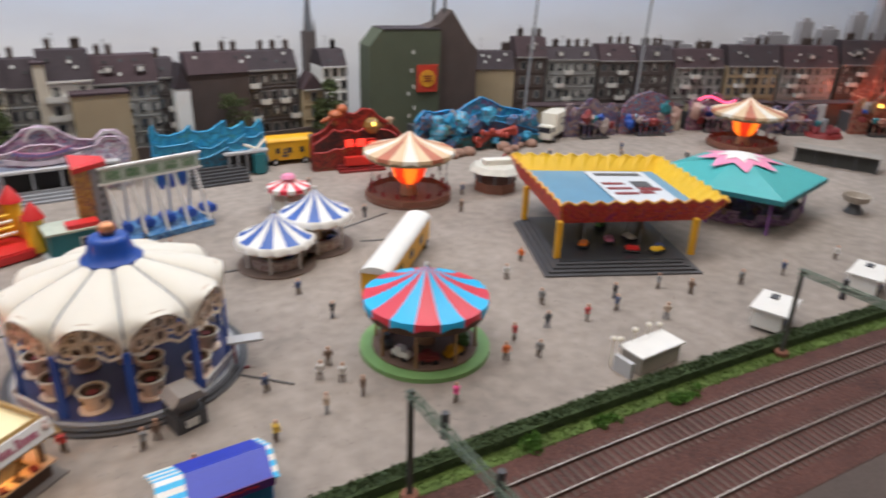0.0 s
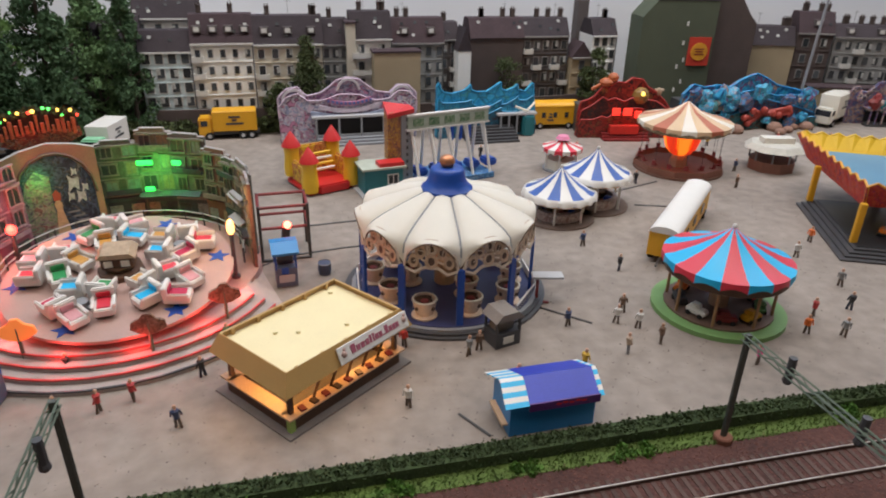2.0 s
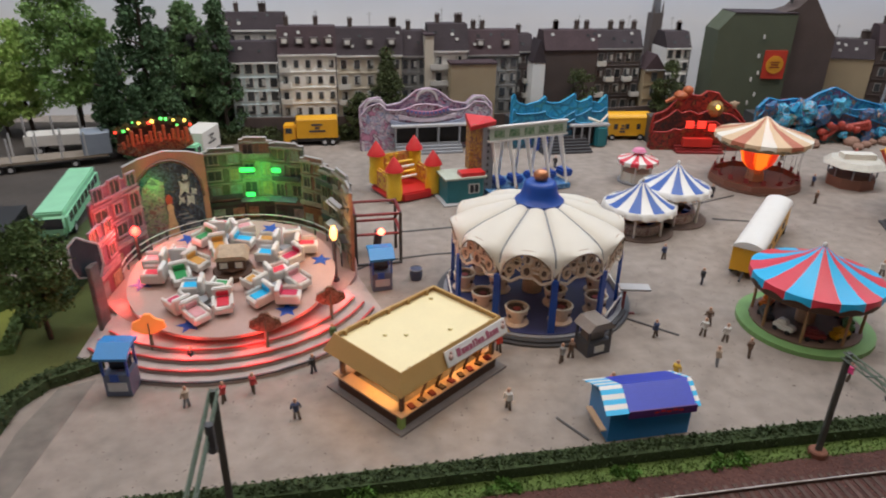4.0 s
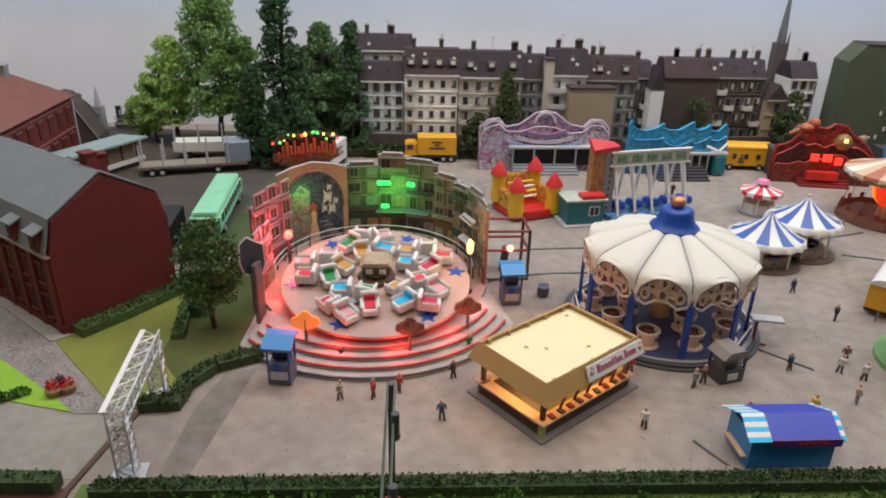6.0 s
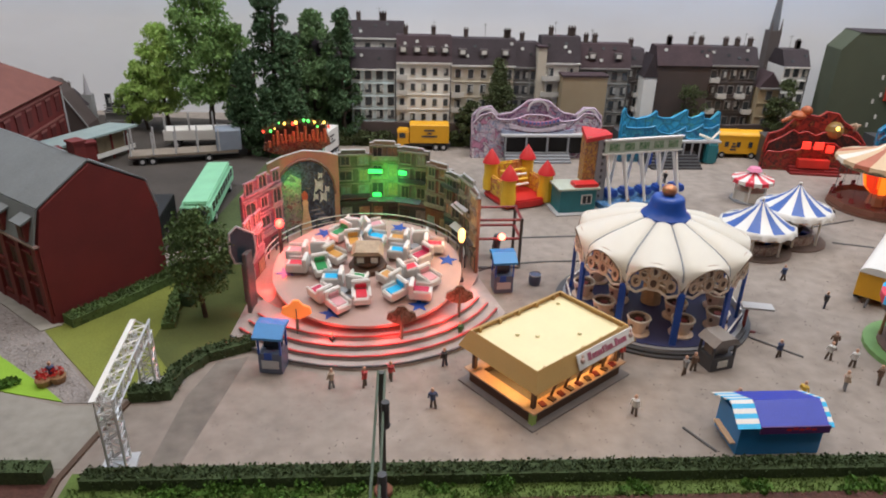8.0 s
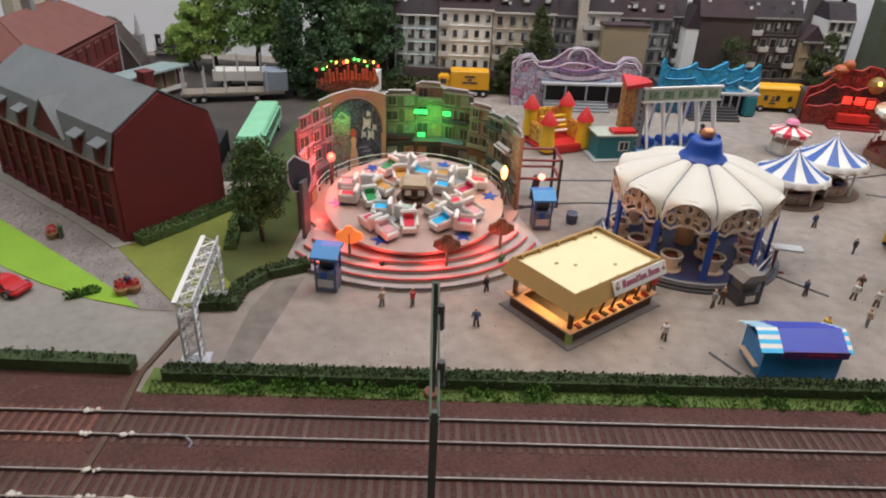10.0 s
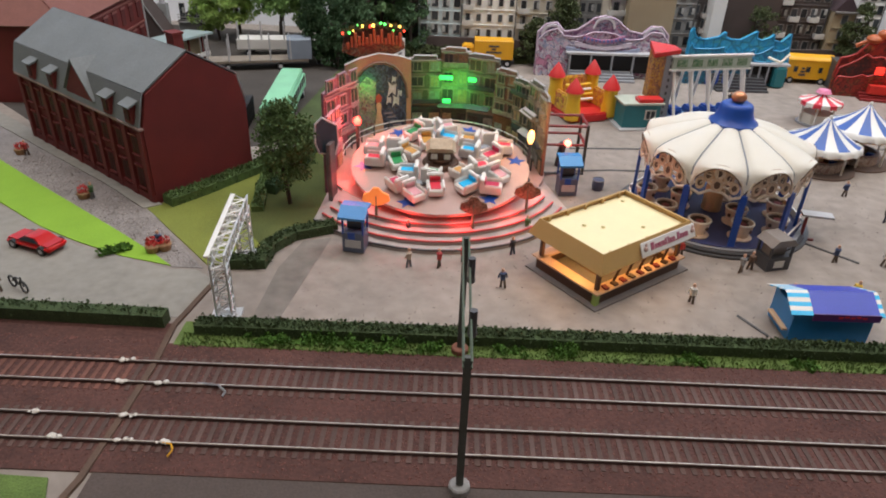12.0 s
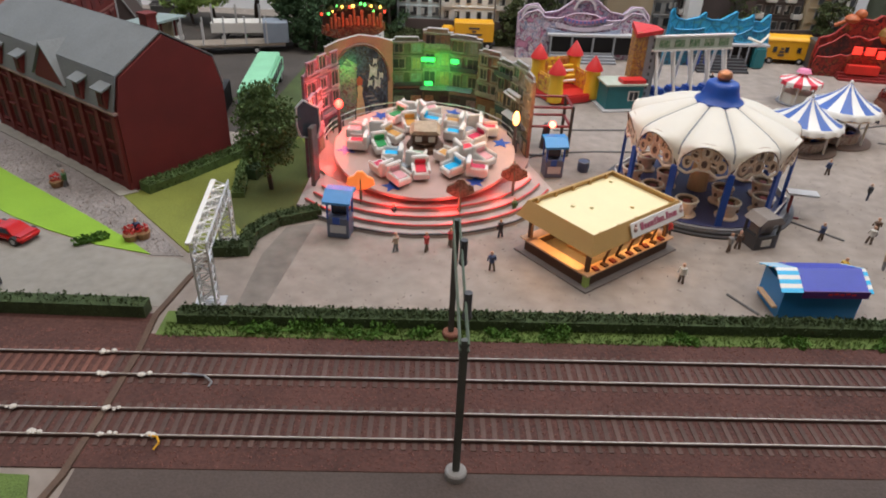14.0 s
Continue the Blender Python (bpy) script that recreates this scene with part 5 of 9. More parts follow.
    # awnings and a lit booth window on the right-hand fronts
    for x, y, z, w, rz, m in ((7.0, 3.3, 4.6, 2.0, 112, GREY_L), (6.95, 3.2, 3.0, 2.0, 112, GREY_L), (0.9, 9.75, 2.85, 2.2, 179, shop[0]), (3.1, 9.0, 3.0, 2.2, 160, shop[1])):
        bm = bm_new()
        box(bm, 0, 0.25, 0, w, 0.55, 0.08, tilt=-28)
        bmesh.ops.rotate(bm, verts=bm.verts, matrix=Matrix.Rotation(radians(rz), 3, "Z"))
        bmesh.ops.translate(bm, verts=bm.verts, vec=(x, y, z))
        part("shop_awning", bm, m, t)
    # railing in front of the flats
    rl = new("railing", None)
    rl.parent = t
    pts = [(7.1 * math.cos(radians(a)), 1.4 + 7.2 * math.sin(radians(a))) for a in range(-6, 187, 12)]
    for i, (p, q) in enumerate(zip(pts[:-1], pts[1:])):
        bm = bm_new()
        for z in (1.5, 1.95):
            tube(bm, (*p, z), (*q, z), 0.05, 5)
        part("rail", bm, GREY_L, rl)
    for p in pts:
        bm = bm_new()
        tube(bm, (*p, 0.95), (*p, 2.0), 0.06, 5)
        part("post", bm, GREY_D, rl)
    # crown sign over the arch
    cr = new("crown_sign", None)
    cr.parent = t
    cr.matrix_basis = pose(-5.4 * S, 8.1 * S, 7.2 * S, 0, 0, 202) @ Matrix.Diagonal((0.8, 0.8, 0.86, 1))
    letter = mat("crown_letter", (0.50, 0.10, 0.045), 0.5, vary=0.3, blotch=200)
    bm = bm_new()
    upright(bm, [(-3.2, 0.5), (-2.2, 0.1), (-0.6, -0.25), (0, -0.7), (0.6, -0.25), (2.2, 0.1), (3.2, 0.5), (3.1, 1.2), (2.3, 1.0), (0, 1.25), (-2.3, 1.0), (-3.1, 1.2)], -0.2, 0.1)
    part("scroll_board", bm, patchwork("crown_paint", [(0.16, 0.025, 0.02), (0.28, 0.06, 0.03), (0.34, 0.15, 0.07), (0.09, 0.015, 0.014), (0.30, 0.2, 0.14)], 150), cr)
    bm = bm_new()
    upright(bm, [(-3.1, 0.9), (3.1, 0.9), (2.9, 2.2), (0, 2.7), (-2.9, 2.2)], -0.35, -0.22)
    part("backing", bm, mat("crown_back", (0.07, 0.03, 0.025), 0.7), cr)
    for k in range(15):
        x0, zb, hh = -2.66 + 0.38 * k, 0.75 + 0.3 * math.sin(math.pi * k / 14), (1.25, 0.8, 1.3, 0.95, 0.6)[k % 5]
        bm = bm_new()
        box(bm, x0, 0.2, zb + hh / 2 + 0.1 * (k % 2), (0.3, 0.2, 0.26)[k % 3], 0.28, hh)
        bevelled(bm, 0.04)
        part("letter_bar", bm, letter, cr)
    rc = random.Random(77)
    for k in range(9):
        xk = -2.9 + 0.725 * k
        bm = bm_new()
        clump(bm, xk, -0.05, 2.25 + 0.5 * math.sin(math.pi * k / 8), 0.34, 60, 0.1, rc)
        part("garland_tuft", bm, mat("garland_olive", (0.10, 0.09, 0.03), 0.7, vary=0.5, blotch=300), cr)
    bulbs = [glow("bulb_red", (1.0, 0.06, 0.03), 3), glow("bulb_yellow", (1.0, 0.6, 0.1), 4), glow("bulb_green", (0.1, 1.0, 0.15), 3)]
    for k in range(13):
        xk = -3.0 + 0.5 * k + rc.uniform(-0.2, 0.2)
        bm = bm_new()
        ball(bm, xk, 0.28, 2.3 + 0.5 * math.sin(math.pi * k / 12) + rc.uniform(-0.35, 0.25), rc.uniform(0.06, 0.17), 1, 8)
        part("bulb", bm, bulbs[(0, 1, 2, 1, 2, 2, 1, 0, 1, 2, 1, 2, 0)[k]], cr)
    # front pillar of the panel ring with its shield
    bm = bm_new()
    box(bm, -6.95, -4.3, 2.3, 0.3, 1.0, 4.6, rz=-12)
    bevelled(bm, 0.05)
    part("front_pillar", bm, mat("pillar_rose_grey", (0.13, 0.105, 0.105), 0.6, vary=0.35, blotch=120), t)
    bm = bm_new()
    shield = [(-0.6, 3.9), (0.5, 3.6), (0.8, 4.4), (0.75, 5.6), (0.25, 5.9), (-0.3, 6.3), (-0.8, 5.9), (-0.85, 4.7)]
    upright(bm, shield, -0.08, 0.08)
    bmesh.ops.rotate(bm, verts=bm.verts, matrix=Matrix.Rotation(radians(35), 3, "Z"))
    bmesh.ops.translate(bm, verts=bm.verts, vec=(-7.2, -4.2, 0))
    sf = part("pillar_shield", bm, mat("shield_navy", (0.03, 0.055, 0.08), 0.5, vary=0.3, blotch=120), t, "dark blue shield with pale edge")
    bm = bm_new()
    for p, q in zip(shield, shield[1:] + shield[:1]):
        tube(bm, (p[0], -0.05, p[1]), (q[0], -0.05, q[1]), 0.07, 5)
    bmesh.ops.rotate(bm, verts=bm.verts, matrix=Matrix.Rotation(radians(35), 3, "Z"))
    bmesh.ops.translate(bm, verts=bm.verts, vec=(-7.2, -4.2, 0))
    part("shield_edge", bm, GREY_L, sf)
    for k in range(3):
        bm = bm_new()
        tube(bm, (-7.4, -3.4 + 0.8 * k, 0.9), (-7.4, -3.4 + 0.8 * k, 3.4 + 0.5 * k), 0.08, 5)
        part("side_strut", bm, GREY, t)
    # sign shields on posts at the stair
    for x, y, c in ((-3.6, -7.6, "lit"), (2.6, -8.3, "wood"), (6.2, -5.8, "wood")):
        p = new("shield_post", None)
        p.parent = t
        p.matrix_basis = pose(x * S, y * S, 0.5 * S, 0, 0, 0) @ Matrix.Diagonal((0.8, 0.9, 0.85, 1))
        bm = bm_new()
        cyl(bm, 0, 0, 0, 2.3, 0.12, seg=8)
        part("post", bm, MAST_GREEN, p)
        bm = bm_new()
        upright(bm, [(-1.1, 1.9), (-0.5, 1.55), (0, 1.45), (0.5, 1.55), (1.1, 1.9), (1.0, 2.35), (0.5, 2.55), (0.2, 2.9), (-0.2, 2.9), (-0.5, 2.55), (-1.0, 2.35)], -0.1, 0.1)
        part("shield", bm, glow("shield_glow", (0.9, 0.26, 0.06), 0.55) if c == "lit" else patchwork("shield_wood", [(0.10, 0.05, 0.03), (0.20, 0.11, 0.07), (0.26, 0.16, 0.12)], 120), p)
    # lamps
    for x, y, z, m in ((-5.9, 1.1, 4.2, glow("lamp_red", (1.0, 0.06, 0.045), 6)), (6.6, -1.4, 4.4, glow("lamp_warm", (1.0, 0.46, 0.14), 4.5))):
        lp = new("lamp_post", None)
        lp.parent = t
        lp.matrix_basis = pose(x * S, y * S, 0.9 * S)
        bm = bm_new()
        cyl(bm, 0, 0, 0, z - 1.2, 0.13, seg=8)
        cyl(bm, 0, 0, 0, 0.3, 0.25, seg=8)
        part("post", bm, GREY_D, lp)
        bm = bm_new()
        ball(bm, 0, 0, z - 0.9, 0.30 if x < 0 else 0.24, 1.1 if x < 0 else 2.2, 12)
        part("lamp_globe", bm, m, lp)
    for x, y, z, w, rz in ((0.4, 9.7, 5.2, 1.3, 180), (2.6, 9.3, 5.2, 0.8, 165), (0.5, 9.7, 3.2, 0.8, 180), (-5.9, 7.3, 5.6, 1.3, 205), (7.3, 3.2, 5.2, 0.4, 110)):
        bm = bm_new()
        box(bm, x, y, z, w * 0.85, 0.14, 0.36, rz=rz)
        bevelled(bm, 0.06)
        part("green_lamp", bm, glow("lamp_green", (0.05, 0.9, 0.16), 1.6), t)
    return t


spin_ride()
bulb_light(-20.5, 45.2, 4.6, 0.15, (1.0, 0.10, 0.06), 0.3)
bulb_light(-8.0, 42.8, 5.6, 0.08, (1.0, 0.5, 0.2), 0.3)
bulb_light(-13.6, 53.2, 4.6, 0.055, (0.08, 1.0, 0.15), 0.3)
bulb_light(-20.0, 51.0, 5.2, 0.014, (0.08, 1.0, 0.15), 0.3)
for bx, by in ((-20.9, 42.0), (-19.2, 38.2), (-16.2, 36.3), (-12.6, 36.2), (-9.4, 38.0), (-7.5, 41.2)):
    bulb_light(bx, by, 1.3, 0.023, (1.0, 0.05, 0.04), 0.3)

# ---- more fairground rides and stalls ----
def striped_round(name, x, y, rz, r, z_eave, z_top, n, mats, label, deck_r, deck_m, deck_h=0.25, posts=6, post_m=WOOD, scallop=0.34, group="", inner=None, valance=None):
    t = thing(name, x, y, 0, rz, label, "ride", group)
    bm = bm_new()
    cyl(bm, 0, 0, 0, deck_h, deck_r, seg=32)
    part("deck", bm, deck_m, t)
    h = z_top - z_eave
    canopy_thing(t, n, [(0.02, z_top), (r * 0.25, z_top - h * 0.36), (r * 0.55, z_top - h * 0.68), (r * 0.85, z_top - h * 0.93), (r, z_eave), (r * 1.005, z_eave - 0.3)], mats, scallop=scallop)
    legs(t, posts, r * 0.82, deck_h, z_eave + 0.1, 0.09, post_m)
    bm = bm_new()
    cyl(bm, 0, 0, deck_h, z_top - 0.3, r * 0.16, r * 0.12, 12)
    part("centre_column", bm, inner or WOOD_PALE, t)
    if valance:
        bm = bm_new()
        lathe(bm, [(r * 0.985, z_eave - 0.1), (r * 0.97, z_eave - 0.85), (r * 0.92, z_eave - 0.85), (r * 0.92, z_eave - 0.1)], 24)
        part("valance", bm, valance, t)
    bm = bm_new()
    ball(bm, 0, 0, z_top + 0.05, 0.14, 1.2, 8)
    part("finial", bm, WHITE, t)
    return t


# children's carousel with red and blue roof
t = striped_round("carousel", 20.5, 35.2, 5, 3.7, 3.6, 5.5, 16, [RED_VINYL, CYAN], "children's carousel with red and blue striped roof", 3.95, GREEN_L, 0.3, 8, WOOD, 0.25, valance=WOOD_D)
bm = bm_new()
cyl(bm, 0, 0, 0.3, 0.42, 3.2, seg=28)
part("turntable", bm, mat("turntable_brown", (0.16, 0.10, 0.075), 0.6, vary=0.25, blotch=80), t)
r = random.Random(4)
for k in range(9):
    a = radians(40 * k)
    v = new("ride_vehicle", None)
    v.parent = t
    v.matrix_basis = pose(2.35 * math.cos(a) * S, 2.35 * math.sin(a) * S, 0.42 * S, 0, 0, math.degrees(a) + 90)
    bm = bm_new()
    box(bm, 0, 0, 0.32, 1.25, 0.62, 0.4)
    box(bm, -0.12, 0, 0.62, 0.62, 0.56, 0.3)
    bevelled(bm, 0.1, 2)
    part("shell", bm, [RED, BLUE, CREAM_BOARD, ORANGE, GREY_D, WHITE, RED_DARK, YELLOW, GREEN_P][k], v, smooth=True)
    for sx in (-0.38, 0.38):
        for sy in (-0.3, 0.3):
            bm = bm_new()
            bmesh.ops.create_cone(bm, cap_ends=True, segments=10, radius1=0.15, radius2=0.15, depth=0.1, matrix=Matrix.Translation((sx, sy, 0.15)) @ Matrix.Rotation(radians(90), 4, "X"))
            part("wheel", bm, BLACK, v)
bm = bm_new()
box(bm, 3.5, 1.9, 0.85, 1.5, 1.0, 1.5, rz=60)
part("ticket_booth", bm, YELLOW, t, "orange yellow ticket booth with brown top")
bm = bm_new()
box(bm, 3.5, 1.9, 1.9, 1.9, 1.3, 0.5, rz=60)
part("booth_sign", bm, RED_DARK, t)

for x, y, rz, zt in ((16.6, 51.0, 0, 4.1), (20.6, 53.0, 10, 4.75)):
    t = striped_round("carousel", x, y, rz, 2.75, zt - 1.85, zt + 0.1, 16, [mat("tent_blue", (0.035, 0.10, 0.36), 0.45, vary=0.08), WHITE], "small roundabout with pointed blue and white striped roof", 2.95, mat("deck_dirt", (0.15, 0.105, 0.085), 0.8, vary=0.25), 0.12, 6, WHITE, 0.2, "blue striped roundabouts")
    bm = bm_new()
    lathe(bm, [(1.9, 0.12), (1.95, 0.9), (1.85, 0.95), (1.6, 0.95)], 18)
    part("parapet", bm, patchwork("parapet_paint", [(0.42, 0.32, 0.29), (0.55, 0.47, 0.42), (0.34, 0.22, 0.2)], 150), t)
    bm = bm_new()
    ze = zt - 1.85
    lathe(bm, [(2.74, ze + 0.1), (2.92, ze - 0.02), (2.98, ze - 0.3)], seg=96, wave=lambda a, i: (1.0 + 0.012 * math.sin(16 * a) * i, -0.07 * i * abs(math.sin(8 * a))))
    thicken(bm, 0.04)
    part("scalloped_edge", bm, WHITE, t, "white wavy cloth edge", smooth=True)
    bm = bm_new()
    lathe(bm, [(2.7, ze - 0.22), (2.62, ze - 0.6), (2.5, ze - 0.6), (2.5, ze - 0.2)], 32)
    part("valance", bm, WOOD_PALE, t)
    for k in range(6):
        a = radians(60 * k + 20)
        bm = bm_new()
        box(bm, 1.3 * math.cos(a), 1.3 * math.sin(a), 0.55, 0.8, 0.5, 0.6, rz=60 * k)
        bevelled(bm, 0.08)
        part("seat", bm, [WOOD, RED_DARK, BLUE][k % 3], t)
t = striped_round("candy_kiosk", 21.6, 62.2, 0, 1.9, 2.25, 3.0, 16, [RED_VINYL, WHITE], "little round kiosk with red and white striped roof", 1.75, GREY, 0.15, 6, WHITE, 0.15)
bm = bm_new()
cyl(bm, 0, 0, 0.15, 1.1, 1.45, seg=8)
part("counter", bm, CREAM, t)
bm = bm_new()
cyl(bm, 0, 0, 3.0, 3.3, 0.7, 0.5, 12)
part("top_ring", bm, PINK, t)


# chair swing rides with a glowing lantern drum
def chair_ride(x, y, rz, r, scale, group):
    k = scale
    t = thing("chair_swing_ride", x, y, 0, rz, "chair swing ride with cream red canopy and glowing drum", "ride", group)
    bm = bm_new()
    cyl(bm, 0, 0, 0, 0.22, r * 0.98, seg=28)
    part("deck", bm, mat("deck_brown", (0.17, 0.085, 0.06), 0.7, vary=0.2), t)
    bm = bm_new()
    lathe(bm, [(0.9 * k, 0.3), (0.8 * k, 1.0), (0.6 * k, 1.5), (0.55 * k, 1.7)], 8)
    part("pedestal", bm, WOOD_PALE, t)
    for j in range(8):
        bm = bm_new()
        lathe(bm, [(0.9 * k, 1.5 * k), (1.45 * k, 2.1 * k), (1.8 * k, 3.3 * k), (1.95 * k, 4.2 * k)], 3, a0=45 * j + 3, a1=45 * j + 42)
        thicken(bm, 0.05)
        part("drum_panel", bm, glow("drum_orange", (1.0, 0.20, 0.015), 1.5) if j % 2 else glow("drum_red", (0.9, 0.045, 0.01), 0.9), t)
    for j in range(8):
        a = radians(45 * j + 1)
        bm = bm_new()
        tube(bm, (0.95 * k * math.cos(a), 0.95 * k * math.sin(a), 1.5 * k), (1.97 * k * math.cos(a), 1.97 * k * math.sin(a), 4.2 * k), 0.07, 5)
        part("drum_rib", bm, YELLOW, t)
    zt = 6.6 * k
    ze = 4.75 * k
    canopy_thing(t, 20, [(0.02, zt), (r * 0.3, zt - 0.9 * k), (r * 0.7, zt - 1.5 * k), (r, ze), (r * 1.01, ze - 0.28)], [mat("canopy_tan", (0.62, 0.44, 0.27), 0.5, vary=0.12), CREAM, mat("canopy_tan", (0.6, 0.4, 0.25)), mat("canopy_rust", (0.42, 0.13, 0.07), 0.5)], scallop=0.2, sub=4)
    bm = bm_new()
    lathe(bm, [(r * 0.99, ze - 0.05), (r * 0.93, ze - 0.75), (r * 0.75, ze - 0.9), (1.6 * k, ze - 0.5)], 24)
    part("ceiling_ring", bm, patchwork("ring_paint", [(0.26, 0.20, 0.10), (0.45, 0.36, 0.2), (0.15, 0.13, 0.08), (0.5, 0.42, 0.3)], 160), t)
    for j in range(16):
        a = radians(22.5 * j)
        px, py = r * 0.86 * math.cos(a), r * 0.86 * math.sin(a)
        s = new("swing_seat", None)
        s.parent = t
        bm = bm_new()
        box(bm, px, py, 1.0, 0.4, 0.4, 0.1, rz=22.5 * j)
        box(bm, px * 1.04, py * 1.04, 1.2, 0.08, 0.4, 0.4, rz=22.5 * j)
        part("seat", bm, RED_DARK, s)
        bm = bm_new()
        tube(bm, (px, py, 1.0), (px, py, ze - 0.75), 0.02, 4)
        part("chain", bm, GREY_D, s)
    for j in range(10):
        a = radians(36 * j)
        bm = bm_new()
        box(bm, r * 0.93 * math.cos(a), r * 0.93 * math.sin(a), 0.55, 0.08, r * 0.6, 0.55, rz=36 * j)
        part("fence_panel", bm, mat("fence_rust", (0.22, 0.09, 0.06), 0.6), t)
    return t


chair_ride(33.2, 60.4, 0, 4.35, 1.0, "chair rides")
chair_ride(83.0, 58.8, 12, 4.6, 0.98, "chair rides")
bulb_light(33.2, 60.4, 3.9, 0.02, (1.0, 0.35, 0.08), 0.6)

# ---- bumper car hall ----
FL, FR, BR, BL = Vector((36.5, 41.7, 3.75)), Vector((47.6, 36.9, 3.75)), Vector((52.1, 46.8, 3.75)), Vector((40.9, 52.7, 3.75))
RIM = [Vector((35.7, 41.1, 4.75)), Vector((48.6, 35.7, 4.75)), Vector((53.5, 47.4, 4.75)), Vector((40.8, 54.4, 4.75))]
t = thing("bumper_car_hall", 0, 0, 0, 0, "open bumper car hall with yellow zigzag roof edge", "ride")
u, v = Vector((0.907, -0.421, 0)), Vector((0.421, 0.907, 0))
o = Vector((33.3, 39.3, 0))


def at(a, b, z=0.0):
    p = o + u * a + v * b
    return (p.x, p.y, z)


for i in range(4):
    bm = bm_new()
    slab(bm, [at(i * 0.4, i * 0.4)[:2], at(12.5 - i * 0.4, i * 0.4)[:2], at(12.5 - i * 0.4, 11.4)[:2], at(i * 0.4, 11.4)[:2]], i * 0.14, i * 0.14 + 0.13)
    part("step", bm, GREY_D, t)
bm = bm_new()
slab(bm, [at(1.5, 1.6)[:2], at(11.6, 1.6)[:2], at(11.6, 11.0)[:2], at(1.5, 11.0)[:2]], 0.55, 0.6)
part("driving_floor", bm, mat("steel_floor", (0.045, 0.048, 0.055), 0.35, metal=0.4, vary=0.2), t)
for px, py in ((35.7, 40.9), (45.9, 36.4), (38.7, 48.9), (48.8, 44.4), (43.6, 46.8)):
    bm = bm_new()
    box(bm, px, py, 2.05, 0.48, 0.42, 3.1, rz=-25)
    bevelled(bm, 0.06)
    part("corner_post", bm, YELLOW, t)
bm = bm_new()
bm.faces.new([bm.verts.new(k) for k in (FL, FR, BR, BL)])
thicken(bm, 0.12)
part("roof_panel", bm, mat("roof_steel_blue", (0.10, 0.24, 0.36), 0.45, vary=0.12, blotch=25), t, "steel blue roof sheet")
LOWB = patchwork("bumper_fascia_paint", [(0.52, 0.03, 0.025), (0.58, 0.04, 0.03), (0.60, 0.10, 0.04), (0.55, 0.03, 0.035), (0.34, 0.03, 0.12)], 130)


def fascia(a, b, a1, b1, n, m_in, m_edge):
    """Outward leaning roof boards with a toothed edge: painted outside, plain inside."""
    inward = ((FL + BR) / 2 - (a + b) / 2).normalized() * 0.1
    for i in range(n):
        f0, f1 = i / n, (i + 1) / n
        p, q, p1, q1 = a.lerp(b, f0), a.lerp(b, f1), a1.lerp(b1, f0), a1.lerp(b1, f1)
        tip = (p1 + q1) / 2 + Vector((0, 0, 0.32))
        low = Vector((0, 0, 0.75))
        for nm, m, sh in (("outer_board", LOWB, Vector()), ("inner_board", m_in, inward)):
            bm = bm_new()
            bm.faces.new([bm.verts.new(k + sh) for k in (p - low, q - low, q1, tip, p1)])
            thicken(bm, 0.06)
            ob = part(nm, bm, m, t)
            if nm == "outer_board":
                bm = bm_new()
                tube(bm, p1 + inward * 0.4, tip + inward * 0.4, 0.09, 5)
                tube(bm, tip + inward * 0.4, q1 + inward * 0.4, 0.09, 5)
                part("edge_trim", bm, m_edge, ob)


ORA = mat("edge_amber", (0.75, 0.34, 0.04), 0.4, vary=0.1)
fascia(FL, FR, RIM[0], RIM[1], 11, YELLOW_B, ORA)
fascia(FR, BR, RIM[1], RIM[2], 10, YELLOW_B, YELLOW_B)
fascia(BR, BL, RIM[2], RIM[3], 11, YELLOW_B, YELLOW_B)
fascia(BL, FL, RIM[3], RIM[0], 10, YELLOW_B, ORA)


# white poster sheet on the roof
def roof_at(f, g, z=0.0):
    return FL.lerp(FR, f).lerp(BL.lerp(BR, f), g) + Vector((0, 0, z))


def sheet(bm, f0, f1, g0, g1, z, th):
    bm.faces.new([bm.verts.new(roof_at(f, g, z)) for f, g in ((f0, g0), (f1, g0), (f1, g1), (f0, g1))])
    thicken(bm, th)


bm = bm_new()
sheet(bm, 0.46, 0.9, 0.04, 0.95, 0.12, 0.04)
ps = part("roof_banner", bm, mat("banner_cloth", (0.52, 0.55, 0.58), 0.6, vary=0.06), t, "white banner with red and dark bars")
for f, g, w, h, m in ((0.68, 0.86, 0.34, 0.07, GREY_D), (0.57, 0.62, 0.16, 0.05, RED_DARK), (0.58, 0.5, 0.18, 0.05, RED_DARK), (0.59, 0.38, 0.17, 0.05, RED_DARK), (0.77, 0.6, 0.13, 0.15, GREY_D), (0.79, 0.48, 0.16, 0.07, RED_DARK), (0.74, 0.4, 0.1, 0.06, RED_DARK), (0.68, 0.16, 0.36, 0.05, GREY)):
    bm = bm_new()
    sheet(bm, f - w / 2, f + w / 2, g - h / 2, g + h / 2, 0.17, 0.02)
    part("banner_bar", bm, m, ps)
r = random.Random(9)
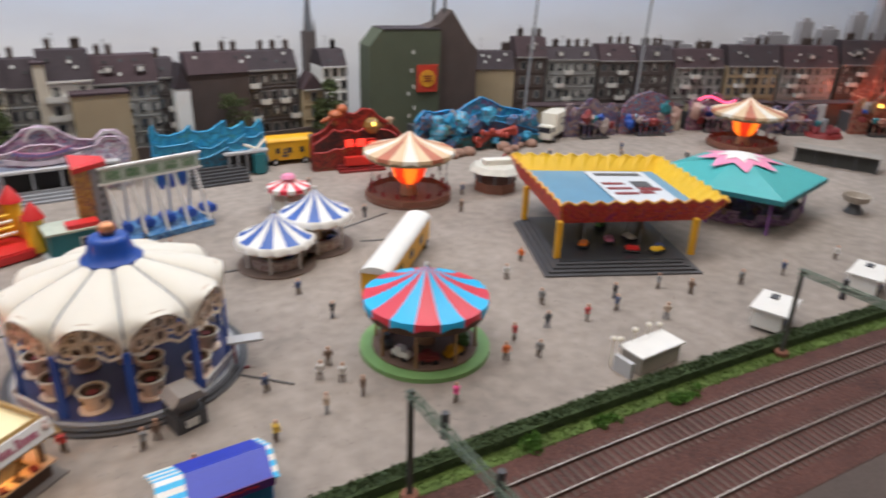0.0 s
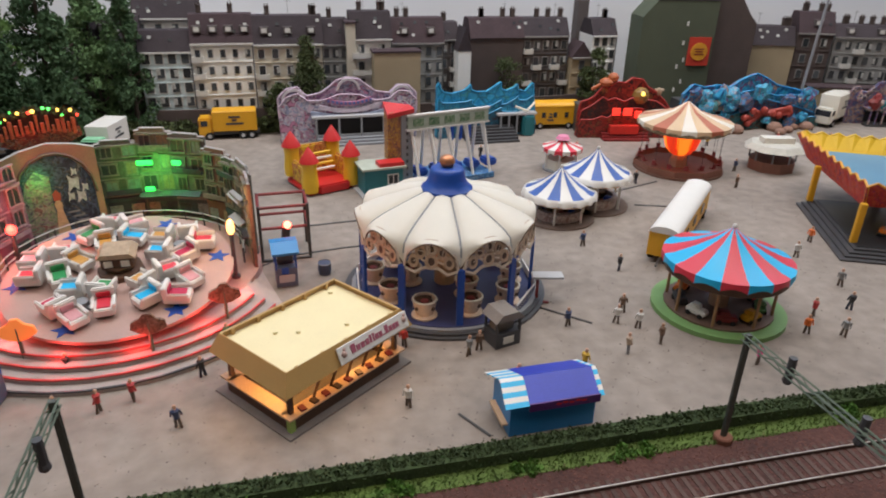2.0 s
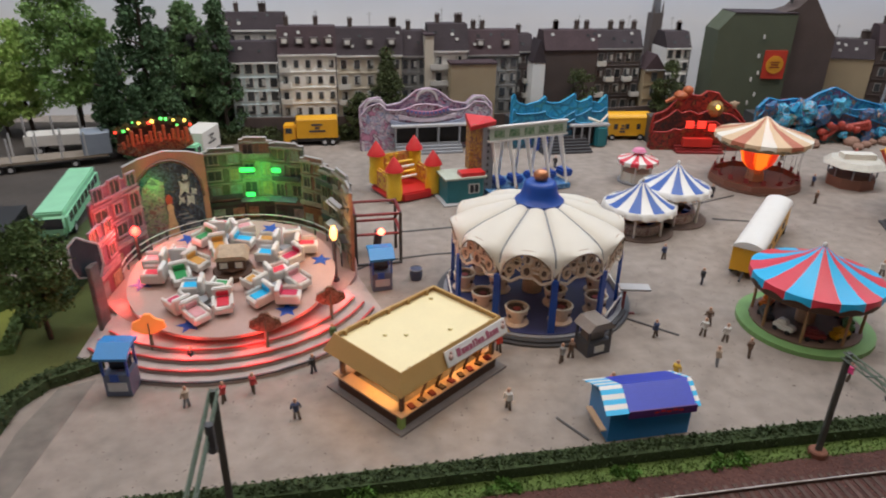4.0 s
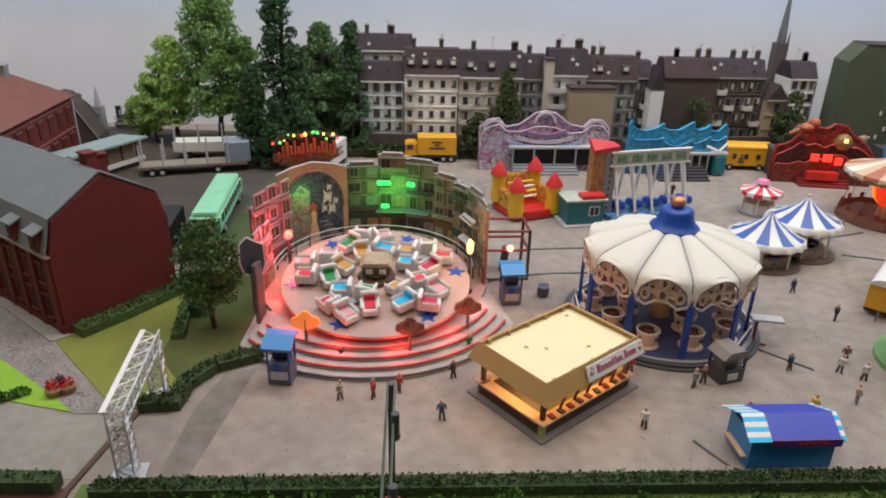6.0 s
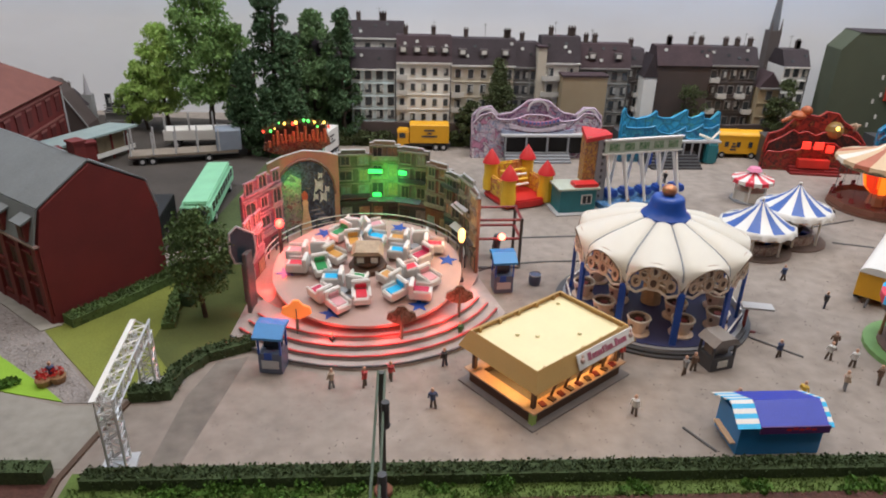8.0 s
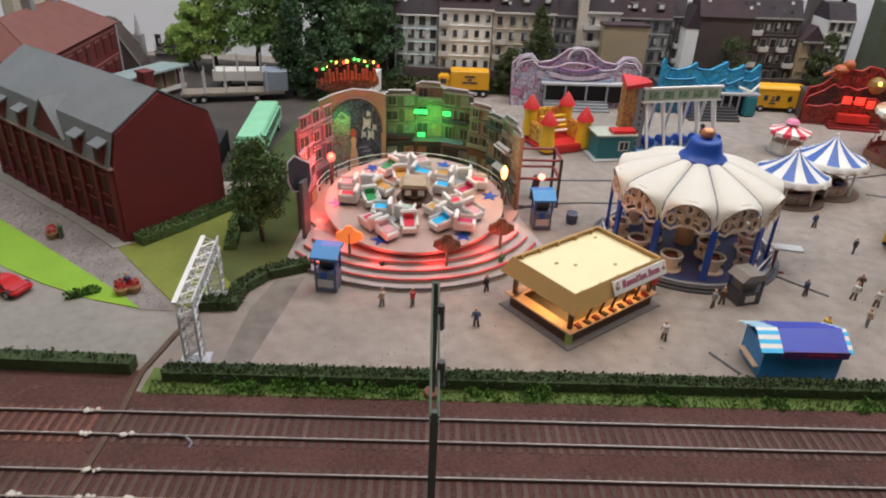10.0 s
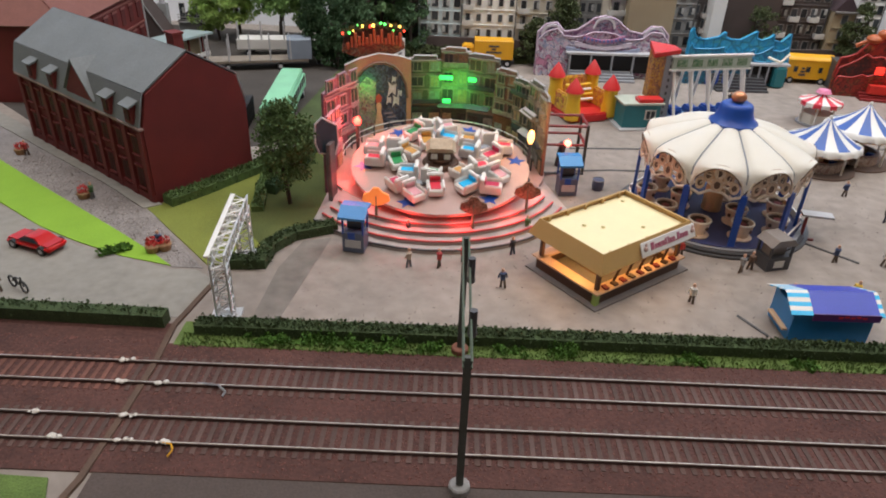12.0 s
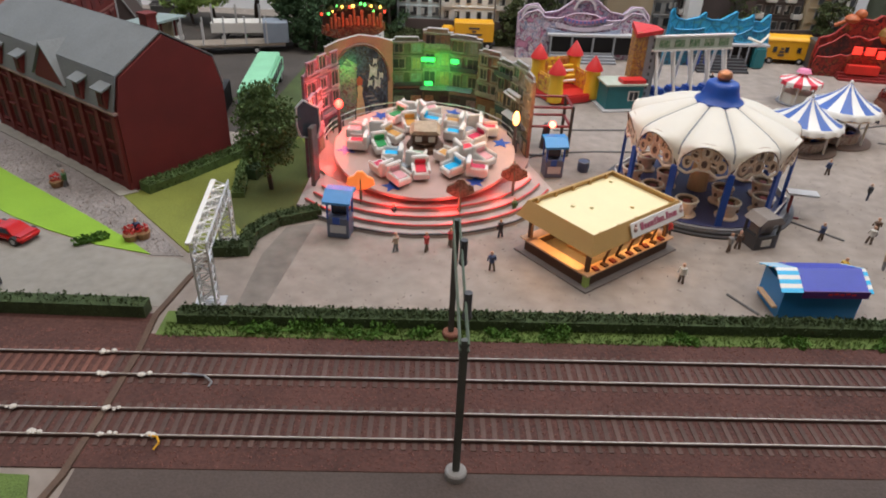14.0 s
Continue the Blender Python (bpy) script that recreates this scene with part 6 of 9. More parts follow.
for k in range(7):
    px, py, _ = at(r.uniform(3, 11), r.uniform(3, 9))
    c = thing("bumper_car", px, py, 0.6, r.uniform(0, 360), "small %s bumper car with black rubber ring" % ["pink", "yellow", "blue", "red", "white", "orange", "green"][k], "bumper car", "bumper cars")
    bm = bm_new()
    box(bm, 0, 0, 0.3, 1.1, 0.7, 0.35)
    bevelled(bm, 0.12, 2)
    part("shell", bm, [PINK, YELLOW_B, BLUE, RED, WHITE, ORANGE, GREEN_P][k], c, smooth=True)
    bm = bm_new()
    box(bm, 0, 0, 0.14, 1.3, 0.9, 0.18)
    bevelled(bm, 0.07)
    part("rubber_ring", bm, BLACK, c)
    bm = bm_new()
    tube(bm, (-0.45, 0, 0.4), (-0.5, 0, 2.0), 0.025, 4)
    part("pole", bm, GREY, c)

# ---- teal umbrella ride ----
t = thing("umbrella_ride", 61.3, 43.0, 0, 0, "ride under a teal cloth roof with pink star", "ride")
cor = [(-5.5, -7.6, 3.7), (4.9, -5.2, 3.7), (6.2, 1.3, 3.7), (1.8, 6.5, 3.7), (-6.6, 5.0, 3.7), (-8.3, -1.7, 3.7)]
apex = (-1.2, 0.3, 5.5)
for i in range(6):
    p, q = Vector(cor[i]), Vector(cor[(i + 1) % 6])
    bm = bm_new()
    bm.faces.new([bm.verts.new(k) for k in (p, q, apex)])
    thicken(bm, 0.06)
    part("roof_cloth", bm, mat("umbrella_teal", (0.045, 0.345, 0.345), 0.45, vary=0.08), t)
    bm = bm_new()
    bm.faces.new([bm.verts.new(k) for k in (p, q, q - Vector((0, 0, 0.45)), p - Vector((0, 0, 0.45)))])
    thicken(bm, 0.05)
    part("valance", bm, TEAL_D, t)
    bm = bm_new()
    tube(bm, (p.x * 0.8 - 0.3, p.y * 0.8, 0), (p.x * 0.8 - 0.3, p.y * 0.8, p.z + 0.2), 0.16, 6)
    part("post", bm, PURPLE, t)
pts = []
for j in range(16):
    rr = 4.1 if j % 2 == 0 else 2.4
    a = radians(22.5 * j)
    pts.append(Vector((apex[0] + rr * math.cos(a), apex[1] + rr * math.sin(a), apex[2] + 0.06 - 0.235 * rr)))
for nm, m, f, dz in (("star", PINK, 1.0, 0.03), ("star_centre", WHITE, 0.55, 0.08)):
    bm = bm_new()
    cv = bm.verts.new((apex[0], apex[1], apex[2] + 0.1 + dz))
    vs = [bm.verts.new((apex[0] + (p.x - apex[0]) * f, apex[1] + (p.y - apex[1]) * f, apex[2] + 0.1 + dz + (p.z - apex[2]) * f)) for p in pts]
    for j in range(16):
        bm.faces.new((cv, vs[j], vs[(j + 1) % 16]))
    part(nm, bm, m, t)
PURP = patchwork("purple_machine_paint", [(0.12, 0.05, 0.14), (0.25, 0.12, 0.26), (0.42, 0.28, 0.4), (0.07, 0.05, 0.08), (0.3, 0.2, 0.12)], 90)
bm = bm_new()
cyl(bm, -0.6, 0, 0, 0.6, 5.6, seg=10)
part("deck", bm, PURP, t)
for k in range(9):
    a = radians(40 * k + 5)
    bm = bm_new()
    box(bm, 5.4 * math.cos(a) - 0.6, 5.4 * math.sin(a), 0.75, 0.2, 2.4, 1.3 if k % 2 else 0.9, rz=40 * k + 5)
    part("side_panel", bm, PURP, t)
bm = bm_new()
cyl(bm, 0, 0, 0.6, 4.8, 0.5, seg=10)
part("centre_mast", bm, PURPLE, t)
for k in range(8):
    a = radians(45 * k + 10)
    bm = bm_new()
    box(bm, 3.6 * math.cos(a), 3.6 * math.sin(a), 1.1, 1.5, 1.0, 0.9, rz=45 * k)
    bevelled(bm, 0.15, 2)
    part("gondola", bm, PURP, t, smooth=True)

# ---- painted show fronts along the back ----
def lump(bm, x, y, z, r, squash, rg):
    """A rough moulded lump with an uneven skin."""
    b = bm_new()
    bmesh.ops.create_icosphere(b, subdivisions=2, radius=r)
    for v in b.verts:
        v.co *= rg.uniform(0.62, 1.2)
    me = bpy.data.meshes.new("lump")
    bmesh.ops.transform(b, matrix=Matrix.Translation((x, y, z)) @ Matrix.Diagonal((1, 0.7, squash, 1)), verts=b.verts)
    b.to_mesh(me)
    b.free()
    bm.from_mesh(me)
    bpy.data.meshes.remove(me)



def show_front(name, x, y, rz, w, h, outline, mt, label, steps=0, step_m=GREY, recess=None, layers=(), trim=None, awning_m=GREY_L):
    t = thing(name, x, y, 0, rz, label, "show front", "show fronts")
    pr = [(-w / 2, 0)] + [(-w / 2 + w * a, h * b) for a, b in outline] + [(w / 2, 0)]
    bm = bm_new()
    upright(bm, pr, 0, 0.5)
    part("front", bm, mt, t)
    if trim:
        bm = bm_new()
        for p, q in zip(pr[1:-2], pr[2:-1]):
            tube(bm, (p[0], -0.02, p[1]), (q[0], -0.02, q[1]), 0.1, 6)
        part("edge_trim", bm, trim, t)
    for j, (f, m) in enumerate(layers):
        bm = bm_new()
        low = [(-w * 0.5, 0)] + [(-w / 2 + w * a, h * f * (b + 0.10 * math.sin(9 * a + 2 * j))) for a, b in outline] + [(w * 0.5, 0)]
        upright(bm, low, -0.35 * (j + 1), -0.35 * (j + 1) + 0.12)
        ly = part("relief_layer", bm, m, t)
        bm = bm_new()
        for p, q in zip(low[1:-2], low[2:-1]):
            tube(bm, (p[0], -0.35 * (j + 1) - 0.02, p[1]), (q[0], -0.35 * (j + 1) - 0.02, q[1]), 0.09, 5)
        part("layer_edge", bm, trim or GREY_L, ly)
    if recess:
        a0, a1, z0, z1, m = recess
        bm = bm_new()
        box(bm, -w / 2 + w * (a0 + a1) / 2, -0.2, (z0 + z1) / 2, w * (a1 - a0), 0.3 + 0.5 * len(layers), z1 - z0)
        part("opening", bm, m, t)
        bm = bm_new()
        box(bm, -w / 2 + w * (a0 + a1) / 2, -0.7, z1 + 0.1, w * (a1 - a0) + 0.8, 1.4, 0.22)
        part("awning", bm, awning_m, t)
        for k in range(5):
            bm = bm_new()
            cyl(bm, -w / 2 + w * (a0 + (a1 - a0) * k / 4), -1.3, 0, z1, 0.12, seg=8)
            part("post", bm, GREY if awning_m is GREY_L else awning_m, t)
    for i in range(steps):
        bm = bm_new()
        box(bm, 0, -0.6 - 0.45 * (steps - i), 0.11 + 0.22 * i, w * 0.5, 0.45, 0.22 + 0.44 * i * 0)
        box(bm, 0, -0.6 - 0.45 * (steps - i) / 2, 0.11 * (i + 0.01), w * 0.5, 0.45 * (steps - i), 0.22 * max(i, 0.1))
        part("step", bm, step_m, t)
    bm = bm_new()
    box(bm, 0, 2.2, h * 0.25, w * 0.92, 3.4, h * 0.5)
    part("trailer_body", bm, GREY_D, t)
    return t


waves = [(0, .55), (.0, .8), (.06, .95), (.14, .98), (.2, .82), (.3, .86), (.36, .96), (.42, 1.08), (.5, 1.12), (.58, 1.08), (.64, .96), (.7, .86), (.8, .82), (.86, .96), (.94, .95), (1, .8), (1, .55)]
PFAC = patchwork("purple_front_paint", [(0.24, 0.12, 0.26), (0.42, 0.26, 0.40), (0.55, 0.42, 0.52), (0.30, 0.34, 0.50), (0.14, 0.07, 0.14), (0.5, 0.22, 0.34)], 75)
t = show_front("fun_house", 2.9, 75.8, 2, 14.6, 5.9, waves, PFAC, "pink and purple painted show front with curly outline", 4, GREY, (0.25, 0.9, 0.6, 2.7, BLACK), layers=((0.82, patchwork("lilac_relief", [(0.42, 0.24, 0.36), (0.58, 0.48, 0.56), (0.26, 0.30, 0.46), (0.66, 0.60, 0.64), (0.16, 0.08, 0.16), (0.50, 0.22, 0.34)], 60)),), trim=mat("trim_lilac", (0.56, 0.44, 0.54), 0.5))
for i in range(3):
    bm = bm_new()
    lathe(bm, [(1.25, -0.12), (1.25, 0.12), (1.0, 0.12), (1.0, -0.12), (1.25, -0.12)], 20, a0=0, a1=180)
    bmesh.ops.rotate(bm, verts=bm.verts, matrix=Matrix.Rotation(radians(90), 3, "X"))
    bmesh.ops.translate(bm, verts=bm.verts, vec=(-5.7 + i * 5.7, -0.15, 4.4 + (0.9 if i == 1 else 0)))
    part("scroll_arch", bm, mat("boss_white", (0.6, 0.56, 0.6), 0.5), t)
for z, w, m in ((4.7, 4.6, mat("band_rose", (0.45, 0.18, 0.28), 0.5, vary=0.3, blotch=90)), (4.0, 6.4, mat("band_pale", (0.55, 0.48, 0.56), 0.5, vary=0.3, blotch=90)), (3.4, 8.2, mat("band_steel", (0.30, 0.34, 0.46), 0.5, vary=0.4, blotch=90))):
    bm = bm_new()
    ring = [(w * (k / 12 - 0.5), z - 0.5 * math.sin(math.pi * k / 12)) for k in range(13)]
    upright(bm, ring + [(x, zz - 0.42) for x, zz in ring[::-1]], -0.75, -0.5)
    part("swag_band", bm, m, t)
for k in range(11):
    bm = bm_new()
    box(bm, -2.2 + k * 0.44, -0.78, 4.5 - 0.44 * math.sin(math.pi * (k + 1) / 12), 0.26, 0.06, 0.26)
    part("letter_bar", bm, mat("letter_blue", (0.10, 0.16, 0.42), 0.4), t)
sea = [(0, .5), (.005, .98), (.025, 1.06), (.04, .94), (.07, .88), (.16, .84), (.28, .9), (.34, 1.0), (.345, .9), (.4, .86), (.5, .86), (.6, .98), (.64, 1.03), (.645, .9), (.7, .86), (.78, .92), (.81, .98), (.815, .87), (.9, .84), (.97, 1.0), (1, .5)]
SEA = patchwork("sea_front_paint", [(0.018, 0.28, 0.56), (0.025, 0.36, 0.66), (0.05, 0.44, 0.70), (0.025, 0.32, 0.62), (0.07, 0.40, 0.50)], 45)
t = show_front("fun_house", 17.9, 75.0, 1, 11.4, 5.6, sea, SEA, "blue wave shaped show front with stairs", 6, GREY_D, (0.62, 0.95, 0.3, 2.4, BLACK), layers=((0.72, patchwork("wave_mid", [(0.012, 0.16, 0.34), (0.02, 0.26, 0.48), (0.05, 0.36, 0.52), (0.02, 0.12, 0.26)], 90)), (0.5, patchwork("wave_low", [(0.03, 0.10, 0.16), (0.02, 0.16, 0.26), (0.05, 0.06, 0.08)], 90))), trim=mat("trim_sea", (0.025, 0.28, 0.52), 0.4))
bm = bm_new()
box(bm, 4.6, -1.0, 1.2, 1.4, 1.2, 2.4)
bevelled(bm, 0.2, 2)
part("sea_creature", bm, TEAL_D, t)
bm = bm_new()
tube(bm, (3.2, -0.6, 3.2), (4.4, -1.2, 2.8), 0.14, 6)
tube(bm, (4.4, -1.2, 2.8), (5.4, -0.8, 3.6), 0.14, 6)
part("tusk", bm, CREAM, t)
redo = [(0, .4), (.02, .62), (.1, .66), (.16, .72), (.24, .9), (.3, .86), (.38, .98), (.48, .96), (.55, 1.05), (.66, 1.02), (.72, .9), (.82, .8), (.92, .66), (1, .5)]
REDF = patchwork("red_front_paint", [(0.13, 0.012, 0.012), (0.24, 0.02, 0.015), (0.36, 0.03, 0.02), (0.05, 0.01, 0.012), (0.26, 0.09, 0.03)], 40)
t = show_front("fun_house", 33.0, 71.8, -10, 10.4, 6.2, redo, REDF, "dark red show front with red lit windows and lion", 3, RED_DARK, None, layers=((0.74, patchwork("cave_black", [(0.02, 0.01, 0.012), (0.05, 0.015, 0.015), (0.14, 0.02, 0.015), (0.03, 0.02, 0.02)], 90)), (0.48, patchwork("cave_red", [(0.18, 0.018, 0.014), (0.28, 0.03, 0.02), (0.07, 0.012, 0.012), (0.22, 0.08, 0.03)], 90))), trim=mat("trim_red", (0.38, 0.03, 0.025), 0.5))
bm = bm_new()
for wx, wz, ww in ((-1.2, 3.0, 0.8), (0.1, 3.0, 0.9), (1.3, 2.7, 0.7)):
    box(bm, wx, -0.95, wz, ww, 0.3, 0.75)
part("lit_window", bm, glow("window_red_glow", (1.0, 0.05, 0.03), 1.2), t, "window glowing red")
bm = bm_new()
box(bm, -0.2, -1.2, 1.1, 3.2, 0.8, 0.9)
part("lit_counter", bm, mat("lit_red_board", (0.5, 0.03, 0.02), 0.5), t)
bm = bm_new()
ball(bm, -2.3, 0.2, 6.0, 0.8, 0.6, 10)
ball(bm, -1.6, 0.2, 6.5, 0.6, 0.9, 10)
tube(bm, (-2.8, 0.2, 5.8), (-3.9, 0.2, 5.2), 0.22, 6)
tube(bm, (-2.4, 0.2, 5.8), (-2.2, 0.2, 4.9), 0.25, 6)
part("lion_figure", bm, mat("lion_rust", (0.42, 0.11, 0.035), 0.5, vary=0.3, blotch=200), t, smooth=True)
bm = bm_new()
ball(bm, 1.6, -0.05, 4.6, 0.95, 1.0, 12)
part("round_ornament", bm, mat("ornament_bronze", (0.26, 0.15, 0.04), 0.4), t)
bm = bm_new()
ball(bm, 1.6, -0.75, 4.9, 0.26, 1, 8)
part("bulb", bm, bpy.data.materials["bulb_yellow"], t)
bm = bm_new()
ball(bm, 3.7, 0.1, 5.0, 0.35, 1.4, 8)
tube(bm, (3.2, 0.1, 5.2), (4.2, 0.1, 5.2), 0.16, 6)
part("ornament_bust", bm, mat("bust_pale", (0.36, 0.26, 0.17), 0.6), t)
bulb_light(33.0, 69.6, 2.6, 0.012, (1.0, 0.05, 0.03), 0.4)
RIV = patchwork("river_front_paint", [(0.01, 0.13, 0.34), (0.02, 0.26, 0.50), (0.04, 0.40, 0.60), (0.20, 0.08, 0.20), (0.03, 0.20, 0.40), (0.45, 0.30, 0.2)], 40)
rivo = [(0, .7), (.06, .9), (.14, .84), (.24, .88), (.32, .82), (.4, .98), (.5, 1.1), (.58, 1.0), (.66, .86), (.78, .78), (.88, .7), (.96, .6), (1, .3)]
t = show_front("fun_house", 50.4, 73.2, -3, 18.0, 5.7, rivo, RIV, "blue mountain water ride front with red octopus", 0, layers=((0.78, patchwork("river_mid", [(0.02, 0.20, 0.44), (0.04, 0.34, 0.56), (0.10, 0.46, 0.62), (0.02, 0.14, 0.34), (0.3, 0.3, 0.34)], 110)), (0.55, patchwork("river_dark", [(0.02, 0.08, 0.20), (0.03, 0.20, 0.40), (0.12, 0.06, 0.14), (0.02, 0.12, 0.24), (0.3, 0.16, 0.10)], 110)), (0.34, patchwork("river_teal", [(0.03, 0.15, 0.18), (0.04, 0.26, 0.3), (0.06, 0.10, 0.10), (0.2, 0.12, 0.09)], 110))), trim=mat("trim_river", (0.03, 0.30, 0.62), 0.4))
r = random.Random(2)
for k in range(26):
    bm = bm_new()
    bx, bz = r.uniform(-8.4, 8.0), r.uniform(0.8, 4.3)
    lump(bm, bx, -1.15 - 0.12 * (4.3 - bz), bz, r.uniform(0.5, 1.2), r.uniform(0.6, 1.3), r)
    part("water_lump", bm, [MATS["river_mid"], MATS["river_dark"], MATS["river_teal"], MATS["wave_mid"], MATS["river_front_paint"], MATS["river_mid"]][k % 6], t)
for k in range(9):
    bm = bm_new()
    px, pz = r.uniform(-2.5, 3.5), r.uniform(0.8, 2.6)
    tube(bm, (0.8, -1.2, 1.8), (px + 0.8, -1.6, pz), 0.3, 6)
    ball(bm, px + 0.8, -1.6, pz, 0.45, 1, 8)
    part("tentacle", bm, mat("octopus_red", (0.36, 0.05, 0.035), 0.5, vary=0.2), t)
for k in range(8):
    bm = bm_new()
    ball(bm, r.uniform(-6, 8), r.uniform(-4.2, -2), 0.35, r.uniform(0.5, 1.0), 0.7, 8)
    part("rock", bm, mat("rock_paint", (0.26, 0.15, 0.11), 0.8, vary=0.3), t)
for x, y, rz, w, h, ml, lab in ((67.5, 71.5, -14, 8.0, 4.6, "dusk", "dark purple show front with pale ornaments"), (76.2, 69.4, -16, 8.6, 5.6, "circus", "red and blue round show front"), (87.0, 66.8, -18, 8.2, 4.8, "neon", "show front edged with pink light"), (96.5, 60.4, -22, 7.4, 4.0, "dusk", "dark purple show front beside the path"), (108, 54, -30, 9, 5.5, "fire", "dark red ride front with warm lamps")):
    pal = {"dusk": [(0.07, 0.08, 0.18), (0.20, 0.08, 0.13), (0.10, 0.16, 0.30), (0.34, 0.18, 0.15), (0.38, 0.32, 0.30), (0.05, 0.04, 0.07)], "circus": [(0.34, 0.05, 0.05), (0.05, 0.16, 0.34), (0.42, 0.22, 0.2), (0.18, 0.05, 0.12), (0.1, 0.3, 0.4)], "neon": [(0.10, 0.09, 0.12), (0.30, 0.12, 0.2), (0.36, 0.32, 0.3)], "fire": [(0.20, 0.04, 0.03), (0.34, 0.12, 0.08), (0.25, 0.17, 0.13)]}[ml]
    t = show_front("fun_house", x, y, rz, w, h, waves if ml != "circus" else [(0, .5), (.1, .8), (.25, .95), (.5, 1.05), (.75, .95), (.9, .8), (1, .5)], patchwork("front_" + ml, pal, 60), lab, 2, GREY_D, (0.3, 0.7, 0.3, 1.9, BLACK), awning_m=patchwork("front_" + ml, pal, 60))
    rg = random.Random(int(x))
    for k in range(9):
        bm = bm_new()
        lump(bm, rg.uniform(-0.45, 0.45) * w, rg.uniform(-1.6, -0.4), rg.uniform(0.3, 0.75) * h, rg.uniform(0.4, 0.9), rg.uniform(0.7, 1.6), rg)
        part("ornament", bm, [patchwork("front_" + ml, pal, 60), RED_DARK, mat("ornament_pale", (0.30, 0.24, 0.22), 0.6), BLUE, PINK_PALE, TEAL_D][k % 6], t)
    if ml == "neon":
        for k in range(6):
            bm = bm_new()
            tube(bm, (-3 + k, -0.12, 4.4 + 0.5 * math.sin(k)), (-2 + k, -0.12, 4.4 + 0.5 * math.sin(k + 1)), 0.16, 6)
            part("neon_tube", bm, glow("neon_pink", (1.0, 0.08, 0.2), 2.0), t)
    if ml == "fire":
        for k in range(4):
            bm = bm_new()
            ball(bm, -3 + 2 * k, -0.3, 4.2, 0.28, 1, 8)
            part("bulb", bm, bpy.data.materials["bulb_yellow"], t)

# ---- bouncy castle ----
t = thing("bouncy_castle", -1.2, 62.0, 0, 22, "yellow bouncy castle with red tower roofs", "bouncy castle")
t.scale = (0.86, 0.86, 0.9)
bm = bm_new()
box(bm, 0, 0, 0.35, 5.6, 5.0, 0.7)
bevelled(bm, 0.2, 2)
part("base_cushion", bm, RED, t)
for sx in (-1, 1):
    for sy in (-1, 1):
        bm = bm_new()
        lathe(bm, [(0.8, 0.3), (0.85, 1.2), (0.72, 2.2), (0.8, 3.3), (0.02, 3.35)], 14)
        bmesh.ops.translate(bm, verts=bm.verts, vec=(sx * 2.3, sy * 2.0, 0.6 * (sy > 0)))
        tw = part("tower", bm, YELLOW_B, t, smooth=True)
        bm = bm_new()
        lathe(bm, [(0.98, 3.2), (0.85, 3.5), (0.4, 4.2), (0.02, 4.7)], 14)
        bmesh.ops.translate(bm, verts=bm.verts, vec=(sx * 2.3, sy * 2.0, 0.6 * (sy > 0)))
        part("tower_roof", bm, RED, tw, smooth=True)
CASTLE = patchwork("castle_paint", [(0.65, 0.36, 0.03), (0.75, 0.5, 0.05), (0.5, 0.12, 0.04), (0.6, 0.3, 0.1)], 90)
for cx, cy, sx, sy, h in ((0, 2.1, 3.4, 0.5, 3.1), (-2.4, 0, 0.5, 3.0, 2.0), (2.4, 0, 0.5, 3.0, 2.0)):
    bm = bm_new()
    box(bm, cx, cy, 0.6 + h / 2, sx, sy, h)
    bevelled(bm, 0.15, 2)
    part("wall_cushion", bm, CASTLE, t, smooth=True)
for k in range(4):
    bm = bm_new()
    tube(bm, (-1.6, 1.2 - 0.3 * k, 2.9 - 0.45 * k), (1.6, 1.2 - 0.3 * k, 2.9 - 0.45 * k), 0.14, 6)
    part("ladder_rung", bm, CREAM if k % 2 else YELLOW_B, t)
bm = bm_new()
box(bm, 0, -2.6, 0.5, 3.4, 0.5, 0.9)
bevelled(bm, 0.15, 2)
part("front_step", bm, RED, t)

# ---- ticket hut, tower and swing-boat ride ----
t = thing("ticket_hut", 3.6, 59.6, 0, 8, "teal ticket hut with pale flat roof and red box", "hut")
bm = bm_new()
box(bm, 0, 0, 1.15, 3.4, 2.3, 2.3)
part("body", bm, TEAL_D, t)
bm = bm_new()
box(bm, 0, 0, 2.38, 3.9, 2.8, 0.16)
part("roof", bm, mat("roof_pale_green", (0.42, 0.46, 0.38), 0.6), t)
bm = bm_new()
box(bm, 0.7, -0.6, 2.62, 2.2, 1.2, 0.34)
part("roof_box", bm, RED, t)
bm = bm_new()
box(bm, 0.8, -1.18, 1.35, 1.0, 0.08, 0.9)
w = part("window", bm, WHITE, t)
for k in (-0.22, 0.22):
    bm = bm_new()
    box(bm, 0.8 + k, -1.24, 1.35, 0.34, 0.06, 0.72)
    part("pane", bm, GLASS_DARK, w)
bm = bm_new()
box(bm, 0, 0, 0.07, 4.2, 3.4, 0.14)
part("base_plate", bm, GREY_L, t)
t = thing("ride_tower", 5.55, 61.0, 0, 6, "tall ride tower with painted side and red top", "tower")
t.scale = (0.82, 1, 1)
bm = bm_new()
box(bm, -0.75, 0, 3.3, 1.4, 1.2, 6.6)
part("painted_side", bm, patchwork("tower_paint", [(0.35, 0.16, 0.04), (0.52, 0.30, 0.06), (0.25, 0.12, 0.08), (0.45, 0.22, 0.05)], 90), t)
bm = bm_new()
box(bm, 0.65, 0, 3.3, 1.3, 1.25, 6.6)
g2 = part("grey_side", bm, GREY, t)
for k in range(9):
    bm = bm_new()
    box(bm, 0.65, -0.65, 1.0 + k * 0.62, 0.22, 0.06, 0.28)
    part("slot", bm, GREY_D, g2)
bm = bm_new()
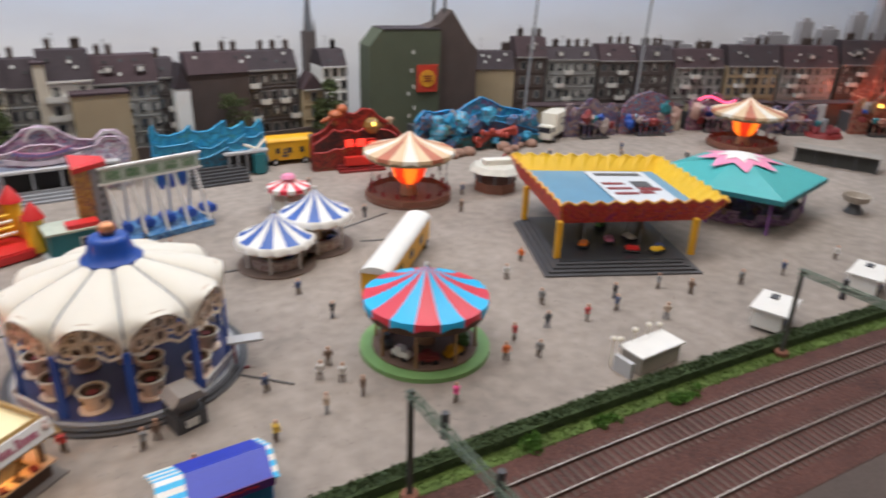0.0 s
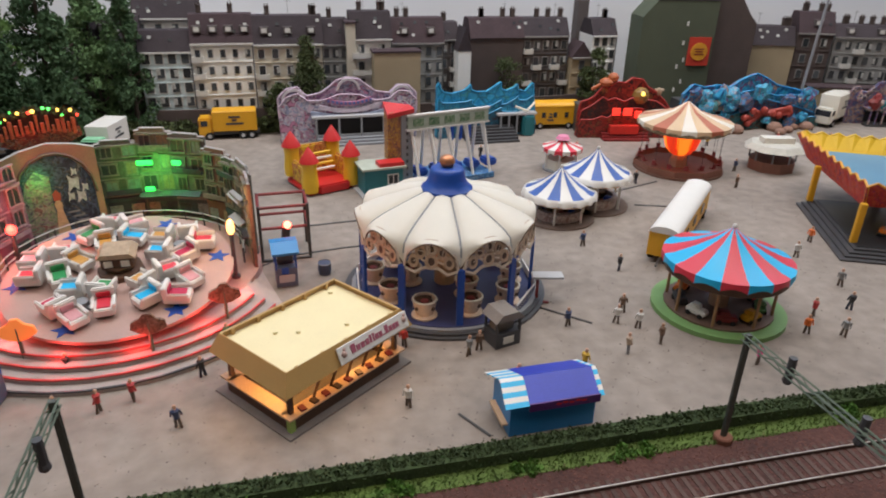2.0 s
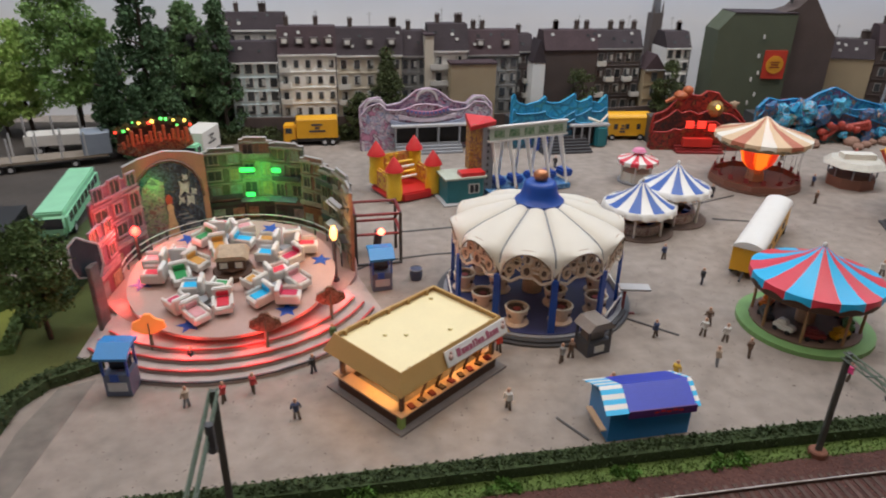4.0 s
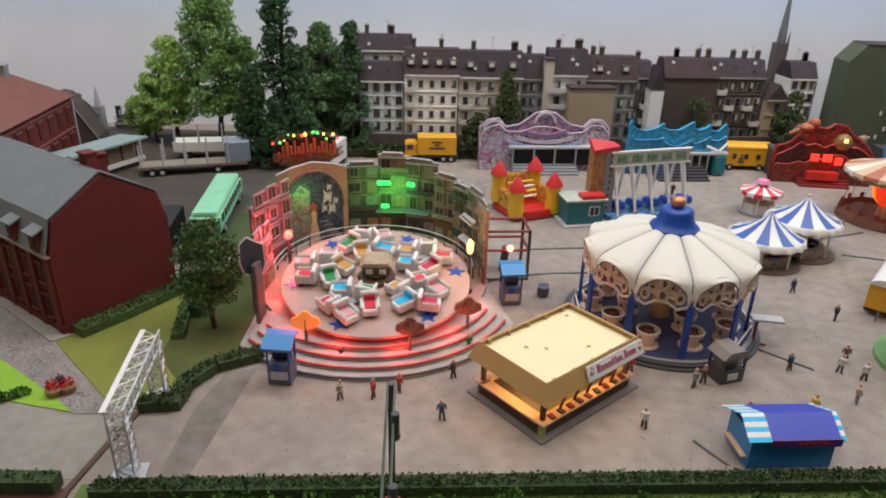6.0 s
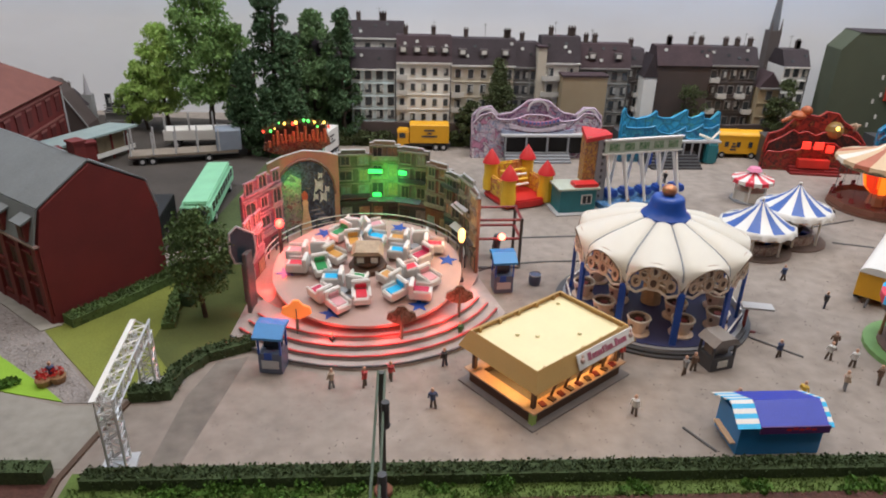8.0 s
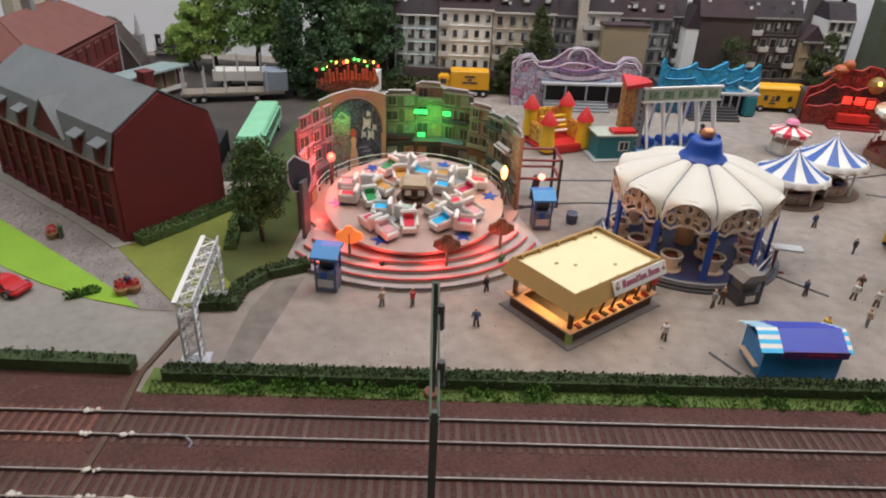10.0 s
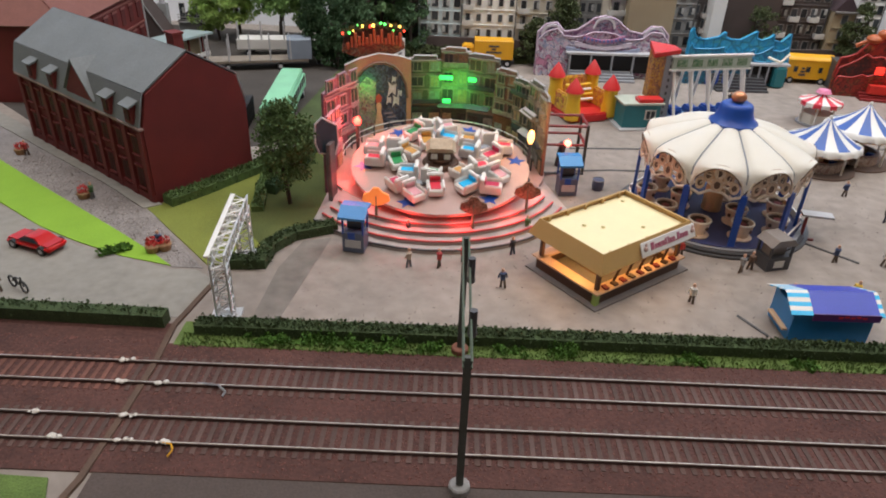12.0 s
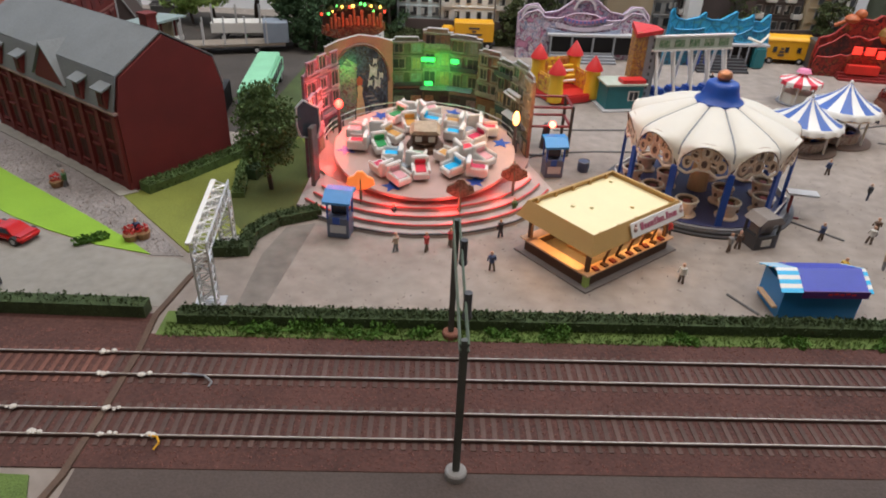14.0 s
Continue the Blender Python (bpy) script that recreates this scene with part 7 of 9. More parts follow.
bm.faces.new([bm.verts.new(p) for p in ((-1.5, -0.8, 6.5), (1.4, -0.8, 6.9), (1.4, 0.8, 6.9), (-1.5, 0.8, 7.3))])
thicken(bm, 0.4)
part("top", bm, RED, t)

t = thing("swing_boat_ride", 9.9, 62.0, 0, 14, "white framed swing ride on a blue base", "ride")
t.scale = (0.93, 0.93, 0.96)
bm = bm_new()
box(bm, 0, 0, 0.3, 9.0, 4.4, 0.5)
part("base", bm, patchwork("base_blue_paint", [(0.02, 0.10, 0.30), (0.04, 0.2, 0.46), (0.2, 0.36, 0.56), (0.02, 0.06, 0.2)], 110), t)
for k in range(5):
    x = -3.9 + k * 1.95
    for sy in (-1, 1):
        bm = bm_new()
        tube(bm, (x + 0.3, sy * 1.9, 0.5), (x, sy * 0.7, 5.2), 0.15, 6)
        part("frame_leg", bm, WHITE, t)
    bm = bm_new()
    tube(bm, (x + 0.2, 0, 4.9), (x + 0.9, -0.4, 1.4), 0.12, 6)
    part("swing_arm", bm, WHITE, t)
    bm = bm_new()
    box(bm, x + 0.95, -0.4, 1.2, 1.2, 1.6, 0.7)
    bevelled(bm, 0.15, 2)
    part("gondola", bm, BLUE, t)
bm = bm_new()
box(bm, 0, -0.8, 5.9, 8.6, 0.25, 1.2)
bd = part("name_board", bm, mat("board_pale_green", (0.40, 0.46, 0.38), 0.5), t)
for k in range(5):
    bm = bm_new()
    box(bm, -3.3 + k * 1.65, -0.95, 5.9, 1.1, 0.08, 0.7)
    bevelled(bm, 0.03)
    part("picture_panel", bm, patchwork("frog_paint", [(0.06, 0.15, 0.07), (0.14, 0.24, 0.12), (0.3, 0.36, 0.26)], 200), bd)
for z in (5.25, 6.55):
    bm = bm_new()
    box(bm, 0, -0.8, z, 8.9, 0.4, 0.16)
    part("beam", bm, WHITE, t)
for k in range(3):
    bm = bm_new()
    box(bm, 1.8 + k * 1.0, 1.9, 4.0, 0.5, 0.4, 2.2)
    bevelled(bm, 0.15, 2)
    part("hanging_seat", bm, BLUE, t)

# ---- lawn, path and street corner ----
def plot(name, poly, z, m, label, cat):
    bm = bm_new()
    slab(bm, poly, -0.2, z)
    return solo(name, bm, m, 0, 0, 0, 0, label, cat, kind="structure")


plot("street", [(-130, 26.8), (-27.2, 26.8), (-26.7, 30.5), (-28.0, 31.4), (-29.6, 31.4), (-36.0, 33.6), (-43.0, 38.0), (-66, 53), (-130, 90)], 0.02, PAVING, "pale grey street surface", "road")
plot("lawn_island", [(-29.6, 31.7), (-31.1, 33.0), (-34.2, 35.4), (-38.2, 38.4), (-42.4, 41.5), (-47.1, 45.1), (-62, 56.8), (-66, 53.5), (-43.1, 38.3), (-39.4, 35.7), (-36.4, 34.1), (-33.0, 32.6)], 0.06, GRASS_BRIGHT, "bright green lawn island beside the path", "lawn")
plot("gravel_path", [(-27.7, 31.6), (-29.5, 31.6), (-31.0, 32.9), (-34.2, 35.3), (-38.2, 38.3), (-47.1, 45.0), (-62, 56.7), (-59, 59.5), (-45.7, 48.2), (-38.3, 42.6), (-33.8, 38.8)], 0.04, GRAVEL, "grey gravel path beside the brick building", "path")
plot("pavement", [(-33.0, 39.3), (-34.0, 38.6), (-38.5, 42.4), (-62, 60.2), (-61, 61.6)], 0.12, PAVING, "pale pavement slab along the brick building", "pavement")
plot("lawn_garden", [(-27.6, 32.0), (-24.4, 31.9), (-24.6, 33.8), (-23.4, 35.6), (-20.8, 36.8), (-21.6, 44.5), (-24, 50), (-28.2, 47.5), (-33.0, 39.6), (-33.8, 38.7)], 0.07, GRASS_YELLOW, "yellowish green garden lawn under a tree", "lawn")
plot("yard", [(-64, 66), (-46, 50.5), (-29, 50.5), (-24.5, 56), (-24, 90), (-70, 95)], 0.03, DIRT, "dark brown dirt yard behind the building", "yard")
plot("yard_grass", [(-28.5, 52), (-24.3, 52), (-23.6, 70), (-26.5, 74)], 0.06, mat("grass_bank", (0.055, 0.075, 0.024), 0.95, vary=0.4, grain=800, blotch=30), "strip of dull green grass beside the bus", "lawn")
plot("pavement_edge", [(-23.6, 26.9), (-22.2, 26.9), (-20.9, 35.8), (-22.6, 35.2), (-23.4, 32.0)], 0.02, mat("edge_concrete", (0.17, 0.15, 0.13), 0.85, vary=0.3, grain=90, blotch=30), "worn concrete strip beside the lawn", "pavement")
# thin darker patch that paints the tree's shade onto the lawn
plot("lawn_shade_grass", [(-26.9, 37.0), (-24.9, 34.2), (-23.7, 35.8), (-21.1, 37.1), (-21.8, 44.4), (-24.1, 49.4), (-27.0, 46.4)], 0.085, mat("grass_olive", (0.075, 0.092, 0.022), 0.95, vary=0.35, grain=800, blotch=26, bump=0.5), "darker olive patch painting the shade under the garden tree", "lawn")
hedge("hedge_inner", [(-27.2, 46.4), (-27.0, 42.6), (-26.4, 38.8)], 0.55, 0.8, "low loose dark bushes across the lawn", m=LEAF_LAWN, seed=16)
hedge("hedge_garden", [(-26.2, 32.0), (-24.4, 32.1), (-24.4, 33.8), (-23.3, 35.6), (-20.8, 36.9)], 0.75, 0.9, "low dark green hedge round the garden lawn", seed=6)
hedge("hedge_gable", [(-32.6, 39.3), (-30.6, 41.9), (-28.4, 45.2), (-27.4, 47.6)], 0.8, 1.1, "uneven dark green bushes under the brick gable", m=LEAF_LAWN, seed=7)
hedge("hedge_ride", [(-26.2, 41.6), (-25.2, 45.0), (-24.8, 50.0)], 1.0, 0.8, "dark shrubs behind the ride panels", m=LEAF_DARK, seed=8)



def inside(x, y, poly):
    c = False
    for (x0, y0), (x1, y1) in zip(poly, poly[1:] + poly[:1]):
        if (y0 > y) != (y1 > y) and x < (x1 - x0) * (y - y0) / (y1 - y0) + x0:
            c = not c
    return c


def tufts(name, poly, n, m, label, z, hmax, seed):
    rg = random.Random(seed)
    xs, ys = [p[0] for p in poly], [p[1] for p in poly]
    vs, fs = [], []
    while len(fs) < n:
        x, y = rg.uniform(min(xs), max(xs)), rg.uniform(min(ys), max(ys))
        if not inside(x, y, poly):
            continue
        a, w, hh = rg.uniform(0, 3.14), rg.uniform(0.03, 0.08), rg.uniform(0.3, 1.0) * hmax
        k = len(vs)
        for p in ((x - w * math.cos(a), y - w * math.sin(a), z), (x + w * math.cos(a), y + w * math.sin(a), z), (x + rg.uniform(-.08, .08), y + rg.uniform(-.08, .08), z + hh)):
            vs.append(tuple(c * S for c in p))
        fs.append((k, k + 1, k + 2))
    me = bpy.data.meshes.new(name)
    me.from_pydata(vs, [], fs)
    me.materials.append(m)
    return tagged(new(name, me), label, "grass" if hmax > 0.1 else "gravel", kind="stuff")


tufts("path_gravel", [(-27.9, 31.7), (-29.5, 31.7), (-34.2, 35.4), (-47.1, 45.1), (-46, 47.6), (-38.3, 42.4), (-33.8, 38.6)], 6000, mat("gravel_grit", (0.34, 0.30, 0.28), 0.95, vary=0.4), "loose grey gravel on the path", 0.035, 0.07, 43)
tufts("ground_grit", [(-22, 27), (40, 25.5), (44, 33), (30, 60), (-4, 58), (-2, 48), (-21, 33)], 3500, mat("dark_grit", (0.13, 0.105, 0.09), 0.95, vary=0.3), "scattered dark grit on the concrete", -0.005, 0.05, 44)

# joint between the layout boards
bm = bm_new()
line = [(-26.2, 31.6), (-26.7, 29.4), (-27.3, 26.0), (-27.1, 23.0), (-27.15, 19.2), (-27.3, 16.2), (-28.2, 12)]
poly = [(x - 0.14, y) for x, y in line] + [(x + 0.14, y) for x, y in line[::-1]]
slab(bm, poly, -0.1, 0.13)
solo("board_joint", bm, mat("joint_wood", (0.10, 0.06, 0.04), 0.8, vary=0.3), 0, 0, 0, 0, "dark wooden joint between two layout boards", "joint", kind="structure")
r = random.Random(21)
GLUE = mat("dried_glue", (0.62, 0.58, 0.52), 0.4, vary=0.2)
for x, y in ((-28.0, 21.6), (-26.3, 21.6), (-28.4, 23.05), (-29.2, 18.15), (-26.4, 18.15), (-24.9, 18.1), (-31.0, 19.5), (-26.8, 19.5)):
    bm = bm_new()
    for _ in range(5):
        ball(bm, r.uniform(-0.3, 0.3), r.uniform(-0.08, 0.08), 0.16, r.uniform(0.06, 0.15), 0.6, 6)
    solo("glue_blob", bm, GLUE, x, y, 0.08, 0, "whitish blob of dried glue on the rail end", "glue", "glue blobs")
bm = bm_new()
pts = [(-24.8, 18.05, 0.25), (-24.4, 17.95, 0.3), (-24.25, 17.7, 0.25), (-24.4, 17.45, 0.12)]
for p, q in zip(pts, pts[1:]):
    tube(bm, p, q, 0.04, 5)
solo("cable", bm, YELLOW, 0, 0, 0, 0, "short yellow wire soldered to the rail", "cable")
bm = bm_new()
pts = [(-24.6, 21.7, 0.2), (-23.6, 21.5, 0.3), (-23.2, 21.2, 0.2), (-23.3, 21.0, 0.1)]
for p, q in zip(pts, pts[1:]):
    tube(bm, p, q, 0.05, 5)
solo("cable", bm, GREY, 0, 0, 0, 0, "short grey wire soldered to the rail", "cable")

# cables lying across the fairground
for pts in ([(-6.6, 46.6), (-5, 47.8), (-1, 48.4), (4, 48.6)], [(-3.5, 52.8), (0, 53.1), (4.5, 53.4)], [(12.0, 51.2), (15.0, 51.0)], [(9.6, 37.8), (12.2, 35.2)], [(20, 54), (26, 56), (29, 57)], [(2.4, 29.0), (3.4, 27.2)], [(24.0, 52.0), (27, 51)]):
    bm = bm_new()
    for p, q in zip(pts, pts[1:]):
        tube(bm, (*p, 0.04), (*q, 0.04), 0.07, 5)
    solo("cable", bm, GREY_D, 0, 0, 0, 0, "dark power cable lying on the ground", "cable", "ground cables")


# ---- railway masts and portals ----
def portal(x, y0, y1, h, far_h):
    t = thing("catenary_portal", x, 0, 0, 0, "green railway portal with two dark masts", "mast", "catenary portals")
    for y, hh, foot in ((y0, h, mat("foot_concrete", (0.26, 0.25, 0.24), 0.8)), (y1, far_h, mat("foot_rust", (0.20, 0.08, 0.05), 0.8))):
        bm = bm_new()
        box(bm, 0, y, hh / 2, 0.2, 0.2, hh)
        box(bm, 0, y, hh / 2, 0.28, 0.08, hh - 0.2)
        part("mast", bm, mat("mast_grey_green", (0.075, 0.08, 0.068), 0.5, vary=0.2), t)
        bm = bm_new()
        lathe(bm, [(0.42, 0.02), (0.42, 0.3), (0.36, 0.36), (0.02, 0.36)], 14)
        bmesh.ops.translate(bm, verts=bm.verts, vec=(0, y, 0))
        part("foot", bm, foot, t)
    for dx in (-0.14, 0.14):
        for dz in (-0.14, 0.14):
            bm = bm_new()
            tube(bm, (dx, y0 - 0.2, h + dz - 0.2), (dx, y1 + 0.2, far_h + dz - 0.2), 0.045, 4)
            part("beam_chord", bm, MAST_GREEN, t)
    bm = bm_new()
    n = 14
    for k in range(n):
        ya, yb = y0 + (y1 - y0) * k / n, y0 + (y1 - y0) * (k + 1) / n
        za, zb = h - 0.2 + (far_h - h) * k / n, h - 0.2 + (far_h - h) * (k + 1) / n
        s = 0.14 if k % 2 else -0.14
        for dx in (-0.14, 0.14):
            tube(bm, (dx, ya, za + s), (dx, yb, zb - s), 0.03, 4)
    part("lattice", bm, MAST_GREEN, t)
    for k in (0.28, 0.72):
        y = y0 + (y1 - y0) * k
        bm = bm_new()
        cyl(bm, 0.22, y, h - 0.75, h + 0.25, 0.16, seg=8)
        ball(bm, 0.22, y, h - 0.8, 0.2, 1, 8)
        part("insulator", bm, GREY_D, t)
    return t


portal(-12.75, 16.5, 24.9, 6.6, 6.5)
portal(13.6, 16.4, 24.6, 5.8, 5.7)
portal(39.2, 15.4, 23.8, 5.9, 5.9)
portal(-36.5, 16.8, 24.9, 6.5, 6.5)


# ---- aluminium truss gate over the street ----
def truss(bm, a, b, w, n, rad):
    a, b = Vector(a), Vector(b)
    d = (b - a).normalized()
    side = d.cross(Vector((0.3, 0.5, 0.8))).normalized() if abs(d.z) > 0.5 else d.cross(Vector((0, 0, 1))).normalized()
    if abs(d.z) > 0.5:
        side = Vector((1, 0, 0))
    up = side.cross(d).normalized()
    cs = [side * w / 2 * i + up * w / 2 * j for i, j in ((-1, -1), (1, -1), (1, 1), (-1, 1))]
    for c in cs:
        tube(bm, a + c, b + c, rad, 5)
    for k in range(n):
        p, q = a + (b - a) * k / n, a + (b - a) * (k + 1) / n
        for i in range(4):
            c, e = cs[i], cs[(i + 1) % 4]
            if k % 2:
                c, e = e, c
            tube(bm, p + c, q + e, rad * 0.7, 4)
            tube(bm, p + cs[i], p + cs[(i + 1) % 4], rad * 0.6, 4)


t = thing("truss_gate", -24.9, 27.0, 0, 6, "silver aluminium truss gate over the street", "truss")
for y in (0, 6.1):
    bm = bm_new()
    truss(bm, (0, y, 0.15), (0, y, 3.3), 0.75, 6, 0.06)
    part("tower", bm, STEEL, t)
    bm = bm_new()
    box(bm, 0, y, 0.08, 1.5, 1.3, 0.14)
    part("foot_plate", bm, STEEL, t)
bm = bm_new()
truss(bm, (0, -0.4, 3.55), (0, 6.5, 3.55), 0.75, 11, 0.06)
part("cross_truss", bm, STEEL, t)
bm = bm_new()
box(bm, -0.42, 3.0, 3.95, 0.25, 7.0, 0.1)
part("cover_strip", bm, WHITE, t)

# ---- small booths and boxes ----
def blue_booth(x, y, rz):
    t = thing("ticket_booth", x, y, 0, rz, "small blue ticket booth with light blue roof", "booth", "blue ticket booths")
    t.scale = (0.88, 0.88, 1.28)
    bm = bm_new()
    box(bm, 0, 0, 0.55, 1.5, 1.3, 1.0)
    body = part("body", bm, mat("booth_slate", (0.10, 0.12, 0.18), 0.5, vary=0.2), t)
    bm = bm_new()
    box(bm, 0, -0.67, 0.5, 1.1, 0.06, 0.4)
    part("front_panel", bm, GREY_L, body)
    bm = bm_new()
    box(bm, -0.1, -0.67, 0.92, 0.5, 0.06, 0.34)
    part("front_panel", bm, BLUE, body)
    for sx in (-1, 1):
        for sy in (-1, 1):
            bm = bm_new()
            box(bm, sx * 0.7, sy * 0.6, 1.5, 0.12, 0.12, 1.0)
            part("post", bm, BLUE, t)
    bm = bm_new()
    box(bm, 0, 0.2, 1.45, 1.1, 0.5, 0.7)
    part("glazing", bm, GLASS_DARK, t)
    bm = bm_new()
    v = [bm.verts.new(p) for p in ((-0.95, -0.95, 1.95), (0.95, -0.95, 1.95), (0.95, 0, 2.3), (-0.95, 0, 2.3), (-0.95, 0.85, 2.25), (0.95, 0.85, 2.25))]
    bm.faces.new(v[:4])
    bm.faces.new((v[3], v[2], v[5], v[4]))
    thicken(bm, 0.14)
    part("roof", bm, BLUE_SKY, t)


blue_booth(-19.2, 34.6, -8)
blue_booth(-5.0, 43.9, 5)
t = thing("litter_barrel", -2.5, 44.8, 0, 0, "small dark blue litter barrel", "barrel")
bm = bm_new()
lathe(bm, [(0.02, 0.0), (0.38, 0.0), (0.45, 0.4), (0.4, 0.8), (0.02, 0.85)], 12)
part("drum", bm, mat("barrel_slate", (0.06, 0.075, 0.13), 0.5), t)
bm = bm_new()
lathe(bm, [(0.42, 0.72), (0.46, 0.76), (0.42, 0.82)], 12)
part("rim", bm, GREY, t)

t = thing("showcase_booth", 6.4, 34.6, 0, 15, "small grey booth with glazed sides and panels", "booth")
t.scale = (0.84, 0.84, 1.1)
bm = bm_new()
box(bm, 0, 0, 0.4, 1.9, 1.5, 0.8)
part("base", bm, GREY_D, t)
for x, y, w, d in ((0, -0.77, 0.8, 0.05), (0.97, 0, 0.05, 0.9)):
    bm = bm_new()
    box(bm, x, y, 0.4, w, d, 0.4)
    part("panel", bm, CREAM, t)
for sx in (-1, 1):
    for sy in (-1, 1):
        bm = bm_new()
        box(bm, sx * 0.88, sy * 0.68, 1.15, 0.14, 0.14, 0.8)
        part("post", bm, GREY_D, t)
bm = bm_new()
box(bm, 0, 0.1, 1.1, 1.3, 0.9, 0.6)
part("interior", bm, mat("booth_interior", (0.22, 0.19, 0.16), 0.6), t)
bm = bm_new()
upright(bm, [(-1.1, 1.55), (1.1, 1.55), (0.6, 1.95), (-0.6, 1.95)], -0.9, 0.9)
part("roof", bm, mat("roof_taupe", (0.22, 0.19, 0.17), 0.6), t)

t = thing("height_gauge", 9.9, 38.4, 0, -12, "pale board on a brown post", "sign")
bm = bm_new()
box(bm, 0, 0, 0.85, 0.16, 0.16, 1.7)
box(bm, 0.3, -0.2, 0.06, 0.9, 0.14, 0.1)
part("post", bm, RED_DARK, t)
bm = bm_new()
box(bm, 0.6, 0.1, 1.75, 1.9, 0.8, 0.14)
part("board", bm, GREY_L, t)

# red framed trailer
t = thing("frame_trailer", -4.9, 48.6, 0, 2, "open red steel frame stand with a red lamp", "frame")
for x in (-1.6, 1.6):
    for y in (-1.2, 1.4):
        bm = bm_new()
        box(bm, x, y, 2.0, 0.2, 0.2, 4.0)
        part("upright", bm, MAST_DARK, t)
for z in (2.4, 3.9):
    for a, b in (((-1.6, -1.2), (1.6, -1.2)), ((-1.6, 1.4), (1.6, 1.4)), ((-1.6, -1.2), (-1.6, 1.4)), ((1.6, -1.2), (1.6, 1.4))):
        bm = bm_new()
        tube(bm, (*a, z), (*b, z), 0.11, 6)
        part("cross_bar", bm, RED_DARK, t)
bm = bm_new()
tube(bm, (-1.6, -1.3, 0.1), (1.6, -1.3, 0.1), 0.1, 6)
tube(bm, (0, 0.4, 0), (0.2, 0.4, 2.0), 0.3, 8)
part("machinery", bm, GREY_D, t)
bm = bm_new()
ball(bm, 0.2, -1.2, 2.55, 0.28, 0.9, 10)
part("lamp_globe", bm, glow("lamp_red_dim", (1.0, 0.16, 0.10), 8), t)
bulb_light(-4.7, 47.2, 2.9, 0.01, (1.0, 0.15, 0.1), 0.3)


# ---- vehicles ----
def wheels(parent, xs, w, r):
    for x in xs:
        for s in (-1, 1):
            bm = bm_new()
            bmesh.ops.create_cone(bm, cap_ends=True, segments=14, radius1=r, radius2=r, depth=0.3, matrix=Matrix.Translation((x, s * w / 2, r)) @ Matrix.Rotation(radians(90), 4, "X"))
            wh = part("wheel", bm, BLACK, parent)
            bm = bm_new()
            bmesh.ops.create_cone(bm, cap_ends=True, segments=10, radius1=r * 0.5, radius2=r * 0.5, depth=0.34, matrix=Matrix.Translation((x, s * w / 2, r)) @ Matrix.Rotation(radians(90), 4, "X"))
            part("hub", bm, GREY_L, wh)


def box_truck(x, y, rz, body_m, cab_m, label, L=6.2, H=2.5):
    t = thing("truck", x, y, 0, rz, label, "truck", "trucks")
    bm = bm_new()
    box(bm, 0.6, 0, 0.9 + H / 2, L - 1.4, 2.2, H)
    bevelled(bm, 0.05)
    bx = part("box_body", bm, body_m, t)
    for k in range(3):
        bm = bm_new()
        box(bm, 0.6, -1.12, 0.9 + H * 0.55 + 0.35 * (k - 1), [1.8, 0.5, 1.2][k], 0.03, 0.2)
        part("lettering_bar", bm, GREY_D, bx)
    bm = bm_new()
    box(bm, -L / 2 + 0.55, 0, 1.35, 1.4, 2.0, 1.9)
    bevelled(bm, 0.18, 2)
    cb = part("cab", bm, cab_m, t, smooth=True)
    bm = bm_new()
    box(bm, -L / 2 - 0.14, 0, 1.75, 0.08, 1.7, 0.7)
    part("windscreen", bm, GLASS_DARK, cb)
    for s in (-1, 1):
        bm = bm_new()
        box(bm, -L / 2 + 0.45, s * 1.0, 1.8, 0.7, 0.06, 0.6)
        part("side_window", bm, GLASS_DARK, cb)
    bm = bm_new()
    box(bm, 0.3, 0, 0.65, L - 0.4, 1.6, 0.3)
    part("chassis", bm, GREY_D, t)
    wheels(t, (-L / 2 + 0.9, L / 2 - 1.6, L / 2 - 0.7), 1.9, 0.42)
    return t


box_truck(-9.6, 78.9, 0, YELLOW, YELLOW, "yellow box truck with dark lettering bars parked at the wall", 5.9, 2.1)
box_truck(-21.0, 74.5, 75, WHITE, MINT, "pale green box truck half hidden behind the ride", 5.6, 2.3)
box_truck(62.0, 72.8, 30, CREAM, CREAM, "cream box truck parked behind the stalls", 6.4, 2.8)


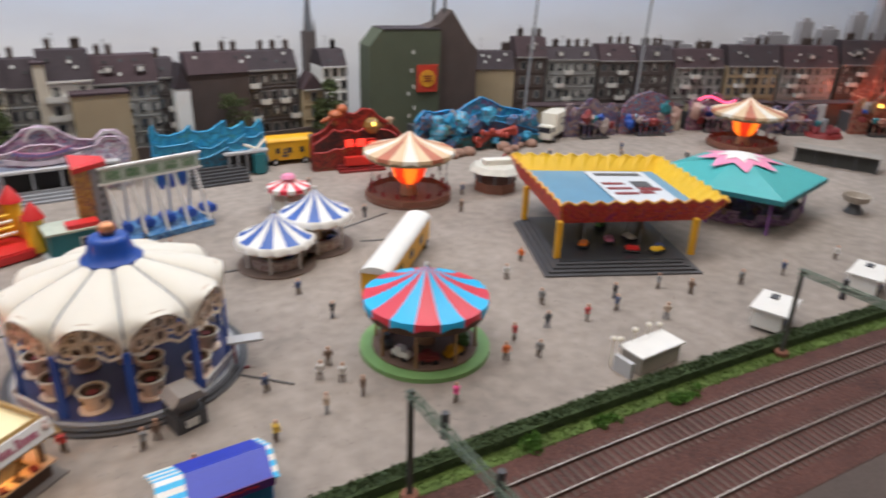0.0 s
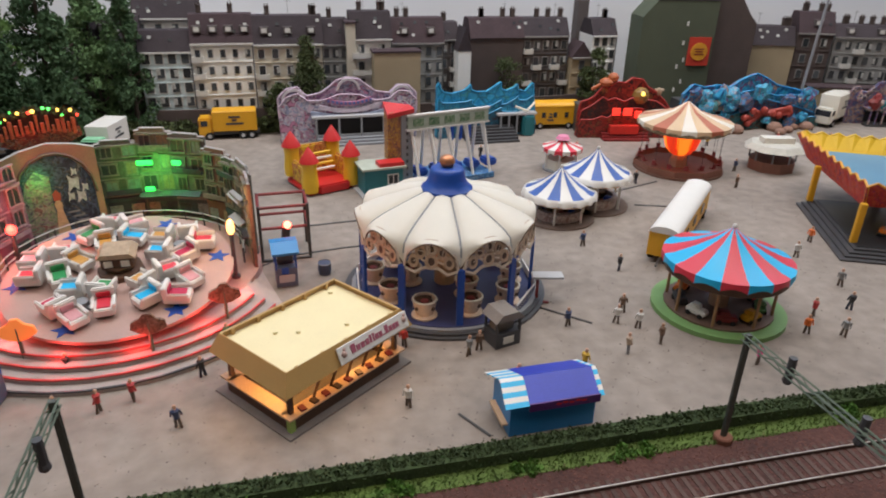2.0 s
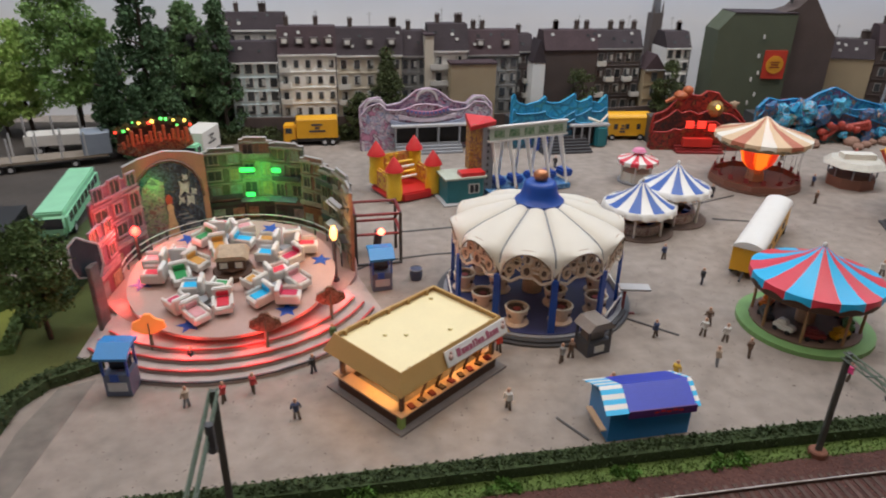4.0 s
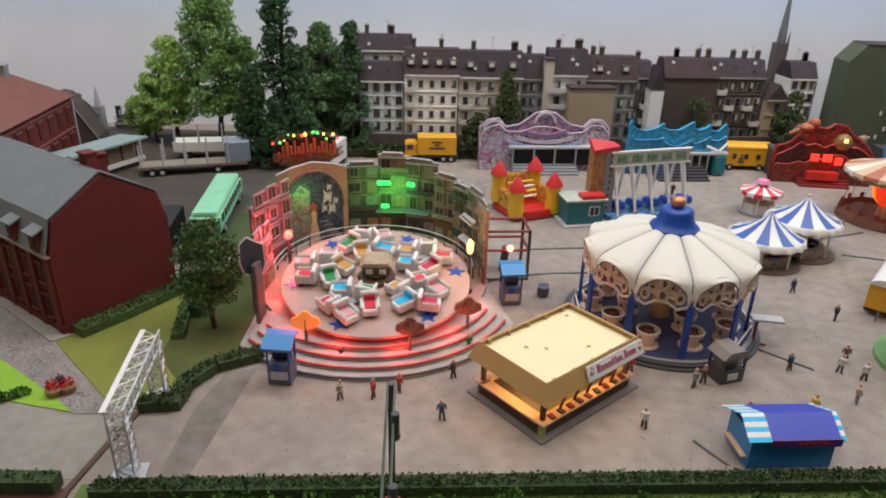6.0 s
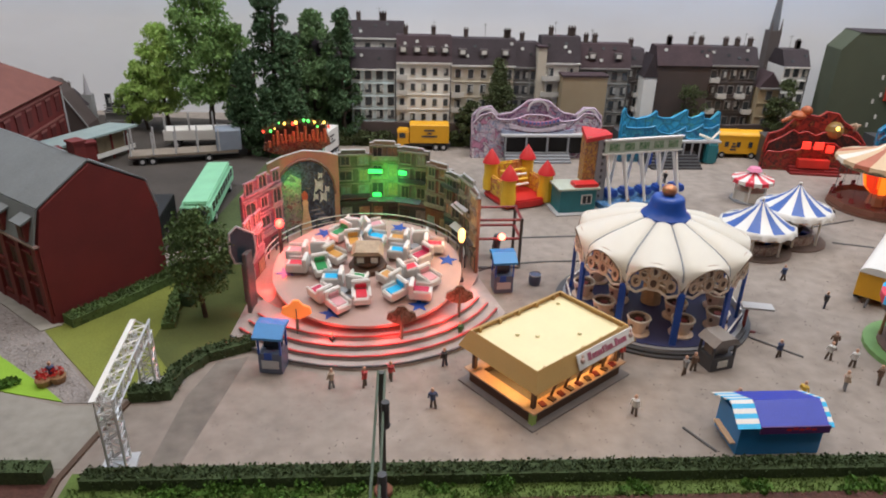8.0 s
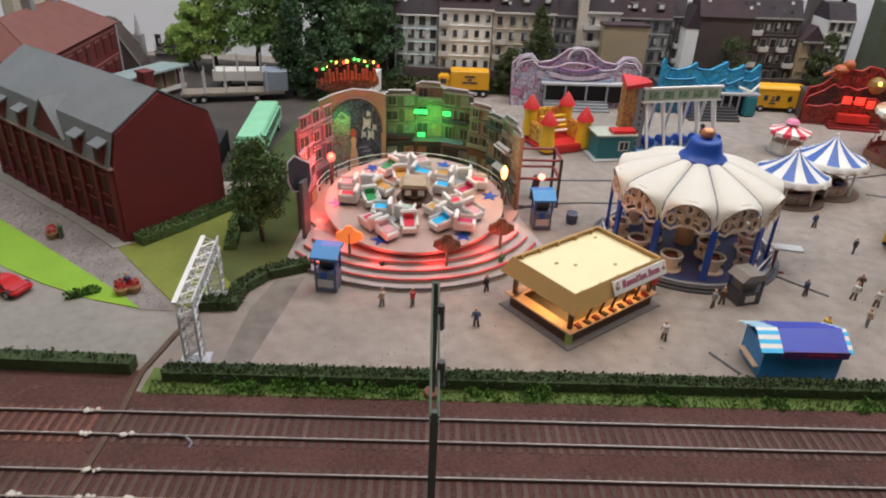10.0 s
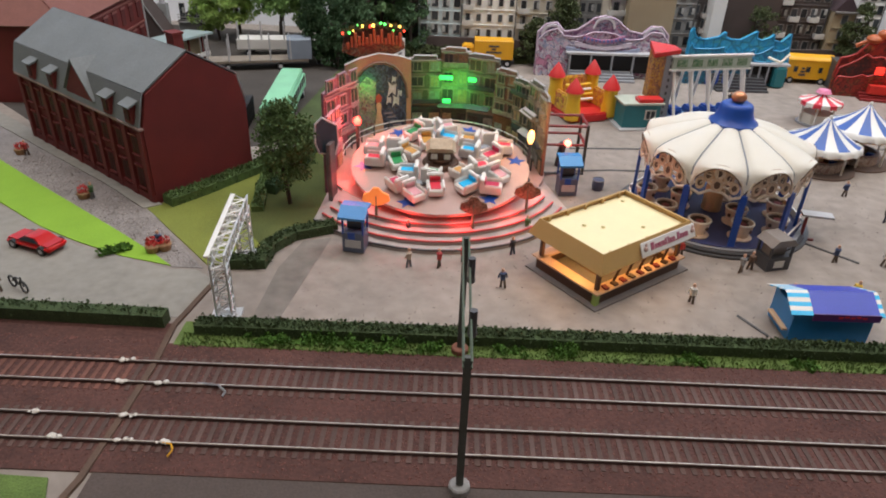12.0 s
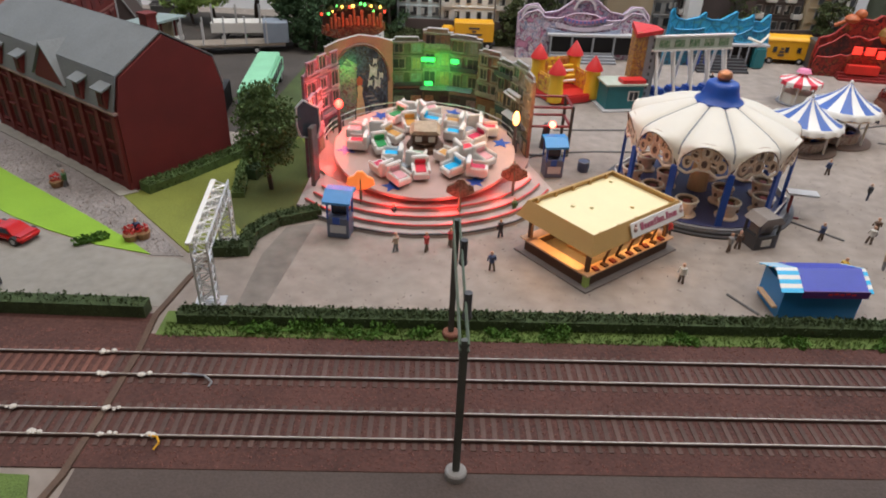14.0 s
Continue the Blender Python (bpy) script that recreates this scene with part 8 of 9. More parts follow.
def show_wagon(x, y, rz, L, W, H, wall, roof, label, bars=True):
    t = thing("show_wagon", x, y, 0, rz, label, "wagon", "show wagons")
    bm = bm_new()
    box(bm, 0, 0, 0.55 + (H - 0.9) / 2, L, W, H - 0.9)
    body = part("body", bm, wall, t)
    bm = bm_new()
    pr = [(W / 2 * 1.04 * math.cos(radians(a)), H - 0.38 + 0.5 * math.sin(radians(a))) for a in range(0, 181, 20)]
    a = [bm.verts.new((-L / 2 - 0.1, p[0], p[1])) for p in pr]
    b = [bm.verts.new((L / 2 + 0.1, p[0], p[1])) for p in pr]
    bm.faces.new(a)
    bm.faces.new(b[::-1])
    for i in range(len(pr)):
        j = (i + 1) % len(pr)
        bm.faces.new((a[i], b[i], b[j], a[j]))
    bmesh.ops.recalc_face_normals(bm, faces=bm.faces)
    part("roof", bm, roof, t, smooth=True)
    for k in range(3):
        bm = bm_new()
        box(bm, -L / 4 + k * L / 4, -W / 2 - 0.02, H * 0.55, L * 0.08, 0.06, 0.6)
        part("window", bm, GLASS_DARK, body)
    if bars:
        for k in range(3):
            bm = bm_new()
            box(bm, -L * 0.1, -W / 2 - 0.04, H * 0.35 + 0.35 * k, 0.7 - 0.2 * k, 0.03, 0.22)
            part("lettering_bar", bm, GREY_D, body)
    wheels(t, (-L / 2 + 1.0, L / 2 - 1.0), W * 0.9, 0.38)
    bm = bm_new()
    tube(bm, (-L / 2, 0, 0.5), (-L / 2 - 1.2, 0, 0.35), 0.08, 5)
    part("drawbar", bm, GREY_D, t)
    return t


show_wagon(24.2, 45.6, 46, 11.4, 2.0, 2.7, YELLOW, WHITE, "long yellow show wagon with white rounded roof", False)
show_wagon(26.7, 77.0, -5, 5.4, 2.2, 3.0, YELLOW, YELLOW, "all yellow show wagon by the wall")

# mint bus
t = thing("bus", -29.3, 60.0, 0, 94, "mint green vintage bus parked in the yard", "bus")
bm = bm_new()
box(bm, 0, 0, 1.35, 11.6, 2.5, 1.9)
bevelled(bm, 0.35, 3)
bd = part("body", bm, MINT, t, smooth=True)
bm = bm_new()
box(bm, 0, 0, 2.32, 10.9, 2.1, 0.24)
bevelled(bm, 0.11, 2)
part("roof", bm, MINT, t, smooth=True)
for s in (-1, 1):
    for k in range(8):
        bm = bm_new()
        box(bm, -4.3 + k * 1.22, s * 1.24, 1.65, 0.95, 0.06, 0.65)
        part("window", bm, GLASS_DARK, bd)
bm = bm_new()
box(bm, -5.78, 0, 1.6, 0.08, 1.9, 0.8)
part("windscreen", bm, GLASS_DARK, bd)
wheels(t, (-3.8, 3.6), 2.2, 0.5)

# stake trailer
t = thing("stake_trailer", -35.4, 73.6, 0, 15, "long grey stake trailer with wooden floor", "trailer")
bm = bm_new()
box(bm, 0, 0, 1.0, 11.0, 2.4, 0.25)
part("floor", bm, mat("trailer_planks", (0.24, 0.20, 0.16), 0.7, vary=0.25), t)
bm = bm_new()
box(bm, 0, 0, 0.78, 11.0, 2.0, 0.24)
part("chassis", bm, GREY, t)
for k in range(5):
    for s in (-1, 1):
        bm = bm_new()
        box(bm, -5.2 + k * 2.2, s * 1.15, 2.3, 0.16, 0.14, 2.4)
        part("stake", bm, GREY_L, t)
bm = bm_new()
box(bm, 4.6, 0, 2.2, 2.6, 2.4, 2.2)
bevelled(bm, 0.08)
part("cab_box", bm, mat("trailer_box_blue_grey", (0.24, 0.28, 0.34), 0.5), t)
wheels(t, (-4.2, -3.2, 2.4), 2.1, 0.42)
t = thing("white_trailer", -34.6, 79.4, 0, 8, "white flat stake trailer behind", "trailer")
bm = bm_new()
box(bm, 0, 0, 1.5, 9.0, 2.2, 1.2)
bevelled(bm, 0.06)
part("body", bm, WHITE, t)
for k in range(4):
    bm = bm_new()
    box(bm, -4.2 + k * 2.6, -1.0, 3.0, 0.18, 0.16, 2.2)
    part("stake", bm, GREY_L, t)
wheels(t, (-3.2, 3.0), 2.0, 0.45)
t = thing("container", -32.5, 54.6, 0, 95, "black goods container standing in the yard", "container")
bm = bm_new()
box(bm, 0, 0, 1.0, 6, 2.4, 2.0)
part("body", bm, BLACK, t)
for k in range(12):
    bm = bm_new()
    box(bm, -2.75 + 0.5 * k, -1.22, 1.0, 0.2, 0.06, 1.8)
    part("rib", bm, BLACK, t)

# platform shed and the far brick hall with its tower
t = thing("platform_shed", -45.5, 73.0, 0, 64, "low platform shed with pale grey flat roof", "shed")
bm = bm_new()
box(bm, 0, 0, 1.4, 8.6, 2.0, 2.0)
part("wall", bm, FACADES["ochre"], t)
bm = bm_new()
box(bm, 0, -0.5, 2.9, 10.0, 4.2, 0.22, tilt=-4)
part("roof", bm, mat("shed_roof", (0.26, 0.33, 0.32), 0.6), t)
bm = bm_new()
box(bm, 1.2, -2.0, 0.8, 7.0, 0.2, 0.45)
part("platform_edge", bm, WHITE, t)
for k in range(5):
    bm = bm_new()
    cyl(bm, -4 + k * 2.0, -1.7, 0, 2.8, 0.12, seg=8)
    part("post", bm, BRICK_DARK, t)
for x, y in ((-45.6, 67.0), (-43.4, 69.4)):
    t = thing("gate_pillar", x, y, 0, 40, "square red brick gate pillar with cap", "pillar", "gate pillars")
    bm = bm_new()
    box(bm, 0, 0, 1.5, 1.0, 1.0, 3.0)
    part("shaft", bm, BRICK_DARK, t)
    bm = bm_new()
    box(bm, 0, 0, 3.1, 1.3, 1.3, 0.2)
    part("cap", bm, BRICK_RED, t)
t = thing("brick_hall", -49.4, 78.2, 0, -86, "red brick hall with hipped brownish red roof", "building")
# local x runs along the wall towards the street, local y to the yard
L2, W2 = 19.0, 8.4
bm = bm_new()
box(bm, L2 / 2, -W2 / 2, 3.5, L2, W2, 7.0)
part("wall", bm, BRICK_DARK, t)
hip = [(-0.3, 0.3, 6.95), (L2 + 0.3, 0.3, 6.95), (L2 + 0.3, -W2 - 0.3, 6.95), (-0.3, -W2 - 0.3, 6.95), (3.4, -W2 / 2, 9.9), (L2 - 3.4, -W2 / 2, 9.9)]
for f in ((0, 1, 5, 4), (1, 2, 5), (2, 3, 4, 5), (3, 0, 4)):
    bm = bm_new()
    bm.faces.new([bm.verts.new(hip[i]) for i in f])
    thicken(bm, 0.14)
    part("roof", bm, TILE_RED, t)
for k in range(8):
    for z in (1.6, 4.4):
        bm = bm_new()
        box(bm, 1.4 + k * 2.3, 0.03, z + 0.8, 1.0, 0.14, 1.6)
        w = part("window", bm, mat("brick_recess", (0.100, 0.014, 0.013), 0.8), t)
        bm = bm_new()
        box(bm, 1.4 + k * 2.3, 0.1, z + 1.75, 1.3, 0.12, 0.22)
        part("lintel", bm, mat("lintel_rose", (0.24, 0.08, 0.07), 0.7), w)
for z in (3.75, 6.5):
    bm = bm_new()
    box(bm, L2 / 2, 0.06, z, L2, 0.14, 0.2)
    part("string_course", bm, mat("lintel_rose", (0.24, 0.08, 0.07), 0.7), t)
bm = bm_new()
tube(bm, (0.05, 0.12, 0), (0.05, 0.12, 6.9), 0.1, 6)
part("downpipe", bm, GREY_L, t)
for x, h2 in ((4.5, 11.0), (9.5, 11.2)):
    bm = bm_new()
    box(bm, x, -W2 / 2, (9.4 + h2) / 2, 0.9, 0.9, h2 - 9.4)
    box(bm, x, -W2 / 2, h2, 1.1, 1.1, 0.16)
    part("chimney", bm, FACADES["grey"], t)
# dark rear gable beyond the hall
t = thing("rear_gable_house", -50.0, 81.6, 0, 0, "dark brown house with a rounded stone gable", "building")
bm = bm_new()
upright(bm, [(-3.0, 0), (1.6, 0), (1.2, 1.6), (0.2, 3.2), (-1.0, 5.2), (-2.0, 6.4), (-3.0, 6.6)], 0, 3.0)
part("wall", bm, FACADES["brown"], t)
bm = bm_new()
for p, q in zip([(1.6, 0), (1.2, 1.6), (0.2, 3.2), (-1.0, 5.2)], [(1.2, 1.6), (0.2, 3.2), (-1.0, 5.2), (-2.0, 6.4)]):
    tube(bm, (p[0], -0.05, p[1]), (q[0], -0.05, q[1]), 0.08, 5)
part("gable_coping", bm, FACADES["grey"], t)
t = thing("domed_tower", -61.4, 82.5, 0, 0, "stone tower with dark domed roof", "tower")
t.scale = (0.9, 0.9, 0.86)
for nm, pr, m in (("shaft", [(2.6, 0), (2.6, 12.5), (2.8, 12.6), (2.8, 13.0), (0.02, 13.0)], FACADES["beige"]), ("dome", [(2.4, 13.0), (2.5, 14.0), (2.1, 15.6), (1.0, 16.8), (0.3, 17.2), (0.2, 18.2), (0.02, 18.3)], ROOF_D)):
    bm = bm_new()
    lathe(bm, pr, 12)
    part(nm, bm, m, t)
for x, y, w, h in ((-54, 88, 3.6, 4.0), (-48.0, 90, 4.4, 3.2)):
    town_house(x, y, 0, w, 3, h - 2, h, "grey", "d", 3, 3, "old grey town house on the horizon", style="gable", chimneys=1)
t = thing("church", -52.4, 91.0, 0, 0, "small distant grey church spire", "church")
bm = bm_new()
box(bm, 0, 0, 1.6, 1.2, 1.0, 3.2)
part("tower", bm, FACADES["grey"], t)
bm = bm_new()
cyl(bm, 0, 0, 3.2, 5.8, 0.45, 0.02, 8)
part("spire", bm, HAZE, t)


# red car, cycle and flower tubs
t = thing("car", -38.2, 33.3, 0, 160, "shiny red sports car parked on the street", "car")
t.scale = (0.82, 0.82, 0.82)
bm = bm_new()
box(bm, 0, 0, 0.5, 4.2, 1.75, 0.5)
bevelled(bm, 0.18, 3)
bd = part("body", bm, mat("car_red", (0.50, 0.012, 0.012), 0.22, vary=0.03, bump=0.0), t, smooth=True)
bm = bm_new()
v0 = [(-1.3, -0.75, 0.72), (1.0, -0.75, 0.72), (1.0, 0.75, 0.72), (-1.3, 0.75, 0.72), (-0.7, -0.6, 1.15), (0.25, -0.6, 1.15), (0.25, 0.6, 1.15), (-0.7, 0.6, 1.15)]
vv = [bm.verts.new(p) for p in v0]
for f in ((0, 1, 5, 4), (1, 2, 6, 5), (2, 3, 7, 6), (3, 0, 4, 7), (4, 5, 6, 7)):
    bm.faces.new([vv[i] for i in f])
cab = part("cabin", bm, MATS["car_red"], t, smooth=True)
bm = bm_new()
bm.faces.new([bm.verts.new(p) for p in ((0.95, -0.65, 0.77), (0.95, 0.65, 0.77), (0.32, 0.54, 1.13), (0.32, -0.54, 1.13))])
thicken(bm, 0.03)
part("windscreen", bm, GLASS_DARK, cab)
for s in (-1, 1):
    bm = bm_new()
    bm.faces.new([bm.verts.new(p) for p in ((-1.1, s * 0.765, 0.8), (0.85, s * 0.765, 0.8), (0.25, s * 0.65, 1.1), (-0.65, s * 0.65, 1.1))])
    thicken(bm, 0.03)
    part("side_window", bm, GLASS_DARK, cab)
wheels(t, (-1.35, 1.35), 1.6, 0.36)
t = thing("bicycle", -36.7, 28.7, 0, -30, "small dark bicycle on the street", "bicycle")
for x in (-0.55, 0.55):
    bm = bm_new()
    lathe(bm, [(0.36, -0.04), (0.36, 0.04), (0.30, 0.04), (0.30, -0.04), (0.36, -0.04)], 14)
    bmesh.ops.rotate(bm, verts=bm.verts, matrix=Matrix.Rotation(radians(90), 3, "X"))
    bmesh.ops.translate(bm, verts=bm.verts, vec=(x, 0, 0.37))
    part("wheel", bm, BLACK, t)
bm = bm_new()
for p, q in (((-0.55, 0, 0.37), (-0.1, 0, 0.8)), ((-0.1, 0, 0.8), (0.4, 0, 0.8)), ((0.55, 0, 0.37), (0.4, 0, 0.95)), ((-0.1, 0, 0.8), (0, 0, 0.35)), ((0, 0, 0.35), (0.4, 0, 0.8))):
    tube(bm, p, q, 0.04, 5)
part("frame", bm, GREY_D, t)
for x, y in ((-38.6, 39.9), (-30.6, 33.5), (-47.0, 47.0), (-31.2, 33.2)):
    t = thing("flower_tub", x, y, 0.04, 0, "round planter with red flowers on the path", "planter", "flower tubs")
    bm = bm_new()
    lathe(bm, [(0.35, 0), (0.45, 0.4), (0.4, 0.45), (0.02, 0.42)], 10)
    part("tub", bm, WOOD, t)
    bm = bm_new()
    clump(bm, 0, 0, 0.62, 0.35, 90, 0.07, random.Random(int(x)))
    part("blossom", bm, RED, t)
bm = bm_new()
for j in range(6):
    clump(bm, -0.7 + 0.28 * j, 0, 0.2, 0.3, 60, 0.08, random.Random(j))
box(bm, 0, 0, 0.05, 1.2, 0.3, 0.12)
solo("bush", bm, BUSH, -33.4, 32.9, 0.05, 30, "low dark bush on the lawn island", "bush", "verge bushes")

# ---- stalls near the railway ----
t = thing("white_stall", 30.6, 27.2, 0, 2, "grey white counter stall with ornament frame", "stall")
bm = bm_new()
box(bm, 0.8, 0, 0.6, 3.4, 1.5, 1.2)
part("counter", bm, mat("stall_beige", (0.40, 0.36, 0.31), 0.6), t)
bm = bm_new()
box(bm, 0.8, 0, 1.26, 3.7, 1.8, 0.12)
part("top", bm, WHITE, t)
for x in (-1.6, -1.0, 0.2, 1.4, 2.4):
    bm = bm_new()
    ball(bm, x, 0.9, 1.9 + 0.2 * math.sin(x * 2), 0.2, 0.7, 8)
    tube(bm, (x, 0.9, 0), (x, 0.9, 1.8), 0.05, 5)
    part("lamp_stand", bm, CREAM, t)
bm = bm_new()
box(bm, -1.5, 0, 0.5, 0.3, 1.3, 1.0)
part("side_panel", bm, GREY_L, t)
for x, y, rz in ((42.2, 26.6, 20), (53.4, 26.4, 15)):
    t = thing("sales_trailer", x, y, 0, rz, "small white sales trailer with blue side", "stall", "sales trailers")
    bm = bm_new()
    box(bm, 0, 0, 0.85, 3.0, 1.9, 1.3)
    bevelled(bm, 0.06)
    part("body", bm, WHITE, t)
    bm = bm_new()
    box(bm, 0, -0.05, 1.56, 3.4, 2.4, 0.14)
    part("roof", bm, WHITE, t)
    bm = bm_new()
    box(bm, 0.1, -0.97, 0.9, 2.0, 0.06, 0.5)
    part("hatch", bm, BLUE, t)
    bm = bm_new()
    box(bm, 0.8, 0.2, 1.68, 0.7, 0.5, 0.12)
    part("roof_vent", bm, GREY_D, t)
    wheels(t, (-0.6, 0.6), 1.7, 0.25)
t = thing("food_stall", 42.4, 58.6, 0, -15, "eight sided food stall with pale roof", "stall")
bm = bm_new()
cyl(bm, 0, 0, 2.1, 2.6, 2.9, 2.3, 8)
part("roof", bm, mat("stall_roof_pale", (0.50, 0.48, 0.42), 0.6), t)
bm = bm_new()
box(bm, 0.2, 0.2, 2.85, 3.0, 1.2, 0.5)
part("roof_box", bm, CREAM, t)
bm = bm_new()
cyl(bm, 0, 0, 0, 1.0, 2.2, seg=8)
part("counter", bm, mat("stall_rust", (0.22, 0.10, 0.07), 0.6), t)
legs(t, 8, 2.1, 1.0, 2.2, 0.09, GREY, a0=22)
for x, y, rz in ((70.1, 36.6, 0), (74.5, 33.4, 30)):
    t = thing("tilt_basket", x, y, 0, rz, "round basket seat on a dark wheeled frame", "ride car", "basket seats")
    bm = bm_new()
    lathe(bm, [(0.3, 0.9), (1.1, 1.2), (1.3, 1.8), (1.2, 1.8), (1.0, 1.3), (0.02, 1.1)], 14)
    part("basket", bm, mat("basket_grey", (0.36, 0.31, 0.26), 0.6, vary=0.3, blotch=200), t)
    bm = bm_new()
    cyl(bm, 0, 0, 0, 0.95, 0.9, 0.4, 8)
    part("frame", bm, GREY_D, t)
for x, y, rz, w in ((85.0, 47.2, -65, 9.0),):
    t = thing("barrier_stall", x, y, 0, rz, "long low dark stall with grey flat roof", "stall")
    bm = bm_new()
    box(bm, 0, 0.3, 0.9, w, 1.6, 1.8)
    part("body", bm, mat("stall_dark", (0.05, 0.05, 0.045), 0.7), t)
    bm = bm_new()
    box(bm, 0, 0, 1.86, w + 0.4, 2.6, 0.12)
    part("roof", bm, mat("stall_roof_grey", (0.26, 0.235, 0.21), 0.8), t)
    for k in range(5):
        bm = bm_new()
        box(bm, -w / 2 + 0.2 + k * (w - 0.4) / 4, -1.1, 0.9, 0.14, 0.14, 1.8)
        part("post", bm, GREY_D, t)

# giant swing at the far end
RUST = mat("swing_rust", (0.17, 0.055, 0.04), 0.6, vary=0.3)
t = thing("giant_swing", 113.0, 58.0, 0, -30, "tall rust red lattice swing ride with warm lamps", "ride")
for sx in (-1, 1):
    for sy in (-1, 1):
        bm = bm_new()
        truss(bm, (sx * 3.6, sy * 1.6, 0.5), (sx * 0.5, 0, 11.5), 0.7, 9, 0.09)
        part("leg", bm, RUST, t)
bm = bm_new()
tube(bm, (0, 0, 11.4), (2.6, -0.6, 2.0), 0.2, 6)
part("pendulum", bm, RUST, t)
bm = bm_new()
box(bm, 2.6, -0.6, 1.6, 2.6, 1.4, 0.9)
bevelled(bm, 0.2, 2)
part("gondola", bm, RED, t)
for k in range(2):
    bm = bm_new()
    ball(bm, -2.6 + 2.8 * k, -2.0, 3.4, 0.3, 1, 8)
    part("bulb", bm, glow("swing_bulb", (1.0, 0.42, 0.16), 5), t)
bm = bm_new()
box(bm, 0, 0, 0.3, 9, 5, 0.6)
part("deck", bm, RED_DARK, t)
bulb_light(111.0, 55.6, 4.4, 0.5, (1.0, 0.22, 0.12), 0.5)

# small round red ride and the truck behind it
t = thing("spinner_ride", 99.3, 57.4, 0, 0, "small round red ride with low cabins on the ground", "ride")
bm = bm_new()
cyl(bm, 0, 0, 0, 0.5, 2.7, 2.5, 18)
part("deck", bm, RED_DARK, t)
bm = bm_new()
cyl(bm, 0, 0, 0.5, 2.4, 0.35, seg=10)
part("hub", bm, GREY, t)
for k in range(6):
    bm = bm_new()
    a = radians(60 * k)
    box(bm, 1.7 * math.cos(a), 1.7 * math.sin(a), 0.95, 1.0, 0.8, 0.8, rz=60 * k)
    bevelled(bm, 0.2, 2)
    part("cabin", bm, mat("cabin_wine", (0.26, 0.05, 0.06), 0.5), t)
box_truck(102.5, 63.0, -35, GREY_L, GREY, "pale grey box truck parked behind the rides", 6.0, 2.6)

# ---- trees ----
def tree(x, y, h, r, trunk_h, m, label, seed, shape="round", n=70, leaf=0.28, group="trees"):
    t = thing("tree", x, y, 0, 0, label, "tree", group)
    rg = random.Random(seed)
    bm = bm_new()
    lean = (rg.uniform(-0.2, 0.2), rg.uniform(-0.2, 0.2))
    prev = Vector((0, 0, 0))
    for k in range(1, 6):
        p = Vector((lean[0] * k + rg.uniform(-.05, .05), lean[1] * k + rg.uniform(-.05, .05), h * 0.82 * k / 5))
        rr = 0.04 * r + 0.02 * h * (1 - k / 5.5)
        tube(bm, prev, p, rr * 0.8, 7)
        prev = p
    for _ in range(10):
        z = rg.uniform(trunk_h, h * 0.75)
        a = rg.uniform(0, 6.28)
        d = r * 0.6
        tube(bm, (lean[0] * 5 * z / h, lean[1] * 5 * z / h, z), (d * math.cos(a), d * math.sin(a), z + r * 0.35), 0.05 + 0.02 * r, 5)
    part("trunk", bm, BARK, t)
    bm = bm_new()
    for _ in range(n):
        f = rg.random()
        z = trunk_h + (h - trunk_h) * f
        if shape == "round":
            w = r * math.sqrt(max(0.05, 1 - (2 * f - 0.85) ** 2 / 1.35))
        elif shape == "poplar":
            w = r * (0.55 + 0.45 * math.sin(math.pi * min(1, f * 1.15 + 0.1))) * (1 - 0.55 * f)
        else:
            w = r * (1.02 - f) + 0.1
        a, q = rg.uniform(0, 6.28), w * math.sqrt(rg.random())
        clump(bm, q * math.cos(a), q * math.sin(a), z, 0.26 * r + 0.12, 70, leaf * 0.6, rg, 0.8)
    part("crown", bm, m, t)
    return t


tree(-24.5, 40.2, 7.2, 1.9, 1.9, LEAF_LAWN, "small dark green tree with loose crown on the lawn", 1, n=110, leaf=0.14)
tree(-35.0, 83.4, 18.2, 3.5, 4.6, LEAF_MID, "tall leafy green tree behind the yard", 2, n=230, leaf=0.24)
tree(-40.4, 84.6, 12.4, 2.5, 3.0, LEAF_LIGHT, "light green leafy tree behind the yard", 3, n=150, leaf=0.22)
tree(-43.4, 85.6, 8.0, 2.0, 1.6, LEAF_LIGHT, "smaller light green tree behind the yard", 4, n=90, leaf=0.22)
tree(-45.6, 86.4, 5.4, 1.6, 0.8, LEAF_LIGHT, "low light green tree at the end of the row", 15, n=40, leaf=0.2)
tree(-31.6, 83.6, 13.0, 2.1, 3.0, LEAF_MID, "leafy green tree beside taller ones", 5, n=80, leaf=0.24)
tree(-26.8, 80.4, 24.0, 2.5, 2.0, LEAF_DARK, "very tall dark narrow tree", 6, "poplar", 170, 0.24)
tree(-24.6, 78.4, 12.4, 2.4, 0.6, LEAF_FIR, "dense dark green tree behind the ride", 7, "poplar", 120, 0.24)
tree(-22.2, 82.4, 14.4, 2.5, 1.5, LEAF_ROUND, "tall rounded green tree before the houses", 8, "round", 110, 0.24)
tree(-18.9, 81.0, 15.2, 2.2, 0.8, LEAF_FIR, "tall dark pointed tree before the houses", 9, "poplar", 120, 0.22)
tree(-29.2, 76.4, 10.6, 2.3, 0.6, LEAF_DARK, "dark bushy tree beside the trailer", 10, "poplar", 120, 0.22)
tree(-26.6, 74.6, 7.4, 1.9, 0.3, LEAF_DARK, "low dark bushy tree beside the bus", 16, "poplar", 80, 0.2)
tree(-1.0, 80.2, 9.8, 2.4, 2.0, LEAF_OLIVE, "dark conifer in front of the tenements", 11, "cone", 70, 0.2)
